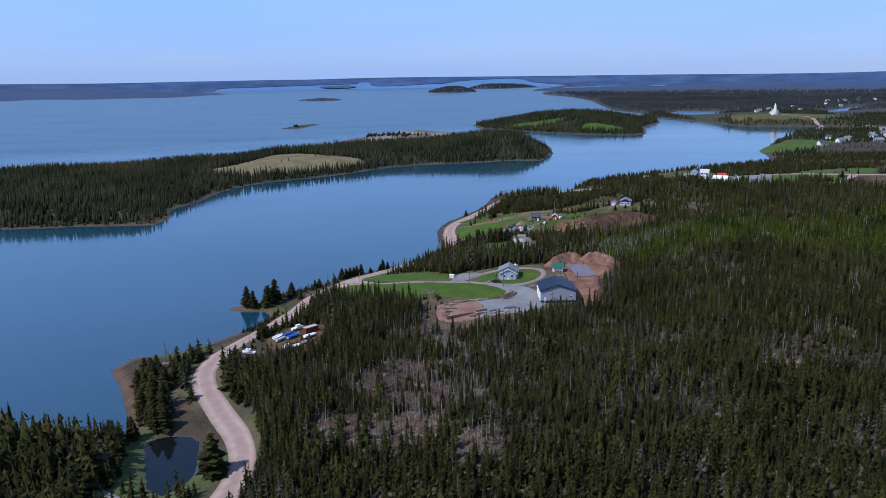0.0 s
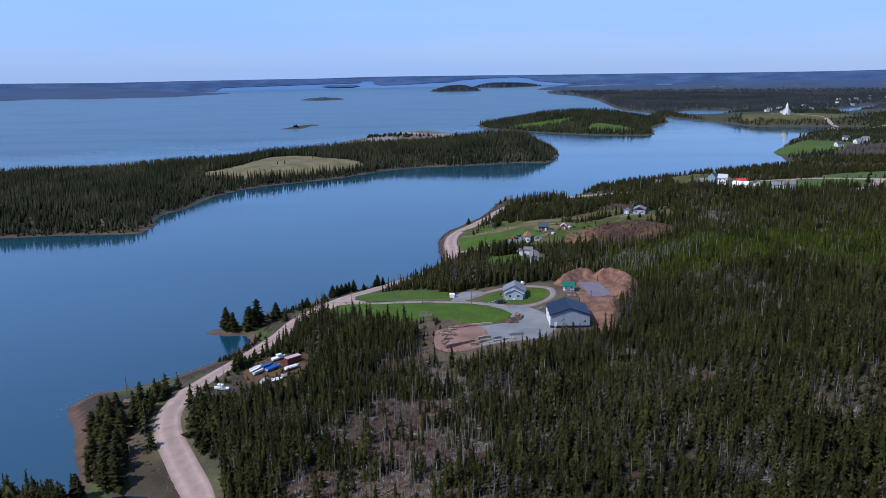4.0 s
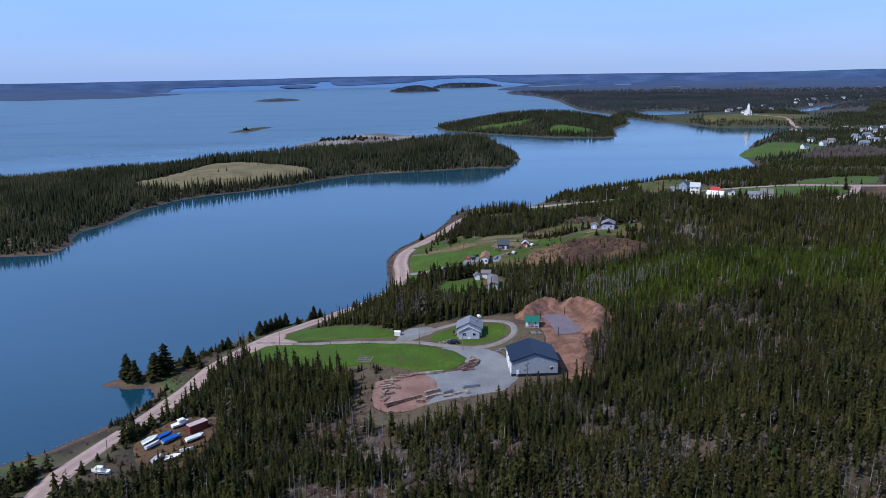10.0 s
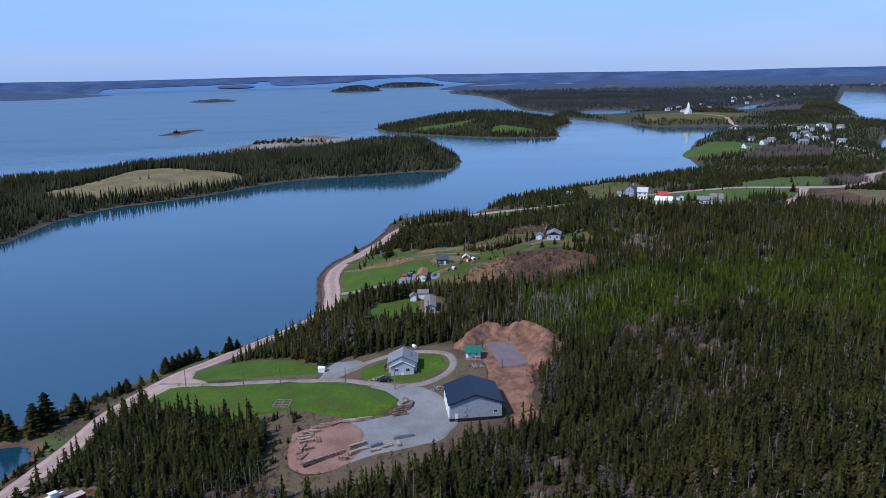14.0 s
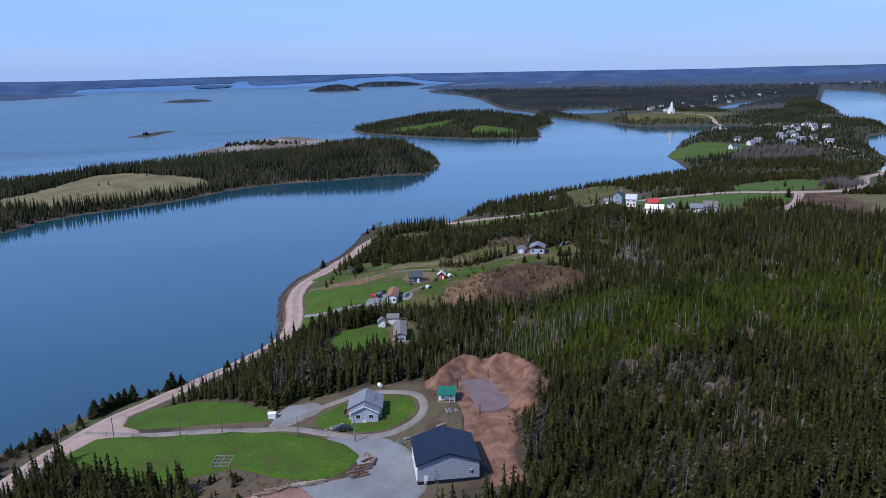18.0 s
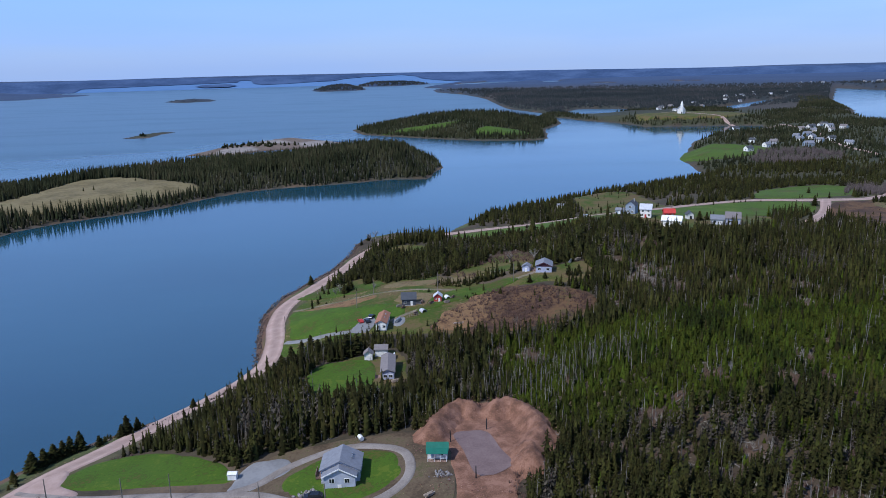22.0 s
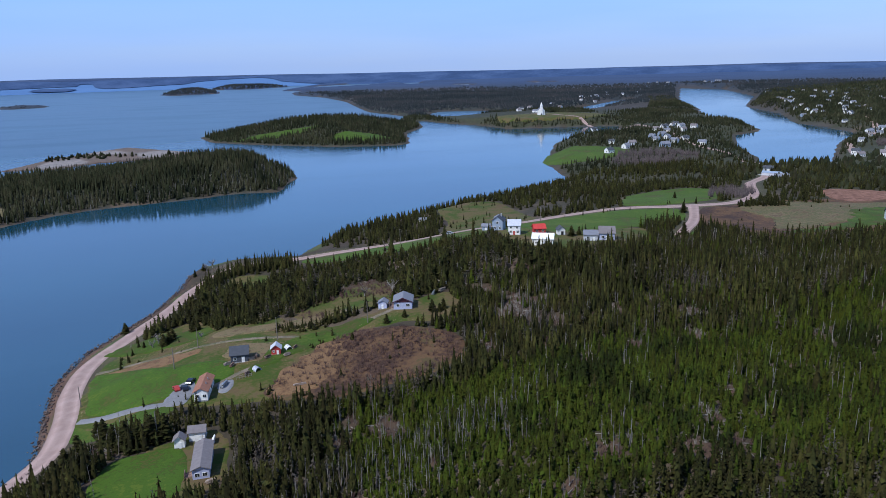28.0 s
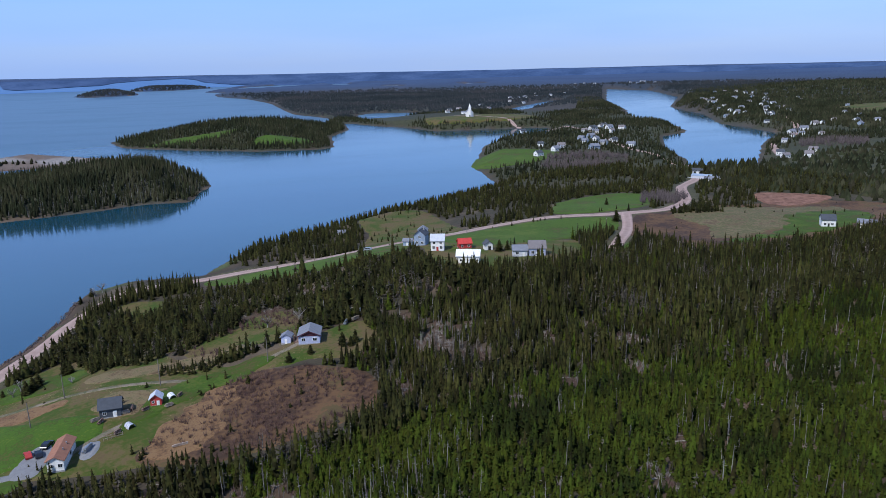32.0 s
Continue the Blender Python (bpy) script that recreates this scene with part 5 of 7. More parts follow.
def bare_wood(x, y):
    e = inside(BARE_WOODS[0], x, y)
    for b in BARE_WOODS[1:]:
        e = np.maximum(e, inside(b, x, y))
    return e


birches = scatter(320, 740, 500, 770, 2.4, lambda x, y: (bare_wood(x, y) > 0) * (mainland(x, y) > 3) * np.clip(0.6 + 0.6 * ripple(x, y, 12.0, 3), 0.1, 0.85))
woods("bare_wood", birches, rng.uniform(3.5, 6.5, len(birches)), rng.uniform(1.4, 2.4, len(birches)), TUFTS, LILAC, "leafless grey-lilac birches by the village", "trees")
belt = scatter(55, 135, 475, 515, 1.9, lambda x, y: (inside(ROAD_BELT, x, y) > 0) * (line_distance(ROAD_LINE[::2], x, y) > 4.2) * 0.9)
woods("road_belt", belt, rng.uniform(4.5, 8.0, len(belt)), rng.uniform(1.0, 1.6, len(belt)), MID_SHAPES, NEEDLES, "tall dark spruces beside the shore road")
upper = scatter(60, 520, 480, 680, 2.7, lambda x, y: (mainland(x, y) > 3) * ((x > 124) | (y < 506)) * (open_land(x, y, 2.0) < 0) * (open_land(x, y + 4, 1.0) < 0) * (bare_wood(x, y) < 0) * ahead(x, y) * np.clip(0.68 + 0.75 * ripple(x, y, 21.0, 3), 0.06, 0.95) * (np.hypot(x - 450, y - 592) > 22))
hu = rng.uniform(2.6, 5.6, len(upper))
woods("upper_wood", upper, hu, hu * rng.uniform(0.22, 0.34, len(upper)) + 0.35, MID_SHAPES, NEEDLES, "dark spruce clumps along the upper road")
def clear_of_houses(x, y):
    d = np.full(np.shape(x), 1e9)
    for u, v in VILLAGE + VILLAGE_2 + VILLAGE_3:
        d = np.minimum(d, np.hypot(x - u, y - v) - 4 * ease((v - y) / 6))
    return 0.3 + 0.7 * ease((d - 4.5) / 5)


far_main = scatter(60, 1100, 680, 1400, 3.9, lambda x, y: (mainland(x, y) > 3.5) * (open_land(x, y, 3.0) < 0) * (1 - 0.8 * (bare_wood(x, y) > 0)) * ahead(x, y) * np.clip(0.62 + 0.8 * ripple(x, y, 34.0, 3), 0.05, 0.95) * clear_of_houses(x, y))
sand_trees = scatter(-90, 140, 940, 1150, 7.0, lambda x, y: (inside(SAND, x, y) > 3) * ease((ripple(x, y, 40.0, 2) + 0.05) / 0.3) * ease((y - 1010) / 40) * 0.8)
woods("sand_trees", sand_trees, rng.uniform(2.5, 6, len(sand_trees)), rng.uniform(1.2, 2.4, len(sand_trees)), FAR_SHAPES, FAR_NEEDLES, "scattered dark spruces on the sand bar")
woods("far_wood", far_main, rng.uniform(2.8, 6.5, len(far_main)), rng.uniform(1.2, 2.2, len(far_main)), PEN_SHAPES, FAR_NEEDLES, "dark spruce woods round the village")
pen = scatter(-620, 165, 430, 915, 2.5, lambda x, y: (inside(PENINSULA, x, y) > 1.6 + 1.5 * ripple(x, y, 7.0, 3)) * (inside(FIELD_HAY, x, y) < -1) * ((x > -300) | (y > 500)) * 0.93)
hn = rng.uniform(4.5, 9.5, len(pen)) * (1 + 0.18 * ripple(pen[:, 0], pen[:, 1], 19.0, 4))
hn = np.where(inside(PENINSULA, pen[:, 0], pen[:, 1]) < 7, hn * rng.uniform(0.55, 1.0, len(pen)), hn)
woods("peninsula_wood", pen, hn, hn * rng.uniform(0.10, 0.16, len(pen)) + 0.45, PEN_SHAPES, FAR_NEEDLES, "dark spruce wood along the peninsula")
stems = scatter(-60, 156, 640, 880, 3.0, lambda x, y: ease((inside(PENINSULA, x, y) - 1) / 3) * (inside(PENINSULA, x, y) < 26) * (inside(FIELD_HAY, x, y) < 0) * (0.18 + 0.30 * ease((x - 40) / 40)))
woods("pale_stems", stems, rng.uniform(4.0, 8.0, len(stems)), rng.uniform(0.9, 1.5, len(stems)), SNAGS, DEAD, "pale dead stems at the edge of the peninsula wood", "dead trees")
hay_trees = [(-118, 701, 4), (-112, 704, 4.5), (-92, 742, 3.5), (-54, 722, 4.5), (-122, 662, 3)]
woods("field_spruces", np.array([p[:2] for p in hay_trees], float), np.array([p[2] for p in hay_trees]), np.full(len(hay_trees), 1.5), NEAR_SHAPES, NEEDLES, "low dark spruces standing in the hayfield")
isle = scatter(90, 440, 980, 1390, 3.6, lambda x, y: (inside(ISLAND, x, y) > 4) * (open_land(x, y, 0.0) < 0) * 0.9)
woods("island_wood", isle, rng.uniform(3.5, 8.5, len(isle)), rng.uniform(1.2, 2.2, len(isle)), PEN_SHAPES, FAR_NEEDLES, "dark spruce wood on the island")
nearer = scatter(380, 2600, 1400, 2600, 6.6, lambda x, y: (mainland(x, y) > 8) * ahead(x, y) * 0.78 * ease((2650 - np.hypot(x, y)) / 700 + 0.15))
woods("distant_wood", nearer, rng.uniform(2.5, 6, len(nearer)), rng.uniform(1.8, 3.4, len(nearer)), DOT_SHAPES, DISTANT, "distant woods behind the village, haze tinted into their colour")
right_side = scatter(420, 2300, 300, 1500, 5.6, lambda x, y: (mainland(x, y) > 10) * ((x > 700 + 0.15 * y) | (y < 640)) * (open_land(x, y, 2.0) < 0) * ahead(x, y) * (inside(FIELD_HILL, x, y) < 0) * 0.8 * clear_of_houses(x, y))
woods("hill_wood", right_side, rng.uniform(3, 6.5, len(right_side)), rng.uniform(1.6, 2.8, len(right_side)), DOT_SHAPES, FAR_NEEDLES, "dark woods on the hill beyond the harbour")
for poly, n, gap in ((FAR_ISLAND, "islet_wood", 7.5), (FAR_STRIP, "islet_wood", 9), (LONG_ISLAND, "islet_scrub", 16)):
    p = np.array(poly)
    s = scatter(*p.min(0)[[0]], *p.max(0)[[0]], *p.min(0)[[1]], *p.max(0)[[1]], gap, lambda x, y: (inside(poly, x, y) > 12) * (0.9 if n == "islet_wood" else 0.25))
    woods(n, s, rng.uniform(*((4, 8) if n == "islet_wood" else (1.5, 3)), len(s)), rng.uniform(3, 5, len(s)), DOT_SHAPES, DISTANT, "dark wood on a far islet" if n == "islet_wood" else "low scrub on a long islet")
rock_trees = np.array([(-188, 1238), (-186, 1243), (-183, 1240), (-190, 1246)], float)
woods("rock_scrub", rock_trees, np.array([4.0, 5.0, 3.5, 3.0]), np.array([2.2, 2.4, 2.0, 1.8]), FAR_SHAPES, FAR_NEEDLES, "few dark trees on a low rocky islet")
south = scatter(-170, 330, -70, 150, 3.2, lambda x, y: (mainland(x, y) > 6) * (line_distance(ROAD_LINE[::3], x, y) > 5) * ~ahead(x, y) * 0.85)
woods("south_wood", south, rng.uniform(3, 6.5, len(south)), rng.uniform(1.3, 2.2, len(south)), DOT_SHAPES, NEEDLES, "dark spruce forest behind the shore")


# ---- building kit ----
def paint(name, c, rough=0.55, spec=0.35, size=0.8, metal=0.0, spread=0.1, bump=0.0):
    lo, hi = tuple(v * (1 - spread) for v in c), tuple(min(1, v * (1 + spread)) for v in c)
    return material(name, [lo, c, hi], size, rough, bump, 0.05, metal, spec, per_piece=0.05)


WHITE = paint("white_siding", (0.84, 0.81, 0.76))
PALE_GREY = paint("pale_grey_siding", (0.54, 0.54, 0.57))
BARN_GREY = paint("grey_metal_siding", (0.33, 0.345, 0.395), 0.5)
HOUSE_GREY = paint("lilac_grey_siding", (0.43, 0.445, 0.51))
LILAC = paint("lilac_siding", (0.44, 0.46, 0.60))
BLUE_GREY = paint("blue_grey_siding", (0.30, 0.36, 0.45))
RED_PAINT = paint("red_paint", (0.42, 0.045, 0.04))
NAVY = paint("navy_metal_roofing", (0.011, 0.016, 0.032), 0.42, 0.4)
GREY_ROOF = paint("grey_shingles", (0.20, 0.205, 0.23), 0.9, bump=0.4)
BROWN_ROOF = paint("brown_grey_shingles", (0.20, 0.175, 0.17), 0.9, bump=0.4)
GREEN_ROOF = paint("green_metal_roofing", (0.018, 0.135, 0.088), 0.5, 0.4)
ORANGE_ROOF = paint("terracotta_shingles", (0.29, 0.135, 0.082), 0.85, bump=0.4)
DARK_ROOF = paint("dark_shingles", (0.07, 0.075, 0.085), 0.85, bump=0.4)
RED_ROOF = paint("bright_red_roofing", (0.50, 0.05, 0.04), 0.6)
TRIM = paint("white_trim", (0.82, 0.80, 0.76))
DARK = paint("dark_rubber", (0.02, 0.02, 0.022), 0.8)
CONCRETE = paint("concrete", (0.34, 0.33, 0.32), 0.9, bump=0.4)
WOOD = material("weathered_timber", [(0.14, 0.08, 0.06), (0.24, 0.15, 0.11), (0.36, 0.26, 0.21)], 0.6, 0.85, 0.3, 0.05, per_piece=0.3)
PALE_WOOD = material("pale_sawn_timber", [(0.27, 0.20, 0.15), (0.36, 0.28, 0.215), (0.46, 0.38, 0.31)], 0.6, 0.85, 0.2, 0.05, per_piece=0.2)
POLE_WOOD = material("grey_pole_wood", [(0.15, 0.12, 0.10), (0.22, 0.19, 0.16)], 0.6, 0.9)
ROCK_M = material("grey_rock", [(0.14, 0.125, 0.12), (0.22, 0.20, 0.19), (0.30, 0.28, 0.27)], 1.0, 0.95, per_island=0.35)
STEEL = paint("galvanised_steel", (0.45, 0.46, 0.48), 0.45, 0.5, metal=0.8)
BLUE_TARP = paint("blue_tarpaulin", (0.02, 0.12, 0.42), 0.5, bump=0.5)
GLASS = bpy.data.materials.new("window_glass")
GLASS.use_nodes = True
GLASS.node_tree.nodes["Principled BSDF"].inputs["Base Color"].default_value = (0.02, 0.025, 0.03, 1)
GLASS.node_tree.nodes["Principled BSDF"].inputs["Roughness"].default_value = 0.06


def thing(name, x, y, turn=0.0, label="", category="", group="", z=None):
    ob = new(name)
    ob.empty_display_size = 0.2
    ob.matrix_world = pose(x, y, float(ground(x, y)) if z is None else z, 0, 0, turn)
    return tagged(ob, label, category, group)


def part(name, bm, mat, parent, label=""):
    me = bpy.data.meshes.new(name)
    bmesh.ops.recalc_face_normals(bm, faces=bm.faces)
    bm.to_mesh(me)
    bm.free()
    me.materials.append(mat)
    ob = new(name, me)
    ob.parent = parent
    return tagged(ob, label)


def block(bm, x0, x1, y0, y1, z0, z1, bevel=0.0):
    v = [bm.verts.new((x, y, z)) for z in (z0, z1) for x, y in ((x0, y0), (x1, y0), (x1, y1), (x0, y1))]
    fs = [bm.faces.new([v[i] for i in q]) for q in ((3, 2, 1, 0), (4, 5, 6, 7), (0, 1, 5, 4), (1, 2, 6, 5), (2, 3, 7, 6), (3, 0, 4, 7))]
    if bevel:
        bmesh.ops.bevel(bm, geom=list({e for f in fs for e in f.edges}), offset=bevel, segments=1, affect="EDGES")
    return bm


def blocks(*boxes, bevel=0.0):
    bm = bmesh.new()
    for b in boxes:
        block(bm, *b, bevel=bevel)
    return bm


def prism(profile, y0, y1, along="y"):
    """A solid with the profile (across, up) drawn out along y or x."""
    bm = bmesh.new()
    ends = []
    for e in (y0, y1):
        ends.append([bm.verts.new((a, e, z) if along == "y" else (e, a, z)) for a, z in profile])
    n = len(profile)
    bm.faces.new(ends[0]), bm.faces.new(list(reversed(ends[1])))
    for i in range(n):
        bm.faces.new([ends[0][i], ends[1][i], ends[1][(i + 1) % n], ends[0][(i + 1) % n]])
    return bm


def gable_walls(w, d, eave, ridge, along, base=-0.6):
    a = w / 2 if along == "y" else d / 2
    b = d / 2 if along == "y" else w / 2
    return prism([(-a, base), (a, base), (a, eave), (0, ridge), (-a, eave)], -b, b, along)


def gable_roof(w, d, eave, ridge, along, over=0.35, thick=0.14, lift=0.03):
    a = (w if along == "y" else d) / 2
    b = (d if along == "y" else w) / 2 + over
    s = (ridge - eave) / a
    e, z = a + over, eave - over * s + lift
    r = ridge + lift
    return prism([(-e, z), (0, r), (e, z), (e, z + thick), (0, r + thick), (-e, z + thick)], -b, b, along)


def window(parent, face, u, z, w, h, dist, frame_mat=None):
    """A framed window on a wall: face in 'xXyY' (low or high side), u along it, dist from the centre."""
    def at(u0, u1, d0, d1, z0, z1):
        lo, hi = sorted((d0, d1))
        return (u0, u1, lo, hi, z0, z1) if face in "yY" else (lo, hi, u0, u1, z0, z1)
    w, h = 0.86 * w, 0.86 * h
    s = -1 if face in "xy" else 1
    f = part("window", blocks(at(u - w / 2 - 0.08, u + w / 2 + 0.08, s * (dist - 0.05), s * (dist + 0.05), z - 0.08, z + h + 0.08)), frame_mat or TRIM, parent)
    part("pane", blocks(at(u - w / 2, u - 0.03, s * (dist + 0.03), s * (dist + 0.062), z, z + h)), GLASS, f)
    part("pane", blocks(at(u + 0.03, u + w / 2, s * (dist + 0.03), s * (dist + 0.062), z, z + h)), GLASS, f)
    return f


def door(parent, face, u, w, h, dist, mat, name="door", z=0.0):
    w, h = 0.84 * w, 0.84 * h
    s = -1 if face in "xy" else 1
    lo, hi = sorted((s * (dist - 0.05), s * (dist + 0.07)))
    box = (u - w / 2, u + w / 2, lo, hi, z, z + h) if face in "yY" else (lo, hi, u - w / 2, u + w / 2, z, z + h)
    d = part(name, blocks(box, bevel=0.02), mat, parent)
    k, m = sorted((s * (dist + 0.07), s * (dist + 0.13)))
    g = (u + w * 0.32, u + w * 0.42, k, m, z + h * 0.46, z + h * 0.5) if face in "yY" else (k, m, u + w * 0.32, u + w * 0.42, z + h * 0.46, z + h * 0.5)
    part("door_handle", blocks(g), STEEL, d)
    return d


def house(x, y, turn, w, d, eave, ridge, along, walls, roof, label, name="house", category="house", group="", windows=(), doors=(), chimney=None):
    t = thing(name, x, y, turn, label, category, group)
    part("wall", gable_walls(w, d, eave, ridge, along), walls, t)
    part("foundation", blocks((-w / 2 - 0.06, w / 2 + 0.06, -d / 2 - 0.06, d / 2 + 0.06, -0.9, 0.25)), CONCRETE, t)
    part("roof", gable_roof(w, d, eave, ridge, along), roof, t)
    half = {"x": w / 2, "X": w / 2, "y": d / 2, "Y": d / 2}
    for face, u, z, ww, hh in windows:
        window(t, face, u, z, ww, hh, half[face])
    for face, u, ww, hh, mat in doors:
        door(t, face, u, ww, hh, half[face], mat)
    if chimney:
        part("chimney", blocks((chimney[0] - 0.25, chimney[0] + 0.25, chimney[1] - 0.25, chimney[1] + 0.25, eave, ridge + 0.7), bevel=0.02), CONCRETE, t)
    return t


# ---- the yard with the grey house ----
home = house(41.8, 284.6, -9, 7.6, 6.2, 2.8, 4.7, "y", HOUSE_GREY, GREY_ROOF, "pale grey house with a grey shingle roof on a round lawn", "house", "house",
             windows=(("X", -1.2, 1.1, 1.2, 1.0), ("X", 1.4, 1.1, 1.2, 1.0), ("x", 1.2, 1.1, 1.2, 1.0)), doors=(("Y", 0.5, 0.9, 2.0, TRIM),))
part("front_wall", prism([(-3.1, -0.8), (3.1, -0.8), (3.1, 2.5), (0, 4.05), (-3.1, 2.5)], -4.9, -3.0), HOUSE_GREY, home)
part("front_roof", prism([(-3.5, 2.32), (0, 4.08), (3.5, 2.32), (3.5, 2.46), (0, 4.22), (-3.5, 2.46)], -5.25, -2.7), GREY_ROOF, home)
part("barge_board", prism([(-3.52, 2.22), (0, 3.98), (3.52, 2.22), (3.52, 2.46), (0, 4.24), (-3.52, 2.46)], -5.31, -5.25), TRIM, home)
for u in (-1.5, 1.5):
    window(home, "y", u, 1.0, 1.1, 1.0, 4.9)
door(home, "y", 0.0, 0.9, 1.5, 4.9, TRIM, z=-0.65)
for u in (-0.6, 0.2, 0.9):
    part("roof_vent", blocks((2.0, 2.25, u, u + 0.25, 3.6, 4.15)), STEEL, home)
part("deck", blocks((-5.2, -3.85, -1.5, 1.4, -0.1, 0.35), (-5.2, -5.1, -1.5, 1.4, 0.35, 1.2)), WOOD, home, "small timber deck with a rail")

barn = house(55.7, 257.3, -3, 12.4, 11.2, 4.2, 6.3, "y", BARN_GREY, NAVY, "large pale grey garage with a navy metal roof", "garage", "garage",
             windows=(("X", 2.5, 1.6, 1.2, 0.9), ("y", 4.6, 1.5, 1.0, 0.9)), doors=(("y", -4.6, 0.95, 2.1, TRIM),))
part("skirting", blocks((-6.27, 6.27, -5.67, 5.67, -0.6, 0.55)), NAVY, barn, "navy metal band round the foot")
part("barge_board", prism([(-6.6, 3.98), (0, 6.22), (6.6, 3.98), (6.6, 4.24), (0, 6.5), (-6.6, 4.24)], -6.02, -5.96), NAVY, barn)
part("ridge_cap", prism([(-0.3, 6.38), (0, 6.48), (0.3, 6.38), (0, 6.53)], -5.98, 5.98), NAVY, barn)
for v in (-3.3, 0.6, 4.0):
    g = part("garage_door", blocks((-6.32, -6.18, v - 1.45, v + 1.45, 0.02, 3.0)), TRIM, barn, "white panelled overhead door")
    for k in range(4):
        part("door_panel", blocks((-6.36, -6.32, v - 1.35, v + 1.35, 0.1 + 0.74 * k, 0.74 + 0.74 * k)), TRIM, g)
for v in (-1.4, 2.3):
    part("wall_lamp", blocks((-6.4, -6.2, v - 0.1, v + 0.1, 2.7, 3.0)), DARK, barn)

cabin = house(61.4, 284.8, -12, 4.0, 2.9, 2.2, 3.0, "x", WHITE, GREEN_ROOF, "small white cabin with a green metal roof and porch", "cabin", "cabin",
              windows=(("y", 0.8, 0.9, 0.8, 0.7), ("X", 0.0, 0.9, 0.7, 0.7)), doors=(("y", -1.0, 0.8, 1.9, BLUE_GREY),))
part("porch_roof", prism([(-2.9, 1.95), (-1.3, 2.42), (-1.3, 2.52), (-2.9, 2.05)], -2.2, 2.2, "x"), GREEN_ROOF, cabin)
part("porch_floor", blocks((-2.0, 2.0, -2.7, -1.45, -0.3, 0.12)), WOOD, cabin)
for u in (-1.9, -0.6, 0.7, 1.9):
    part("post", blocks((u - 0.05, u + 0.05, -2.68, -2.58, 0.12, 2.0)), TRIM, cabin)
for u in (-1.9, 0.7):
    part("rail", blocks((u, u + 1.25, -2.66, -2.6, 0.85, 0.93)), TRIM, cabin)


def pole(x, y, height, label, arm=True, lamp=False, name="utility_pole", mat=None):
    t = thing(name, x, y, random.uniform(0, 90), label, "pole", "poles along the drives")
    bm = bmesh.new()
    bmesh.ops.create_cone(bm, cap_ends=True, segments=8, radius1=0.14, radius2=0.09, depth=height + 0.6, matrix=Matrix.Translation((0, 0, height / 2 - 0.3)))
    part("shaft", bm, mat or POLE_WOOD, t)
    if arm:
        part("crossarm", blocks((-0.7, 0.7, -0.05, 0.05, height - 0.6, height - 0.48)), POLE_WOOD, t)
        for u in (-0.6, 0, 0.6):
            part("insulator", blocks((u - 0.04, u + 0.04, -0.04, 0.04, height - 0.48, height - 0.3)), TRIM, t)
    if lamp:
        part("lamp_arm", blocks((-0.03, 0.9, -0.03, 0.03, height - 0.25, height - 0.18)), STEEL, t)
        part("lamp_head", blocks((0.8, 1.2, -0.1, 0.1, height - 0.34, height - 0.2)), STEEL, t)
    return t


for x, y, hh in ((-17.9, 295.2, 5.5), (-1.5, 288.5, 5.5), (8.5, 284.8, 6.5), (25.8, 278.0, 5.5), (38.2, 271.6, 6.5), (-31.5, 300.0, 6)):
    pole(x, y, hh, "slim grey wooden pole beside the lawn", arm=False)
for x, y, hh in ((80.6, 396.8, 7), (58.6, 405, 6.5), (51.7, 391.4, 6.5), (106.5, 391, 7), (27.4, 392.5, 6), (47.4, 350.4, 7.5), (150, 500, 7), (214, 488, 7), (262, 455, 7)):
    pole(x, y, hh, "grey wooden utility pole in rough grass", arm=x > 140)
for x, y in ((65.0, 289.8), (73.8, 293.6), (67.2, 274.6)):
    pole(x, y, 2.7, "dark wooden post beside the muddy pond", arm=False, name="post", mat=DARK)

white_box = thing("storage_box", 19.6, 291.0, -10, "white storage box beside the drive", "box")
part("body", blocks((-0.9, 0.9, -0.7, 0.7, -0.2, 1.3), bevel=0.04), TRIM, white_box)
part("lid", prism([(-0.8, 1.3), (0.8, 1.3), (0, 1.7)], -1.0, 1.0, "x"), TRIM, white_box)
tank = thing("oil_tank", 46.4, 297.0, 20, "white oil tank at the wood's edge", "tank")
bm = bmesh.new()
bmesh.ops.create_cone(bm, cap_ends=True, segments=14, radius1=0.5, radius2=0.5, depth=1.5, matrix=Matrix.Translation((0, 0, 0.8)) @ Matrix.Rotation(radians(90), 4, "X"))
part("drum", bm, TRIM, tank)
for v in (-0.5, 0.4):
    part("cradle", blocks((-0.45, 0.45, v, v + 0.1, 0, 0.5)), STEEL, tank)


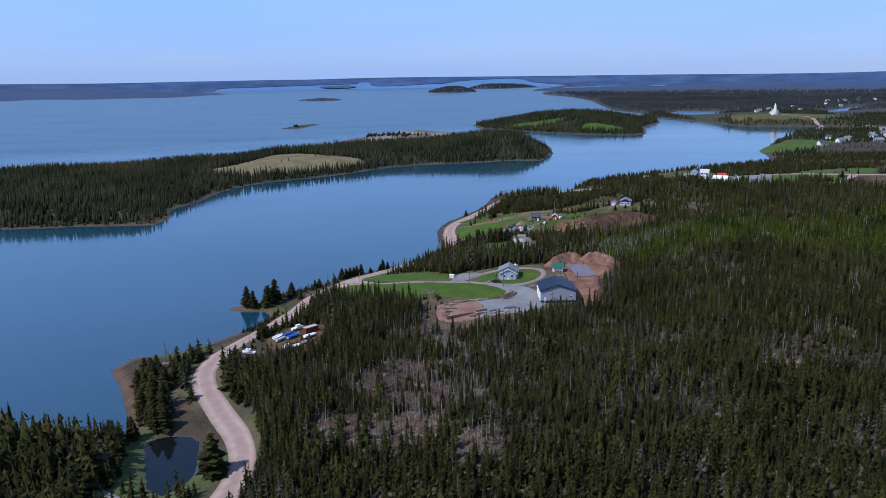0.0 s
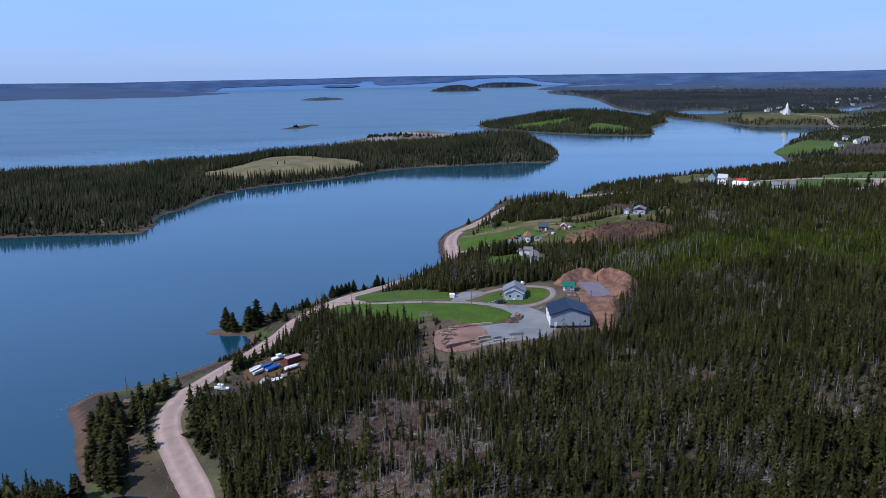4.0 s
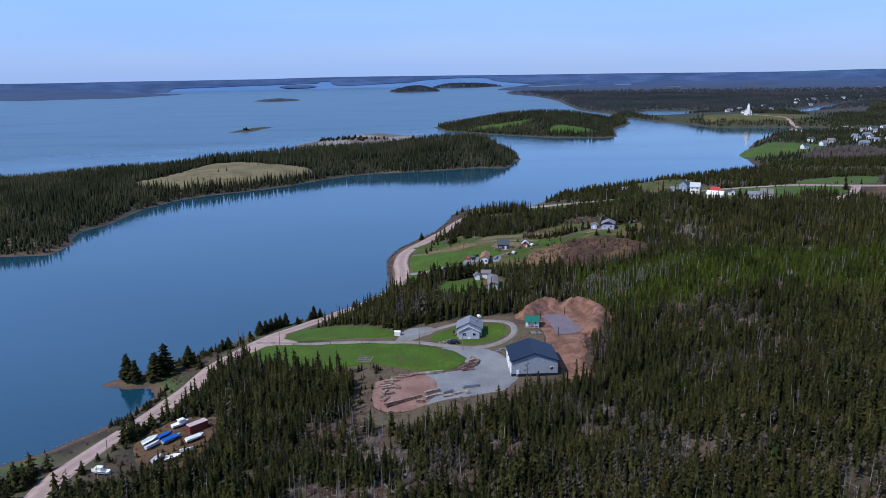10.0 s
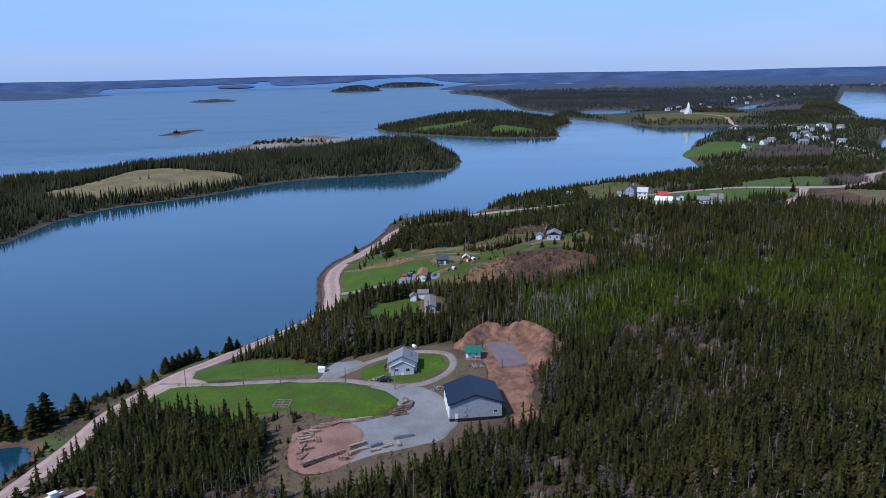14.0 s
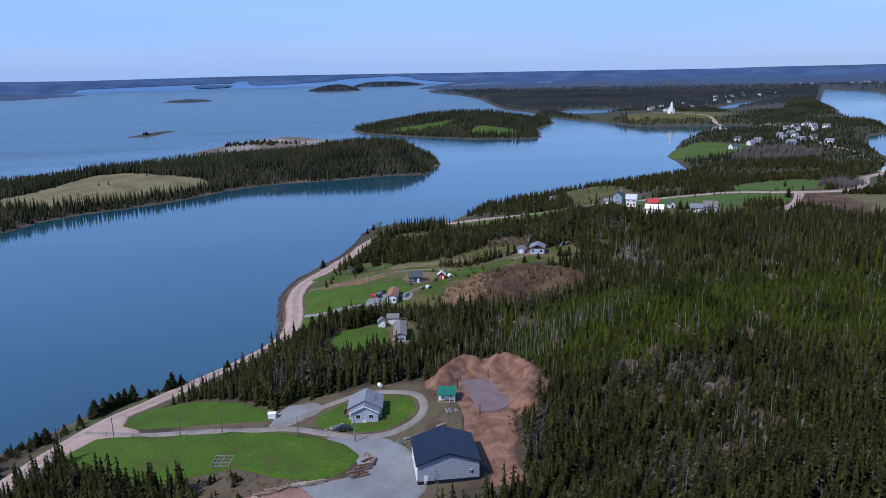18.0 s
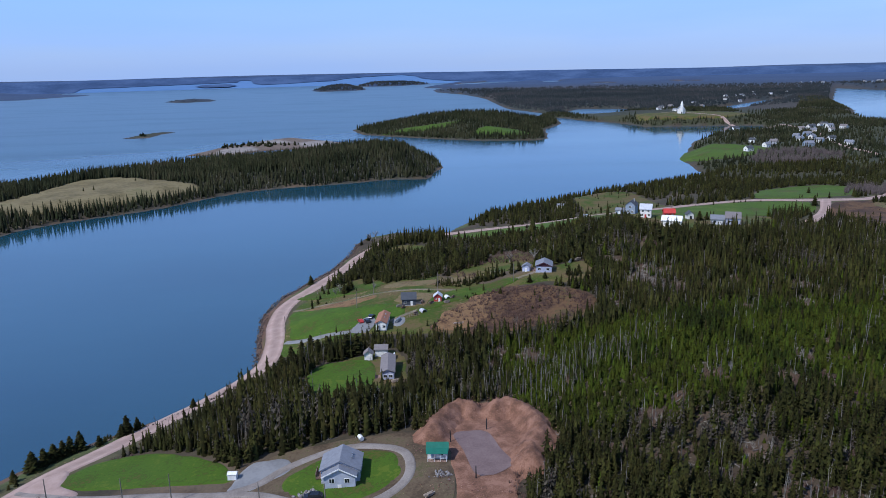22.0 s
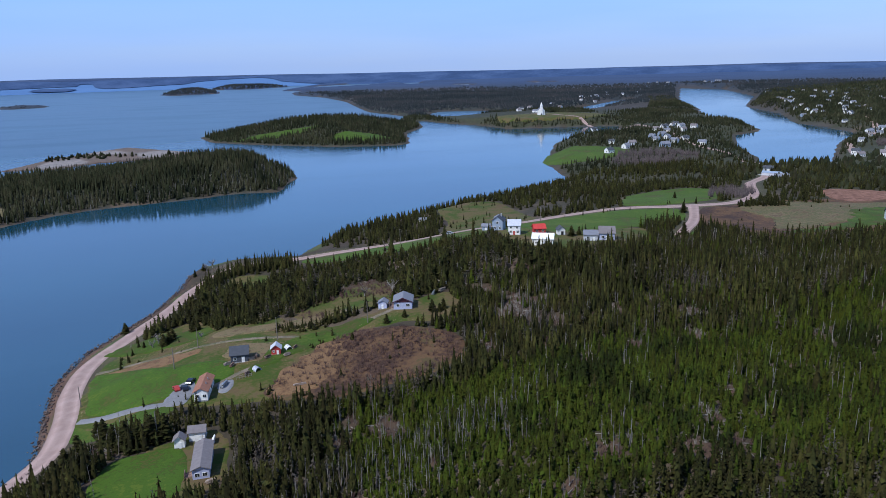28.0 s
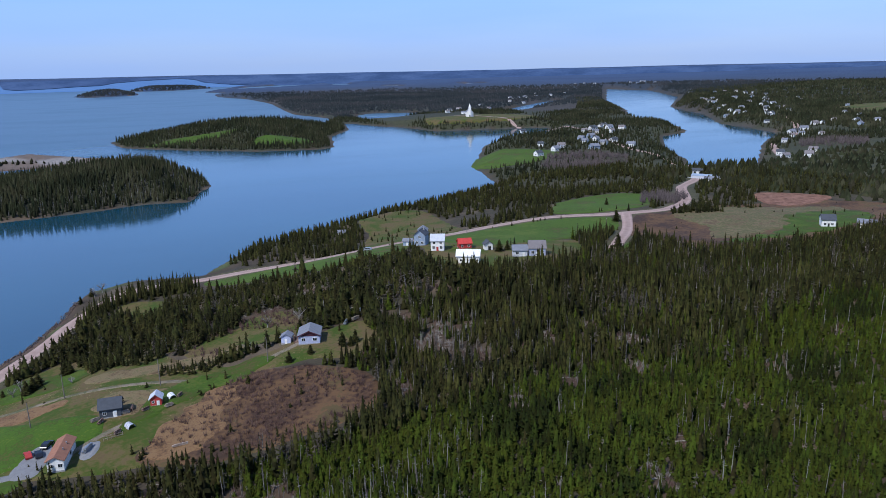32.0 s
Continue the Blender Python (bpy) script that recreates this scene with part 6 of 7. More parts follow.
def car(x, y, turn, mat, label):
    t = thing("car", x, y, turn, label, "car", "parked cars")
    t.location.z += 0.15
    prof = [(-2.2, 0.35), (2.2, 0.35), (2.25, 0.75), (1.2, 0.95), (0.6, 1.42), (-1.3, 1.45), (-2.1, 0.98), (-2.25, 0.8)]
    body = part("body", prism([(a, z) for a, z in prof], -0.86, 0.86, "x"), mat, t)
    for s in (-1, 1):
        g = part("side_window", prism([(-1.7, 0.98), (1.0, 0.98), (0.52, 1.36), (-1.25, 1.38)], s * 0.85, s * 0.88, "x"), GLASS, t)
    g = part("windscreen", blocks((-0.02, 0.02, -0.7, 0.7, -0.28, 0.28)), GLASS, t)
    g.location, g.rotation_euler = (0.0, 0.93, 1.2), (0, radians(-52), radians(90))
    for sx in (-0.82, 0.82):
        for sy in (-1.35, 1.4):
            bm = bmesh.new()
            bmesh.ops.create_cone(bm, cap_ends=True, segments=12, radius1=0.33, radius2=0.33, depth=0.22, matrix=Matrix.Translation((sx, sy, 0.33)) @ Matrix.Rotation(radians(90), 4, "Y"))
            wheel = part("wheel", bm, DARK, t)
            bm = bmesh.new()
            bmesh.ops.create_cone(bm, cap_ends=True, segments=10, radius1=0.18, radius2=0.18, depth=0.24, matrix=Matrix.Translation((sx, sy, 0.33)) @ Matrix.Rotation(radians(90), 4, "Y"))
            part("rim", bm, STEEL, wheel)
    for u in (-0.6, 0.6):
        part("headlight", blocks((u - 0.15, u + 0.15, 2.16, 2.26, 0.6, 0.72)), TRIM, t)
    return t


BLACK_PAINT = paint("black_car_paint", (0.015, 0.015, 0.018), 0.25, 0.6)
SILVER_PAINT = paint("silver_car_paint", (0.3, 0.31, 0.33), 0.3, 0.6)
car(35.9, 277.4, 82, BLACK_PAINT, "black car parked before the house").scale = (0.82, 0.82, 0.82)
car(51.9, 376.6, 12, RED_PAINT, "small red car parked beside the bungalow").scale = (0.75, 0.75, 0.75)
car(54.0, 375.4, 8, BLACK_PAINT, "small dark car parked beside the bungalow").scale = (0.78, 0.78, 0.78)
car(55.6, 378.6, -24, BLACK_PAINT, "dark car parked behind the red one").scale = (0.8, 0.8, 0.8)
car(167.3, 484.5, 60, SILVER_PAINT, "pale pickup parked beside the gravel road").scale = (0.85, 0.85, 0.85)


def stack(x, y, turn, length, boards, mat, label, high=2, name="lumber_stack"):
    t = thing(name, x, y, turn, label, "lumber", "lumber on the yard")
    r = random.Random(int(x * 10 + y))
    t.location.z += 0.2
    for u in (-0.35, 0.35):
        part("bearer", blocks((u * length - 0.06, u * length + 0.06, -boards * 0.12, boards * 0.12, 0, 0.1)), WOOD, t)
    for layer in range(high + 2):
        for k in range(max(1, boards - layer // 2)):
            o = (k - (boards - 1) / 2) * 0.24
            s = r.uniform(-0.3, 0.3)
            b = part("board", blocks((-length / 2 + s, length / 2 + s, o - 0.1, o + 0.1, 0.1 + 0.17 * layer, 0.25 + 0.17 * layer)), mat, t)
            b.rotation_euler.z = r.uniform(-0.03, 0.03)
    return t


stack(19.7, 241.8, 23, 9.6, 5, WOOD, "long low stack of brown timbers", 3)
stack(27.3, 245.2, 22, 3.8, 5, PALE_WOOD, "stack of pale boards", 3)
stack(31.3, 244.2, 24, 2.4, 4, STEEL, "bundle of grey metal sheets")
stack(37.6, 246.6, 8, 4.2, 3, STEEL, "row of grey pipes and boards")
stack(26.2, 242.2, 30, 2.2, 4, PALE_WOOD, "small heap of pale offcuts")
stack(24.0, 240.4, -20, 1.8, 4, WOOD, "small heap of brown offcuts")
for x, y, a, n in ((15.8, 253.0, 5, 3.4), (17.0, 254.6, 8, 3.8), (18.6, 256.3, 4, 3.2), (20.9, 257.2, 3, 3.6), (15.0, 248.0, 70, 3.0), (16.6, 247.2, 12, 2.0), (16.2, 250.5, 6, 3.2)):
    stack(x, y, a, n, 4, WOOD, "stack of reddish brown timber", 1)
for x, y, a, n in ((37.4, 258.6, 6, 3.4), (38.6, 259.8, 10, 3.6), (39.6, 260.9, 4, 3.0), (38.0, 257.6, 8, 3.2)):
    stack(x, y, a, n, 3, WOOD, "stack of logs and boards at the lawn's edge", 3)
stack(29.4, 257.3, 6, 3.6, 3, PALE_WOOD, "pale boards lying at the lawn's edge")
stack(25.2, 257.6, 3, 1.8, 3, PALE_WOOD, "pale boards lying at the lawn's edge", 1)
stack(58.2, 265.4, 5, 2.6, 5, PALE_WOOD, "white panels stacked behind the garage", 3)
stack(57.4, 271.4, 30, 1.8, 4, PALE_WOOD, "pale sheets lying on the ground", 1)
stack(81.3, 363.4, 4, 3.0, 2, PALE_WOOD, "pale log lying on brown heath", 1)


def rocks(name, centres, count, spread, size, label, mat=None, above=0.0):
    """Heaps of rough stones in one mesh."""
    r = random.Random(len(name) + count)
    vs, ts = [], []
    for cx, cy in centres:
        for _ in range(count):
            s = size * r.uniform(0.5, 1.3)
            px, py = cx + r.gauss(0, spread), cy + r.gauss(0, spread)
            pz = float(ground(px, py)) + above + 0.2 * s + max(0, 0.5 * size * (1 - math.hypot(px - cx, py - cy) / (spread * 1.5)))
            n = len(vs)
            for dx, dy, dz in ((1, 0, 0), (0, 1, 0), (-1, 0, 0), (0, -1, 0), (0, 0, 0.8), (0, 0, -0.7)):
                vs.append((px + s * (dx + r.uniform(-0.3, 0.3)), py + s * (dy + r.uniform(-0.3, 0.3)), pz + s * (dz + r.uniform(-0.2, 0.2))))
            ts += [(n + a, n + b, n + c) for a, b, c in ((0, 1, 4), (1, 2, 4), (2, 3, 4), (3, 0, 4), (1, 0, 5), (2, 1, 5), (3, 2, 5), (0, 3, 5))]
    tagged(new(name, quick_mesh(name, np.array(vs), np.array(ts), mat or ROCK_M)), label, "stones", kind="stuff")


rocks("stone_heap", [(34.2, 279.4), (35.6, 280.0), (33.2, 278.8), (48.4, 268.6), (49.8, 269.3), (60.5, 266.0), (61.6, 266.4), (60.2, 277.6), (61.9, 277.4)], 22, 0.8, 0.32, "heaps of grey field stones")
edge = smooth_line([(-20, 326), (-4, 335), (14.5, 356), (18, 372), (17.4, 398), (18.3, 419), (23, 438), (33, 456), (46, 480), (55, 506), (60, 524)], 1.0)
rocks("shore_stones", [tuple(p + np.array([0.8, 0])) for p in edge], 4, 0.8, 0.38, "dark riprap stones along the road's shore side", material("dark_shore_rock", [(0.05, 0.036, 0.03), (0.085, 0.062, 0.052), (0.14, 0.11, 0.10)], 1.0, 0.95, per_island=0.4))
rocks("beach_stones", [tuple(p) for p in smooth_line([(-86, 205), (-92, 222), (-86, 232), (-66, 243), (-56, 256)], 1.5)], 2, 0.8, 0.22, "stones on the reddish beach")


def spoil_heap():
    """A crescent of tipped red earth behind the pond."""
    xs, ys = np.arange(56, 92, 0.45), np.arange(270, 313, 0.45)
    x, y = np.meshgrid(xs, ys)
    left_lobe = np.array([(61.5, 293), (65.5, 300.5), (70, 304.5), (72, 303)], float)
    right_lobe = np.array([(77.5, 301.5), (80.5, 303), (84, 297), (84, 288), (80, 281), (79, 276)], float)
    d = np.minimum(line_distance(smooth_line(left_lobe, 2), x, y), line_distance(smooth_line(right_lobe, 2), x, y))
    hgt = 3.4 * ease(1 - d / 5.2) * (1 + 0.10 * ripple(x, y, 3.6, 4)) + 0.10 * ripple(x, y, 0.9, 2) * (d < 5)
    gz = ground(x, y)
    z = gz - 0.25 + np.maximum(0, hgt + 0.16 * ripple(x, y * 0.4, 0.45, 3) * (d < 4.5) + 0.13 * np.random.default_rng(3).normal(size=x.shape) * (d < 4.5))
    nx = len(xs)
    idx = np.arange(x.size).reshape(x.shape)
    m = (d < 5.6)
    quads = [(idx[j, i], idx[j, i + 1], idx[j + 1, i + 1], idx[j + 1, i]) for j in range(len(ys) - 1) for i in range(nx - 1) if m[j, i] or m[j + 1, i + 1]]
    used = sorted({k for q in quads for k in q})
    new_id = {k: n for n, k in enumerate(used)}
    flat = np.stack([x, y, z], -1).reshape(-1, 3)
    me = mesh_of("earth_mound", flat[used], [tuple(new_id[k] for k in q) for q in quads], RED_EARTH, True)
    tagged(new("earth_mound", me), "tall crescent heap of tipped red earth", "earth heap")


spoil_heap()
CLODS = material("clods_of_earth", [(0.18, 0.09, 0.062), (0.24, 0.125, 0.09), (0.31, 0.18, 0.135)], 2.0, 0.95, per_island=0.4)
heap_line = smooth_line([(61.5, 291), (65.5, 299.5), (73, 303.5), (80, 302), (84, 295), (84.5, 287), (81, 280)], 0.9)
rocks("earth_clods", [tuple(p) for p in heap_line], 7, 2.6, 0.12, "clods of red earth and sod on the heap", CLODS, 1.9)
rocks("earth_clods", [(59, 287), (63, 293), (64.5, 271), (67, 266), (70, 260), (77, 274), (79, 279), (66, 262), (72, 269), (60, 275), (75, 267)], 26, 2.0, 0.15, "loose clods and stones on the dug earth", CLODS, 0.1)
MUD = material("muddy_water", [(0.16, 0.105, 0.090), (0.185, 0.125, 0.108), (0.21, 0.145, 0.125)], 4.0, 0.12, 0.0, spec=0.25)
pond = smooth_line(POND, 1.0, closed=True)
pz = float(ground(70.5, 282)) + 0.22
tagged(new("pond", mesh_of("pond", [(*p, pz) for p in pond], [tuple(range(len(pond)))], MUD)), "still brown muddy pond in the dug earth", "pond", kind="structure")

# ---- boats and a container in the wood by the road ----
patch("boat_yard", [(-44, 236), (-38, 244), (-27, 243), (-25, 234), (-29, 221), (-37, 219), (-42, 226)], BROWN_FIELD, "trampled brown clearing full of old boats", 0.12, category="clearing")


def boat(x, y, turn, length, width, hull, label, cabin=False, cover=None, tilt=0.0):
    t = thing("boat", x, y, turn, label, "boat", "old boats in the clearing")
    t.location.z += 0.25
    t.rotation_euler, t.scale = (0, radians(tilt), radians(turn)), (0.82, 0.82, 0.82)
    bm, secs = bmesh.new(), []
    for f, wf, zf in ((0, 0.85, 0.0), (0.25, 1.0, 0.0), (0.55, 0.95, 0.02), (0.8, 0.6, 0.1), (1.0, 0.04, 0.25)):
        yy, hw, top = (f - 0.5) * length, wf * width / 2, 0.95 + 0.25 * f * f
        secs.append([bm.verts.new(p) for p in ((-hw, yy, top), (-hw * 0.8, yy, 0.35 + zf), (0, yy, zf), (hw * 0.8, yy, 0.35 + zf), (hw, yy, top), (hw * 0.85, yy, top), (0, yy, top - 0.3), (-hw * 0.85, yy, top))])
    for a, b in zip(secs[:-1], secs[1:]):
        for i in range(8):
            bm.faces.new((a[i], a[(i + 1) % 8], b[(i + 1) % 8], b[i]))
    bm.faces.new(secs[0]), bm.faces.new(list(reversed(secs[-1])))
    part("hull", bm, hull, t)
    part("keel", blocks((-0.06, 0.06, -length * 0.45, length * 0.3, -0.25, 0.05)), DARK, t)
    for s in (-1, 1):
        part("rub_rail", blocks((s * width * 0.48 - 0.03, s * width * 0.48 + 0.03, -length * 0.45, length * 0.05, 0.9, 0.99)), DARK, t)
    if cabin:
        c = part("cabin", blocks((-width * 0.32, width * 0.32, -length * 0.12, length * 0.2, 0.7, 1.9), bevel=0.06), TRIM, t)
        part("windscreen", blocks((-width * 0.28, width * 0.28, length * 0.2, length * 0.2 + 0.03, 1.3, 1.75)), GLASS, c)
        part("cabin_roof", blocks((-width * 0.36, width * 0.36, -length * 0.16, length * 0.23, 1.9, 1.98)), TRIM, c)
    if cover:
        part("cover", prism([(-width / 2 - 0.05, 0.75), (width / 2 + 0.05, 0.75), (width / 2, 1.05), (0, 1.5), (-width / 2, 1.05)], -length * 0.46, length * 0.3), cover, t, "draped tarpaulin cover")
    for s in (-0.3, 0.25):
        part("cradle", blocks((-width * 0.4, width * 0.4, s * length - 0.08, s * length + 0.08, -0.3, 0.08)), WOOD, t)
    return t


boat(-47.2, 219.8, 75, 5.2, 1.9, TRIM, "white open motor boat by the road", cabin=True)
boat(-35.2, 240.6, -50, 5.4, 2.1, TRIM, "white cabin boat in the clearing", cabin=True)
boat(-35.4, 233.0, -42, 6.0, 2.1, BLUE_GREY, "boat under a bright blue tarpaulin", cover=BLUE_TARP)
boat(-37.4, 235.2, -46, 4.2, 1.7, BLUE_TARP, "small blue boat in the clearing")
boat(-40.6, 233.4, -35, 5.2, 1.8, TRIM, "white boat hull lying on one side", tilt=18)
boat(-39.0, 230.6, -38, 4.8, 1.7, PALE_GREY, "grey white boat hull in the clearing", tilt=-12)
boat(-29.8, 232.4, -50, 5.6, 2.0, TRIM, "long white boat in the clearing", cover=TRIM)
boat(-32.8, 224.0, -65, 4.4, 1.7, TRIM, "old white boat among brush", tilt=14)
boat(-36.2, 223.8, -20, 4.0, 1.6, PALE_GREY, "old pale boat among brush")
boat(-30.4, 226.6, -75, 3.6, 1.5, TRIM, "small white dinghy among brush", tilt=-16)
box = thing("shipping_container", -30.4, 237.6, 42, "red shipping container with a faded pale roof", "container")
part("body", blocks((-3.0, 3.0, -1.2, 1.2, 0.1, 2.5)), paint("rust_red_steel", (0.22, 0.05, 0.04), 0.7), box)
part("roof", blocks((-3.03, 3.03, -1.23, 1.23, 2.5, 2.6)), paint("faded_pink_roof", (0.52, 0.40, 0.37), 0.8), box)
for k in range(14):
    part("rib", blocks((-2.85 + 0.43 * k, -2.7 + 0.43 * k, -1.25, -1.2, 0.2, 2.45)), paint("red_rib", (0.20, 0.045, 0.035), 0.7) if k == 0 else bpy.data.materials["red_rib"], box)
for s in (-0.6, 0.6):
    part("door", blocks((-3.06, -3.0, s - 0.57, s + 0.57, 0.2, 2.4)), bpy.data.materials["red_rib"], box)
box.scale = (0.8, 0.8, 0.8)
mast = thing("old_crane", -72.4, 219.0, 10, "thin dark wooden derrick on the point", "derrick")
part("mast", blocks((-0.1, 0.1, -0.1, 0.1, -0.3, 7.5)), POLE_WOOD, mast)
b = part("strut", blocks((-0.07, 0.07, -0.07, 0.07, 0, 5.4)), POLE_WOOD, mast)
b.location, b.rotation_euler = (1.8, 0.6, -0.1), (0, radians(-20), 0)
part("platform", blocks((-1.2, 1.6, -1.0, 1.0, -0.2, 0.5), bevel=0.05), WOOD, mast)

# ---- the mobile home, the bungalow and their sheds ----
trailer = house(56.3, 333.6, -7, 3.3, 11.4, 2.5, 3.15, "y", LILAC, BROWN_ROOF, "long pale mobile home with a brown-grey roof", "mobile_home", "mobile home",
                windows=(("y", -0.7, 1.0, 1.0, 0.8), ("y", 0.75, 1.0, 1.0, 0.8), ("x", -2.5, 1.0, 1.2, 0.8), ("x", 1.5, 1.0, 1.2, 0.8), ("X", -2.0, 1.0, 1.2, 0.8), ("X", 3.0, 1.0, 1.2, 0.8)), doors=(("x", -0.5, 0.9, 2.0, TRIM),))
part("deck", blocks((-3.4, -1.75, -4.6, -2.2, -0.3, 0.3), (-3.4, -3.32, -4.6, -2.2, 0.3, 1.2)), WOOD, trailer, "timber deck with a rail")
house(52.0, 345.9, -8, 2.2, 2.2, 2.0, 2.9, "y", WHITE, BROWN_ROOF, "small white shed with a brown roof", "shed", "shed", doors=(("y", 0.2, 0.8, 1.7, TRIM),))
house(55.9, 348.2, -10, 3.4, 3.2, 2.3, 3.1, "x", WHITE, BROWN_ROOF, "white garage behind the mobile home", "garage", "garage", doors=(("y", 0.3, 2.0, 1.9, TRIM),))
stack(57.3, 325.4, 10, 1.8, 4, PALE_WOOD, "white panels by the mobile home")
stack(58.9, 344.6, 80, 2.6, 3, TRIM, "white clutter beside the garage", 4, "clutter_stack")
bung = house(58.6, 370.9, -13, 3.2, 9.6, 2.5, 3.3, "y", WHITE, ORANGE_ROOF, "white bungalow with a terracotta shingle roof", "bungalow", "house",
             windows=(("y", -0.9, 1.0, 0.9, 0.8), ("y", 0.9, 1.0, 0.9, 0.8), ("x", -2.2, 1.0, 1.2, 0.9), ("x", 2.4, 1.0, 1.2, 0.9), ("X", 0.5, 1.0, 1.2, 0.9)), doors=(("x", 0.2, 0.9, 2.0, TRIM),))
for v in (-1.5, 1.2):
    part("roof_vent", blocks((0.7, 0.95, v, v + 0.25, 3.0, 3.5)), STEEL, bung)
TRACK = material("grassy_track", [(0.085, 0.09, 0.04), (0.17, 0.14, 0.09), (0.24, 0.19, 0.14)], 3.0, 0.95, 0.4, 0.3)
ribbon("driveway", smooth_line([(27.5, 383.6), (36.5, 378), (43.4, 373), (49, 369.8), (52.6, 371.6)]), 2.2, GREY_GRAVEL, "pale driveway to the bungalow", 0.22, category="driveway")
patch("gravel_yard", [(48.5, 368.5), (50, 375), (53, 380), (57, 379.5), (56.6, 374.2), (55.2, 369.2), (53.3, 367)], GREY_GRAVEL, "grey gravel parking beside the bungalow", 0.26, category="yard")
patch("gravel_yard", [(61.2, 369.5), (62.5, 374.5), (65.8, 375), (66, 371), (63.5, 368.5)], GREY_GRAVEL, "grey gravel patch behind the bungalow", 0.24, category="yard")
stack(63.4, 372.0, 60, 2.6, 4, STEEL, "grey clutter behind the bungalow", 4, "clutter_stack")
ribbon("track", smooth_line([(29.5, 415.5), (38, 413), (48, 409), (60, 405.5), (72, 402), (84, 397.5), (92, 393.8), (103, 392.6), (112, 394.5), (118, 398)]), 1.7, TRACK, "faint grassy farm track across the meadow", 0.16, category="track")
ribbon("track", smooth_line([(60, 372.5), (66, 376.5), (72, 379.5), (78, 384)]), 1.5, TRACK, "faint track between the sheds", 0.18, category="track")
workshop = house(68.9, 386.3, -8, 4.6, 4.4, 2.4, 4.0, "x", paint("dark_grey_boards", (0.075, 0.082, 0.095), 0.8), DARK_ROOF, "dark grey workshop with a steep dark roof", "workshop", "workshop", windows=(("y", -1.2, 0.9, 0.8, 0.8),), doors=(("y", 1.0, 1.0, 2.0, TRIM),))
house(78.8, 386.2, -12, 2.5, 2.4, 2.0, 3.0, "y", RED_PAINT, PALE_GREY, "small red shed with a pale roof", "shed", "shed", windows=(("y", -0.6, 0.9, 0.5, 0.6),), doors=(("y", 0.5, 0.8, 1.7, TRIM),))


def dome(x, y, turn, width, length, mat, label):
    t = thing("dome_shelter", x, y, turn, label, "shelter")
    arc = [(width / 2 * math.cos(a), width / 2 * 1.15 * math.sin(a)) for a in np.linspace(0, math.pi, 11)]
    inner = [(u * 0.94, v * 0.94) for u, v in reversed(arc)]
    part("cover", prism([(-u, v) for u, v in arc] + [(-u, v) for u, v in inner], -length / 2, length / 2), mat, t)
    for k in range(4):
        y0 = -length / 2 + k * length / 3.3
        part("hoop", prism([(-u * 1.02, v * 1.02) for u, v in arc] + [(-u * 0.99, v * 0.99) for u, v in reversed(arc)], y0, y0 + 0.08), STEEL, t)


dome(82.4, 388.0, 10, 1.9, 2.4, TRIM, "small white hooped shelter")
dome(72.3, 377.2, 25, 1.8, 2.0, PALE_GREY, "grey hooped shelter in the yard")
fence = thing("fence", 68.6, 374.2, 8, "low grey wooden garden fence", "fence")
for k in range(6):
    part("post", blocks((-2 + 0.8 * k, -1.92 + 0.8 * k, -0.04, 0.04, -0.2, 1.1)), PALE_WOOD, fence)
for z in (0.4, 0.9):
    part("rail", blocks((-2, 2.1, -0.07, -0.04, z, z + 0.1)), PALE_WOOD, fence)
for x, y, a in ((65.3, 384.0, 20), (66.4, 382.6, 60), (71.6, 384.4, 10), (73.2, 386.0, 80), (76.0, 383.6, 30), (81.2, 383.2, 15), (84.2, 387.8, 50), (69.6, 375.6, 40)):
    stack(x, y, a, 1.6, 3, WOOD if a > 25 else PALE_WOOD, "small heap of yard clutter beside the sheds", 3, "clutter_stack")
MAROON = paint("maroon_boards", (0.075, 0.024, 0.034))
lilac_house = house(119.6, 397.4, -20, 5.6, 6.6, 2.5, 3.7, "y", LILAC, GREY_ROOF, "low lilac house with a grey shingle roof and maroon gable trim", "house", "house",
                    windows=(("y", -1.5, 1.0, 1.0, 0.9), ("y", 1.5, 1.0, 1.2, 0.9), ("x", 0.5, 1.0, 1.2, 0.9)), doors=(("x", -1.6, 0.9, 2.0, TRIM),))
part("gable_trim", prism([(-3.2, 2.2), (0, 3.6), (3.2, 2.2), (3.2, 2.44), (0, 3.9), (-3.2, 2.44)], -3.72, -3.66), MAROON, lilac_house, "maroon boards under the gable")
part("gable_panel", prism([(-2.5, 2.3), (2.5, 2.3), (0, 3.5)], -3.36, -3.31), MAROON, lilac_house, "maroon gable panel")
part("porch", blocks((-4.3, -2.85, -1.6, 1.6, -0.1, 0.4), (-4.3, -4.2, -1.6, 1.6, 0.4, 1.3)), WOOD, lilac_house, "timber porch with a rail")
house(113.9, 400.2, -26, 2.6, 2.6, 2.0, 2.8, "y", LILAC, GREY_ROOF, "small lilac shed beside the house", "shed", "shed", doors=(("y", 0.0, 0.8, 1.7, TRIM),))
stack(128.9, 411.0, 10, 1.4, 4, TRIM, "white box behind the lilac house", 5, "clutter_stack")
for x, y, a in ((133.4, 411.6, 10), (136.0, 412.4, 40), (138.6, 411.4, 70), (135.2, 405.6, 25), (132.0, 404.6, 60)):
    stack(x, y, a, 2.4, 4, PALE_WOOD if a < 50 else STEEL, "heap of pale scrap at the wood's edge", 4, "scrap_heap")

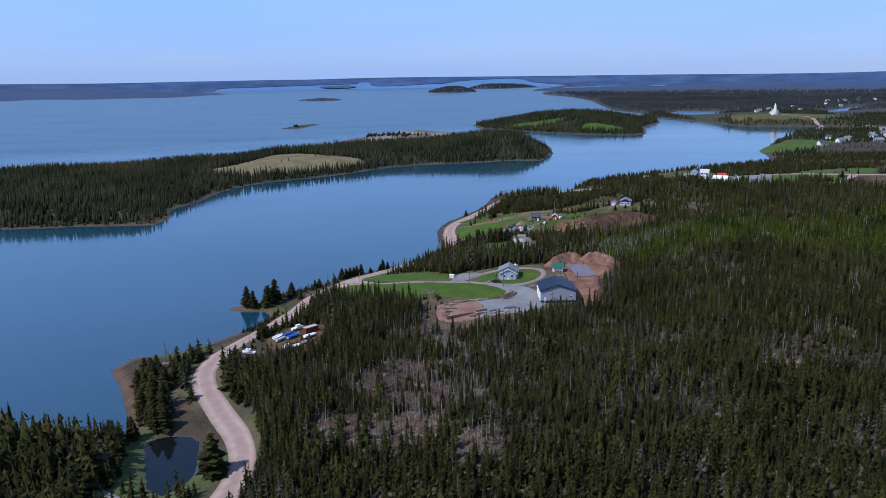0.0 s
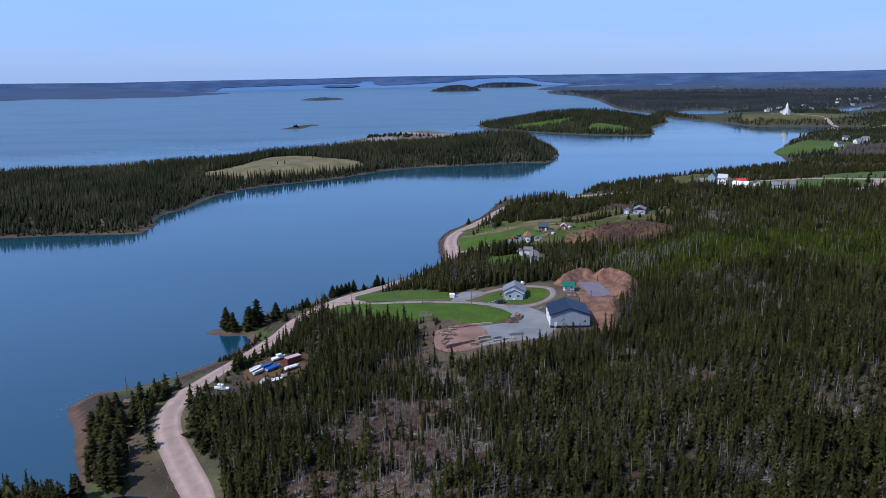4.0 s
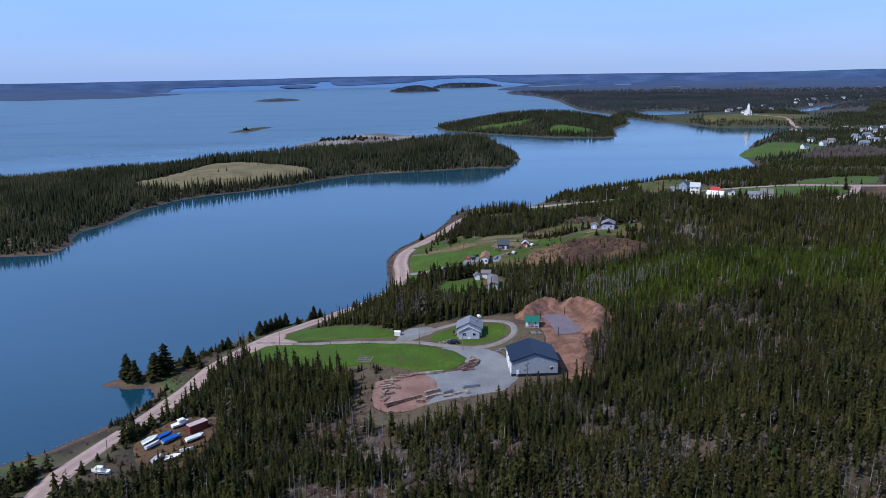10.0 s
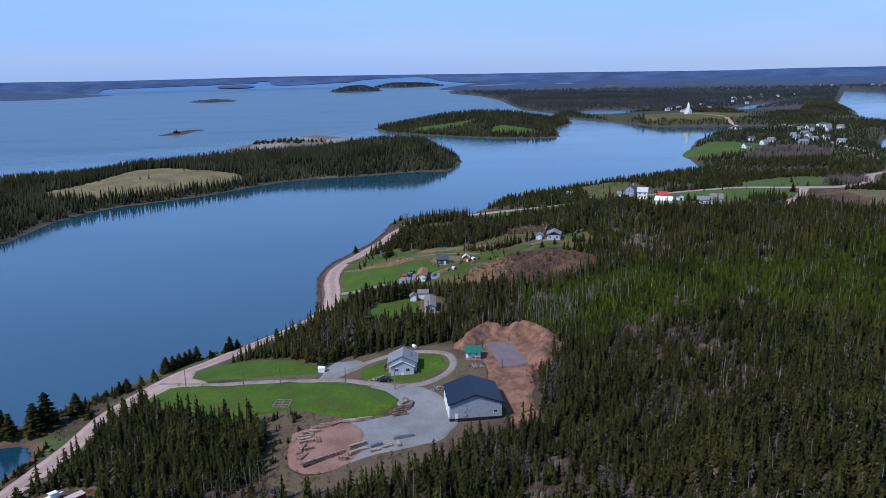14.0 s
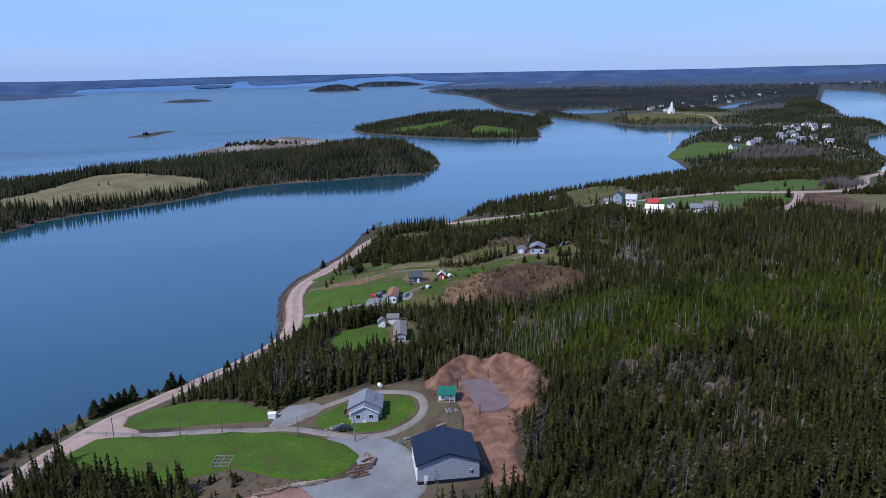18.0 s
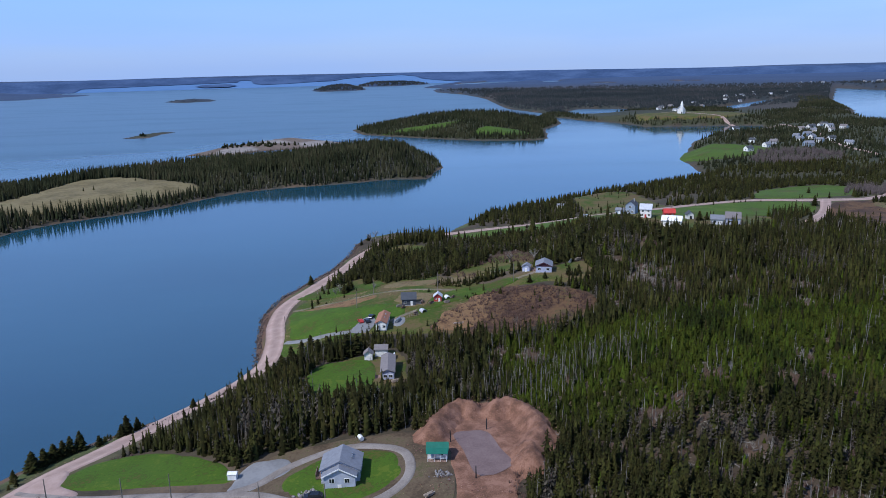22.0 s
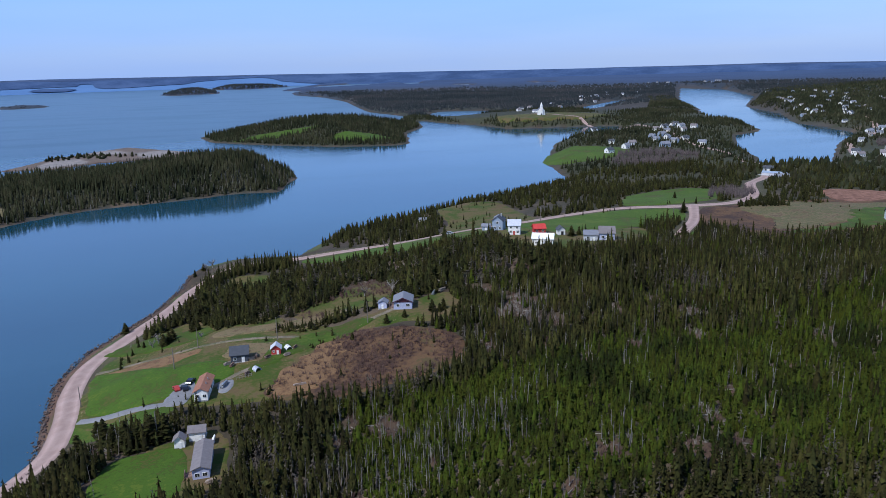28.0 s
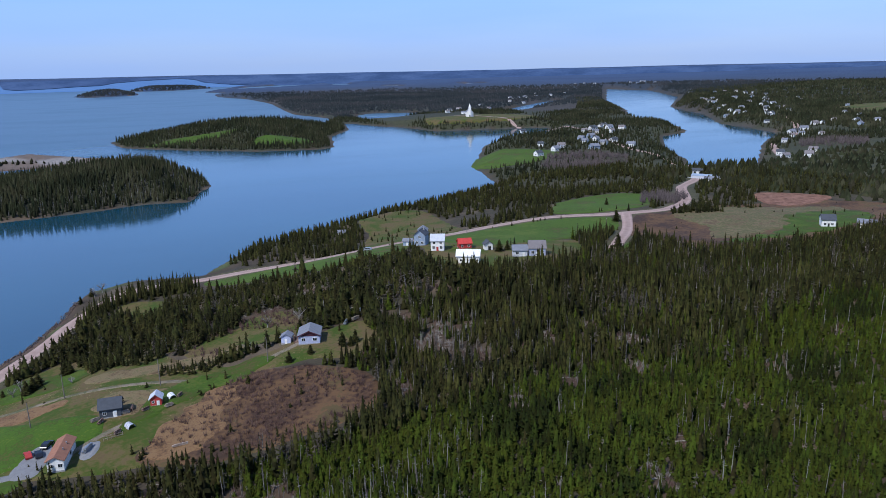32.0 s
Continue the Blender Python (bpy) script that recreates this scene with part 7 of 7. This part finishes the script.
# ---- houses along the upper road ----
house(183.6, 467.2, -38, 4.4, 5.4, 4.4, 6.2, "y", BLUE_GREY, DARK_ROOF, "blue-grey two-storey house by the road", windows=(("y", -1.0, 1.0, 0.9, 1.1), ("y", 1.0, 1.0, 0.9, 1.1), ("y", 0.0, 3.2, 1.0, 1.0), ("x", 0.0, 1.0, 1.2, 1.1)), doors=(("x", 1.6, 0.9, 2.0, TRIM),), chimney=(0.8, 1.0))
house(183.6, 452.2, -28, 4.8, 5.6, 4.0, 5.8, "x", WHITE, PALE_GREY, "white two-storey house above the wood", windows=(("y", -1.4, 1.0, 0.9, 1.1), ("y", 1.4, 1.0, 0.9, 1.1), ("y", -1.2, 2.8, 0.9, 0.9), ("y", 1.2, 2.8, 0.9, 0.9)), doors=(("y", 0.0, 0.9, 2.0, RED_PAINT),))
house(193.2, 449.6, -14, 4.6, 4.0, 2.2, 3.6, "x", RED_PAINT, RED_ROOF, "small building with a bright red roof", "shed", "shed", windows=(("y", -1.2, 0.9, 0.8, 0.8), ("y", 1.2, 0.9, 0.8, 0.8)))
house(183.4, 427.2, -32, 7.6, 5.4, 2.8, 4.3, "x", WHITE, TRIM, "long white garage with a pale roof", "garage", "garage", windows=(("y", -2.2, 1.0, 1.0, 0.8),), doors=(("y", 1.4, 2.6, 2.2, PALE_GREY),))
house(199.2, 442.4, -12, 2.8, 3.0, 2.3, 3.5, "y", WHITE, DARK_ROOF, "small white shed with a dark doorway", "shed", "shed", doors=(("y", 0.2, 1.2, 1.9, DARK),))
house(208.8, 424.4, -28, 5.6, 5.8, 2.9, 4.9, "x", LILAC, BROWN_ROOF, "lilac house with a brown-grey roof", windows=(("y", -1.6, 1.0, 1.1, 1.0), ("y", 1.5, 1.0, 1.1, 1.0), ("X", 0.0, 1.0, 1.1, 1.0)), doors=(("y", 0.0, 0.9, 2.0, TRIM),))
house(203.2, 426.6, -28, 5.0, 5.0, 2.4, 3.7, "x", PALE_GREY, GREY_ROOF, "low grey wing beside the lilac house", "annex", "house", windows=(("y", -1.0, 1.0, 1.1, 0.9),), doors=(("y", 1.2, 0.9, 2.0, TRIM),))
house(180.0, 472.0, -35, 3.4, 3.0, 2.0, 2.8, "x", BLUE_GREY, GREY_ROOF, "low grey shed beside the road", "shed", "shed", doors=(("y", 0, 1.0, 1.8, TRIM),))
house(210.0, 526.0, -30, 4.4, 4.0, 2.2, 3.6, "y", PALE_GREY, GREY_ROOF, "grey cottage above the shore", "cottage", "house", windows=(("y", 0.0, 1.0, 1.2, 0.9),), doors=(("x", 0, 0.9, 1.9, TRIM),))
house(181.0, 560.0, -20, 4.0, 3.0, 1.8, 2.6, "x", WHITE, GREY_ROOF, "small pale boathouse on the shore", "boathouse", "shed", doors=(("y", 0, 1.4, 1.6, DARK),))
house(351.4, 420.6, -42, 5.4, 6.0, 3.2, 5.0, "x", WHITE, DARK_ROOF, "white house beyond the heath field", windows=(("y", -1.4, 1.0, 1.0, 1.0), ("y", 1.4, 1.0, 1.0, 1.0)), doors=(("y", 0, 0.9, 2.0, DARK),))
house(356.6, 406.4, -58, 6.6, 4.4, 2.6, 3.8, "x", WHITE, GREY_ROOF, "long white bungalow beyond the heath field", windows=(("y", -2.0, 1.0, 1.0, 0.9), ("y", 1.8, 1.0, 1.0, 0.9)), doors=(("y", 0, 0.9, 2.0, DARK),))

# ---- the church and the village round the harbour ----
church = house(566, 1164, -24, 10, 17, 6.5, 11.5, "y", WHITE, GREY_ROOF, "white wooden church with a tall spire", "church", "church", windows=tuple(("x", v, 2.0, 1.2, 2.8) for v in (-5.5, -1.8, 1.9, 5.6)))
part("tower", blocks((-1.9, 1.9, -11.5, -7.7, -0.5, 11)), WHITE, church)
part("belfry", blocks((-1.6, 1.6, -11.1, -8.1, 11, 13), bevel=0.1), WHITE, church)
bm = bmesh.new()
bmesh.ops.create_cone(bm, cap_ends=True, segments=8, radius1=2.0, radius2=0.05, depth=5.5, matrix=Matrix.Translation((0, -9.6, 15.7)))
part("spire", bm, WHITE, church)
door(church, "y", 0, 1.8, 3.0, 11.5, DARK)
r = random.Random(6)
kinds = []
for walls, roof, label in ((WHITE, DARK_ROOF, "white village house with a dark roof"), (WHITE, GREY_ROOF, "white village house with a grey roof"), (PALE_GREY, BROWN_ROOF, "grey village house with a brown roof"), (WHITE, BROWN_ROOF, "white village house with a brown roof"), (BLUE_GREY, GREY_ROOF, "blue-grey village house with a grey roof")):
    kinds.append(house(384, 703, 0, 8.5, 7, 3.6, 6.2, "x", walls, roof, label, group="village houses", windows=(("y", -2.6, 1.2, 1.3, 1.3), ("y", 2.6, 1.2, 1.3, 1.3), ("x", 0.0, 1.2, 1.3, 1.3)), doors=(("y", 0.0, 1.1, 2.1, DARK),), chimney=(2.0, 0.5)))
for n, (x, y) in enumerate(VILLAGE + VILLAGE_2 + VILLAGE_3):
    m = pose(x, y, max(0.6, float(ground(x, y))), 0, 0, r.uniform(-70, 30))
    if n < len(kinds):
        kinds[n].matrix_world = m
        kinds[n].scale = (0.8, 0.8, 0.8)
    else:
        c = copy_thing(kinds[r.choice((0, 0, 1, 1, 1, 3, 1, 4, 3))], m)
        s = r.uniform(0.55, 0.85)
        c.scale = (s * r.uniform(0.9, 1.3), s, s)
wharf = thing("wharf_shed", 455, 598, -62, "long low grey wharf building on the harbour", "wharf", z=0.8)
part("wall", gable_walls(26, 8, 3, 4.6, "x", -1.5), PALE_GREY, wharf)
part("roof", gable_roof(26, 8, 3, 4.6, "x"), BLUE_GREY, wharf)
part("deck", blocks((-20, 16, -8, 9, -1.6, 0.0)), CONCRETE, wharf)
wharf.location.z, wharf.scale = float(ground(455, 598)) + 0.3, (0.62, 0.62, 0.62)
house(441, 577, -50, 9, 6, 2.8, 4.4, "x", WHITE, GREY_ROOF, "white store building near the wharf", windows=(("y", -2.4, 1.0, 1.1, 1.0), ("y", 2.0, 1.0, 1.1, 1.0)), doors=(("y", 0, 1.0, 2.0, DARK),))
house(467, 617, -40, 7, 5, 2.6, 4.0, "x", PALE_GREY, DARK_ROOF, "grey shed near the wharf", "shed", "shed", doors=(("y", 0, 2.0, 2.2, TRIM),))
ribbon("road", smooth_line([(470, 615), (500, 680), (520, 760), (560, 840), (590, 900), (610, 980), (600, 1060), (585, 1150), (560, 1250)], 6), 5, GRAVEL, "pale road through the village", 0.3)
ribbon("road", smooth_line([(600, 660), (640, 700), (690, 745), (740, 760), (840, 850), (900, 920), (990, 1060)], 6), 5, GRAVEL, "pale road along the harbour", 0.3)

# ---- single trees ----


SPRUCES = []
for s in range(5):
    t = thing("spruce_tree", 0, 0, 0, "dark green spruce standing alone near the shore", "tree", "single spruces", z=0)
    v, f = bough_shape(110, 40 + s, 0.5, 7)
    crown = new("crown", quick_mesh("crown", v * np.array([2.0, 2.0, 6.0]) + np.array([0, 0, 0.3]), f, NEEDLES))
    crown.parent = t
    bm = bmesh.new()
    bmesh.ops.create_cone(bm, cap_ends=True, segments=7, radius1=0.16, radius2=0.04, depth=4.5, matrix=Matrix.Translation((0, 0, 2.0)))
    part("trunk", bm, BARK, t)
    SPRUCES.append(t)
SPOTS = [(-61, 281.5, 1.35), (-58.5, 280.5, 1.1), (-52.5, 281, 1.35), (-50.5, 283.5, 1.6), (-53.5, 282.5, 1.15), (-44.6, 288, 1.15), (-37.1, 301.1, 0.6), (-35.4, 302.2, 0.75), (-32.4, 306.7, 0.4), (-29.8, 310.5, 0.5), (-27.1, 314.6, 0.95), (-25.5, 317.3, 0.8),
         (-24, 319.3, 0.8), (-22.5, 321, 0.75), (-21.3, 322.5, 0.75), (-19.5, 324, 0.85), (-15.4, 324.5, 0.45), (-11.1, 328.6, 0.6), (-10, 329.6, 0.8), (-7.9, 331.4, 0.6), (4, 343, 0.5), (36.3, 452.5, 0.75), (58.1, 430.6, 0.7), (66, 526, 0.6), (62, 519, 0.5)]
SPOTS_2 = [(-76, 204, 1.04), (-77, 213, 0.94), (-73, 208, 1.25), (-71, 204, 1.14), (-67, 201, 1.25), (-69, 196, 1.14), (-70, 190, 1.04), (-65, 185, 1.19), (-62, 184, 1.25), (-60, 178.5, 1.25),
           (-63, 179, 1.04), (-74, 215, 0.83), (-66, 206, 0.94), (-64, 190, 1.25), (-41.5, 154, 1.76), (-66.8, 174, 0.94), (-72, 199, 1.04), (283.7, 475.9, 0.9), (247.7, 429, 0.9), (258.5, 424.3, 0.7), (263.8, 418.1, 0.9), (268.1, 418.2, 0.7), (200.9, 437, 0.8), (204.7, 437.7, 0.6), (312, 520, 0.6)]
SPOTS_3 = [(100, 384, 0.4), (111, 386.5, 0.5), (126, 389, 0.6), (128, 388, 0.5), (130, 390, 0.55), (117, 388, 0.45), (60, 452, 0.8), (64, 449, 0.8), (68, 446, 0.9), (72, 443, 0.8)]
r = random.Random(11)
SPOTS_4 = [(36, 357, 1.1), (40.8, 350.4, 1.1), (43.5, 350.8, 1.0), (46.3, 350.7, 1.15), (49.1, 351, 1.0), (38, 354, 1.0), (30.2, 358, 1.0), (27.4, 356.7, 0.9), (25.6, 353, 0.8), (33, 371, 0.7),
           (48.9, 422.4, 0.75), (50.4, 424, 0.7), (51.5, 427, 0.75), (59.5, 430.2, 0.6), (42.9, 426.8, 0.35), (41.2, 429, 0.3)]
for n, (x, y, s) in enumerate(SPOTS + SPOTS_2 + SPOTS_3 + SPOTS_4):
    m = pose(x, y, float(ground(x, y)) - 0.1, 0, 0, r.uniform(0, 360))
    ob = SPRUCES[n] if n < len(SPRUCES) else copy_thing(SPRUCES[n % len(SPRUCES)], m)
    ob.matrix_world = m
    ob.scale = (s * 1.25, s * 1.25, s * r.uniform(0.9, 1.1))


def bare_tree(x, y, height, seed, label):
    """A leafless tree: trunk, limbs and a haze of twigs."""
    t = thing("bare_tree", x, y, 0, label, "tree")
    q = random.Random(seed)
    trunk, limbs, twigs = bmesh.new(), bmesh.new(), bmesh.new()

    def rod(bm, a, b, r0, r1):
        d = b - a
        m = Matrix.Translation((a + b) / 2) @ d.to_track_quat("Z", "Y").to_matrix().to_4x4()
        bmesh.ops.create_cone(bm, cap_ends=False, segments=5, radius1=r0, radius2=r1, depth=d.length, matrix=m)

    rod(trunk, Vector((0, 0, -0.2)), Vector((0, 0, height * 0.35)), 0.18, 0.12)
    for _ in range(11):
        a = q.uniform(0, 6.28)
        base = Vector((0, 0, height * q.uniform(0.12, 0.35)))
        tip = base + Vector((math.cos(a), math.sin(a), q.uniform(0.7, 1.8))).normalized() * height * q.uniform(0.4, 0.62)
        rod(limbs, base, tip, 0.08, 0.03)
        for _ in range(12):
            s = base.lerp(tip, q.uniform(0.35, 1.0))
            e = s + Vector((q.gauss(0, 1), q.gauss(0, 1), q.uniform(0.1, 1.4))).normalized() * height * q.uniform(0.1, 0.22)
            v = [twigs.verts.new(s + Vector((0.03, 0, 0))), twigs.verts.new(s - Vector((0.03, 0, 0.03))), twigs.verts.new(s + Vector((0, 0.03, 0))), twigs.verts.new(e)]
            for f in ((0, 1, 3), (1, 2, 3), (2, 0, 3)):
                twigs.faces.new([v[k] for k in f])
    part("trunk", trunk, DEAD, t)
    part("limb", limbs, DEAD, t)
    part("twig_crown", twigs, DEAD, t, "haze of pale bare twigs")


for n, (x, y, hh) in enumerate(((112.7, 419, 5), (121.5, 416, 6), (70, 528, 6), (67, 524, 5), (-47.5, 291.5, 3.5), (-49.5, 290, 3), (47.2, 427, 4.5), (45.5, 424, 3.5), (60, 418, 2.5), (104, 404, 4))):
    bare_tree(x, y, hh, n, "leafless grey tree at the meadow's edge")


# ---- small things on the near shore ----
ribbon("track", smooth_line([(-110, 153), (-96, 153.5), (-87, 156.1), (-82.6, 156.2), (-76.3, 154.3), (-70.3, 151.3), (-61.2, 145.6), (-52, 140), (-40, 134)], 1.5), 2.2, GREY_GRAVEL, "narrow gravel track among the spruces", 0.14, category="track")
patch("lawn", [(-99, 156), (-98, 162.5), (-90.4, 163.2), (-86.2, 161.9), (-85.5, 157.6), (-91, 156.6)], LAWN, "small green lawn beside the track", 0.14)
stand = thing("picnic_table", -85.6, 161.4, 20, "pale wooden picnic table on the small lawn", "table")
stand.scale = (0.8, 0.8, 0.8)
part("tabletop", blocks((-0.9, 0.9, -0.38, 0.38, 0.70, 0.75)), TRIM, stand)
for v in (-0.72, 0.72):
    part("bench", blocks((-0.9, 0.9, v - 0.14, v + 0.14, 0.42, 0.46)), TRIM, stand)
for u in (-0.65, 0.65):
    part("leg_frame", blocks((u - 0.05, u + 0.05, -0.8, 0.8, 0.34, 0.42), (u - 0.05, u + 0.05, -0.45, -0.35, -0.1, 0.7), (u - 0.05, u + 0.05, 0.35, 0.45, -0.1, 0.7)), TRIM, stand)
post = thing("gate_post", -68.9, 219.0, 0, "pale wooden post on the shore", "post")
part("shaft", blocks((-0.14, 0.14, -0.14, 0.14, -0.2, 2.1), bevel=0.02), TRIM, post)
part("cap", blocks((-0.2, 0.2, -0.2, 0.2, 2.1, 2.2)), TRIM, post)
pole(-61.2, 189.5, 3.6, "short pole with a lamp on the wooded point", arm=False, lamp=True, name="lamp_post")

for x, y, a in ((15.5, 252.4, 20), (17.2, 255.2, 75), (19.6, 256.6, 10), (22.8, 257.4, 30), (14.6, 247.2, 85), (15.2, 244.4, 60), (26.0, 257.6, 5), (18.4, 251.0, 100)):
    stack(x, y, a, 2.8, 5, PALE_WOOD if a in (5, 20, 75) else WOOD, "low stack of sawn lumber on the brown bank", 0)
for x, y, a in ((39.8, 263.4, 30), (41.2, 262.2, 70), (40.4, 264.4, 110)):
    stack(x, y, a, 2.2, 4, WOOD if a > 50 else PALE_WOOD, "short boards heaped at the lawn's corner", 1)
for x, y, a in ((31.0, 242.4, 12), (33.8, 243.4, 24), (36.2, 243.9, 100), (28.4, 243.6, 15)):
    stack(x, y, a, 2.0, 4, PALE_WOOD, "low stack of boards at the yard's edge", 0)
BOATS = ((-47.2, 219.8), (-35.2, 240.6), (-35.4, 233.0), (-37.4, 235.2), (-40.6, 233.4), (-39.0, 230.6), (-29.8, 232.4), (-32.8, 224.0), (-36.2, 223.8), (-30.4, 226.6), (-30.4, 237.6))
yard_brush = scatter(-52, -22, 214, 246, 1.3, lambda x, y: (inside(PLOT_BOATS, x, y) > 0) * (np.min([np.hypot(x - u, y - v) for u, v in BOATS], axis=0) > 2.6) * 0.6)
woods("yard_brush", yard_brush, rng.uniform(0.4, 1.4, len(yard_brush)), rng.uniform(0.5, 1.1, len(yard_brush)), TUFTS, TWIGS, "bare brown brush between the old boats", "brush")
yard_spruces = scatter(-52, -22, 214, 246, 1.9, lambda x, y: (inside(PLOT_BOATS, x, y) > 0) * (np.min([np.hypot(x - u, y - v) for u, v in BOATS], axis=0) > 2.8) * 0.35)
woods("yard_spruces", yard_spruces, rng.uniform(0.9, 2.4, len(yard_spruces)), rng.uniform(0.5, 0.9, len(yard_spruces)), NEAR_SHAPES, NEEDLES, "low dark spruces between the old boats")

# a timber frame for beds on the large lawn
bed = thing("garden_frame", 9.6, 272.2, -12, "weathered grey timber garden frame on the lawn", "garden bed")
bed.scale = (1.5, 1.5, 1.0)
for v in (-1.4, -0.45, 0.5, 1.45):
    part("rail", blocks((-1.3, 1.3, v - 0.09, v + 0.09, 0.05, 0.45)), POLE_WOOD, bed)
for u in (-1.3, 0.0, 1.3):
    part("side_board", blocks((u - 0.08, u + 0.08, -1.4, 1.45, 0.05, 0.4)), POLE_WOOD, bed)

# ---- the plan at true size ----
for ob in scene.objects:
    if ob.parent is None and ob not in (cam, sun):
        ob.matrix_basis = Matrix.Scale(UNIT, 4) @ ob.matrix_basis
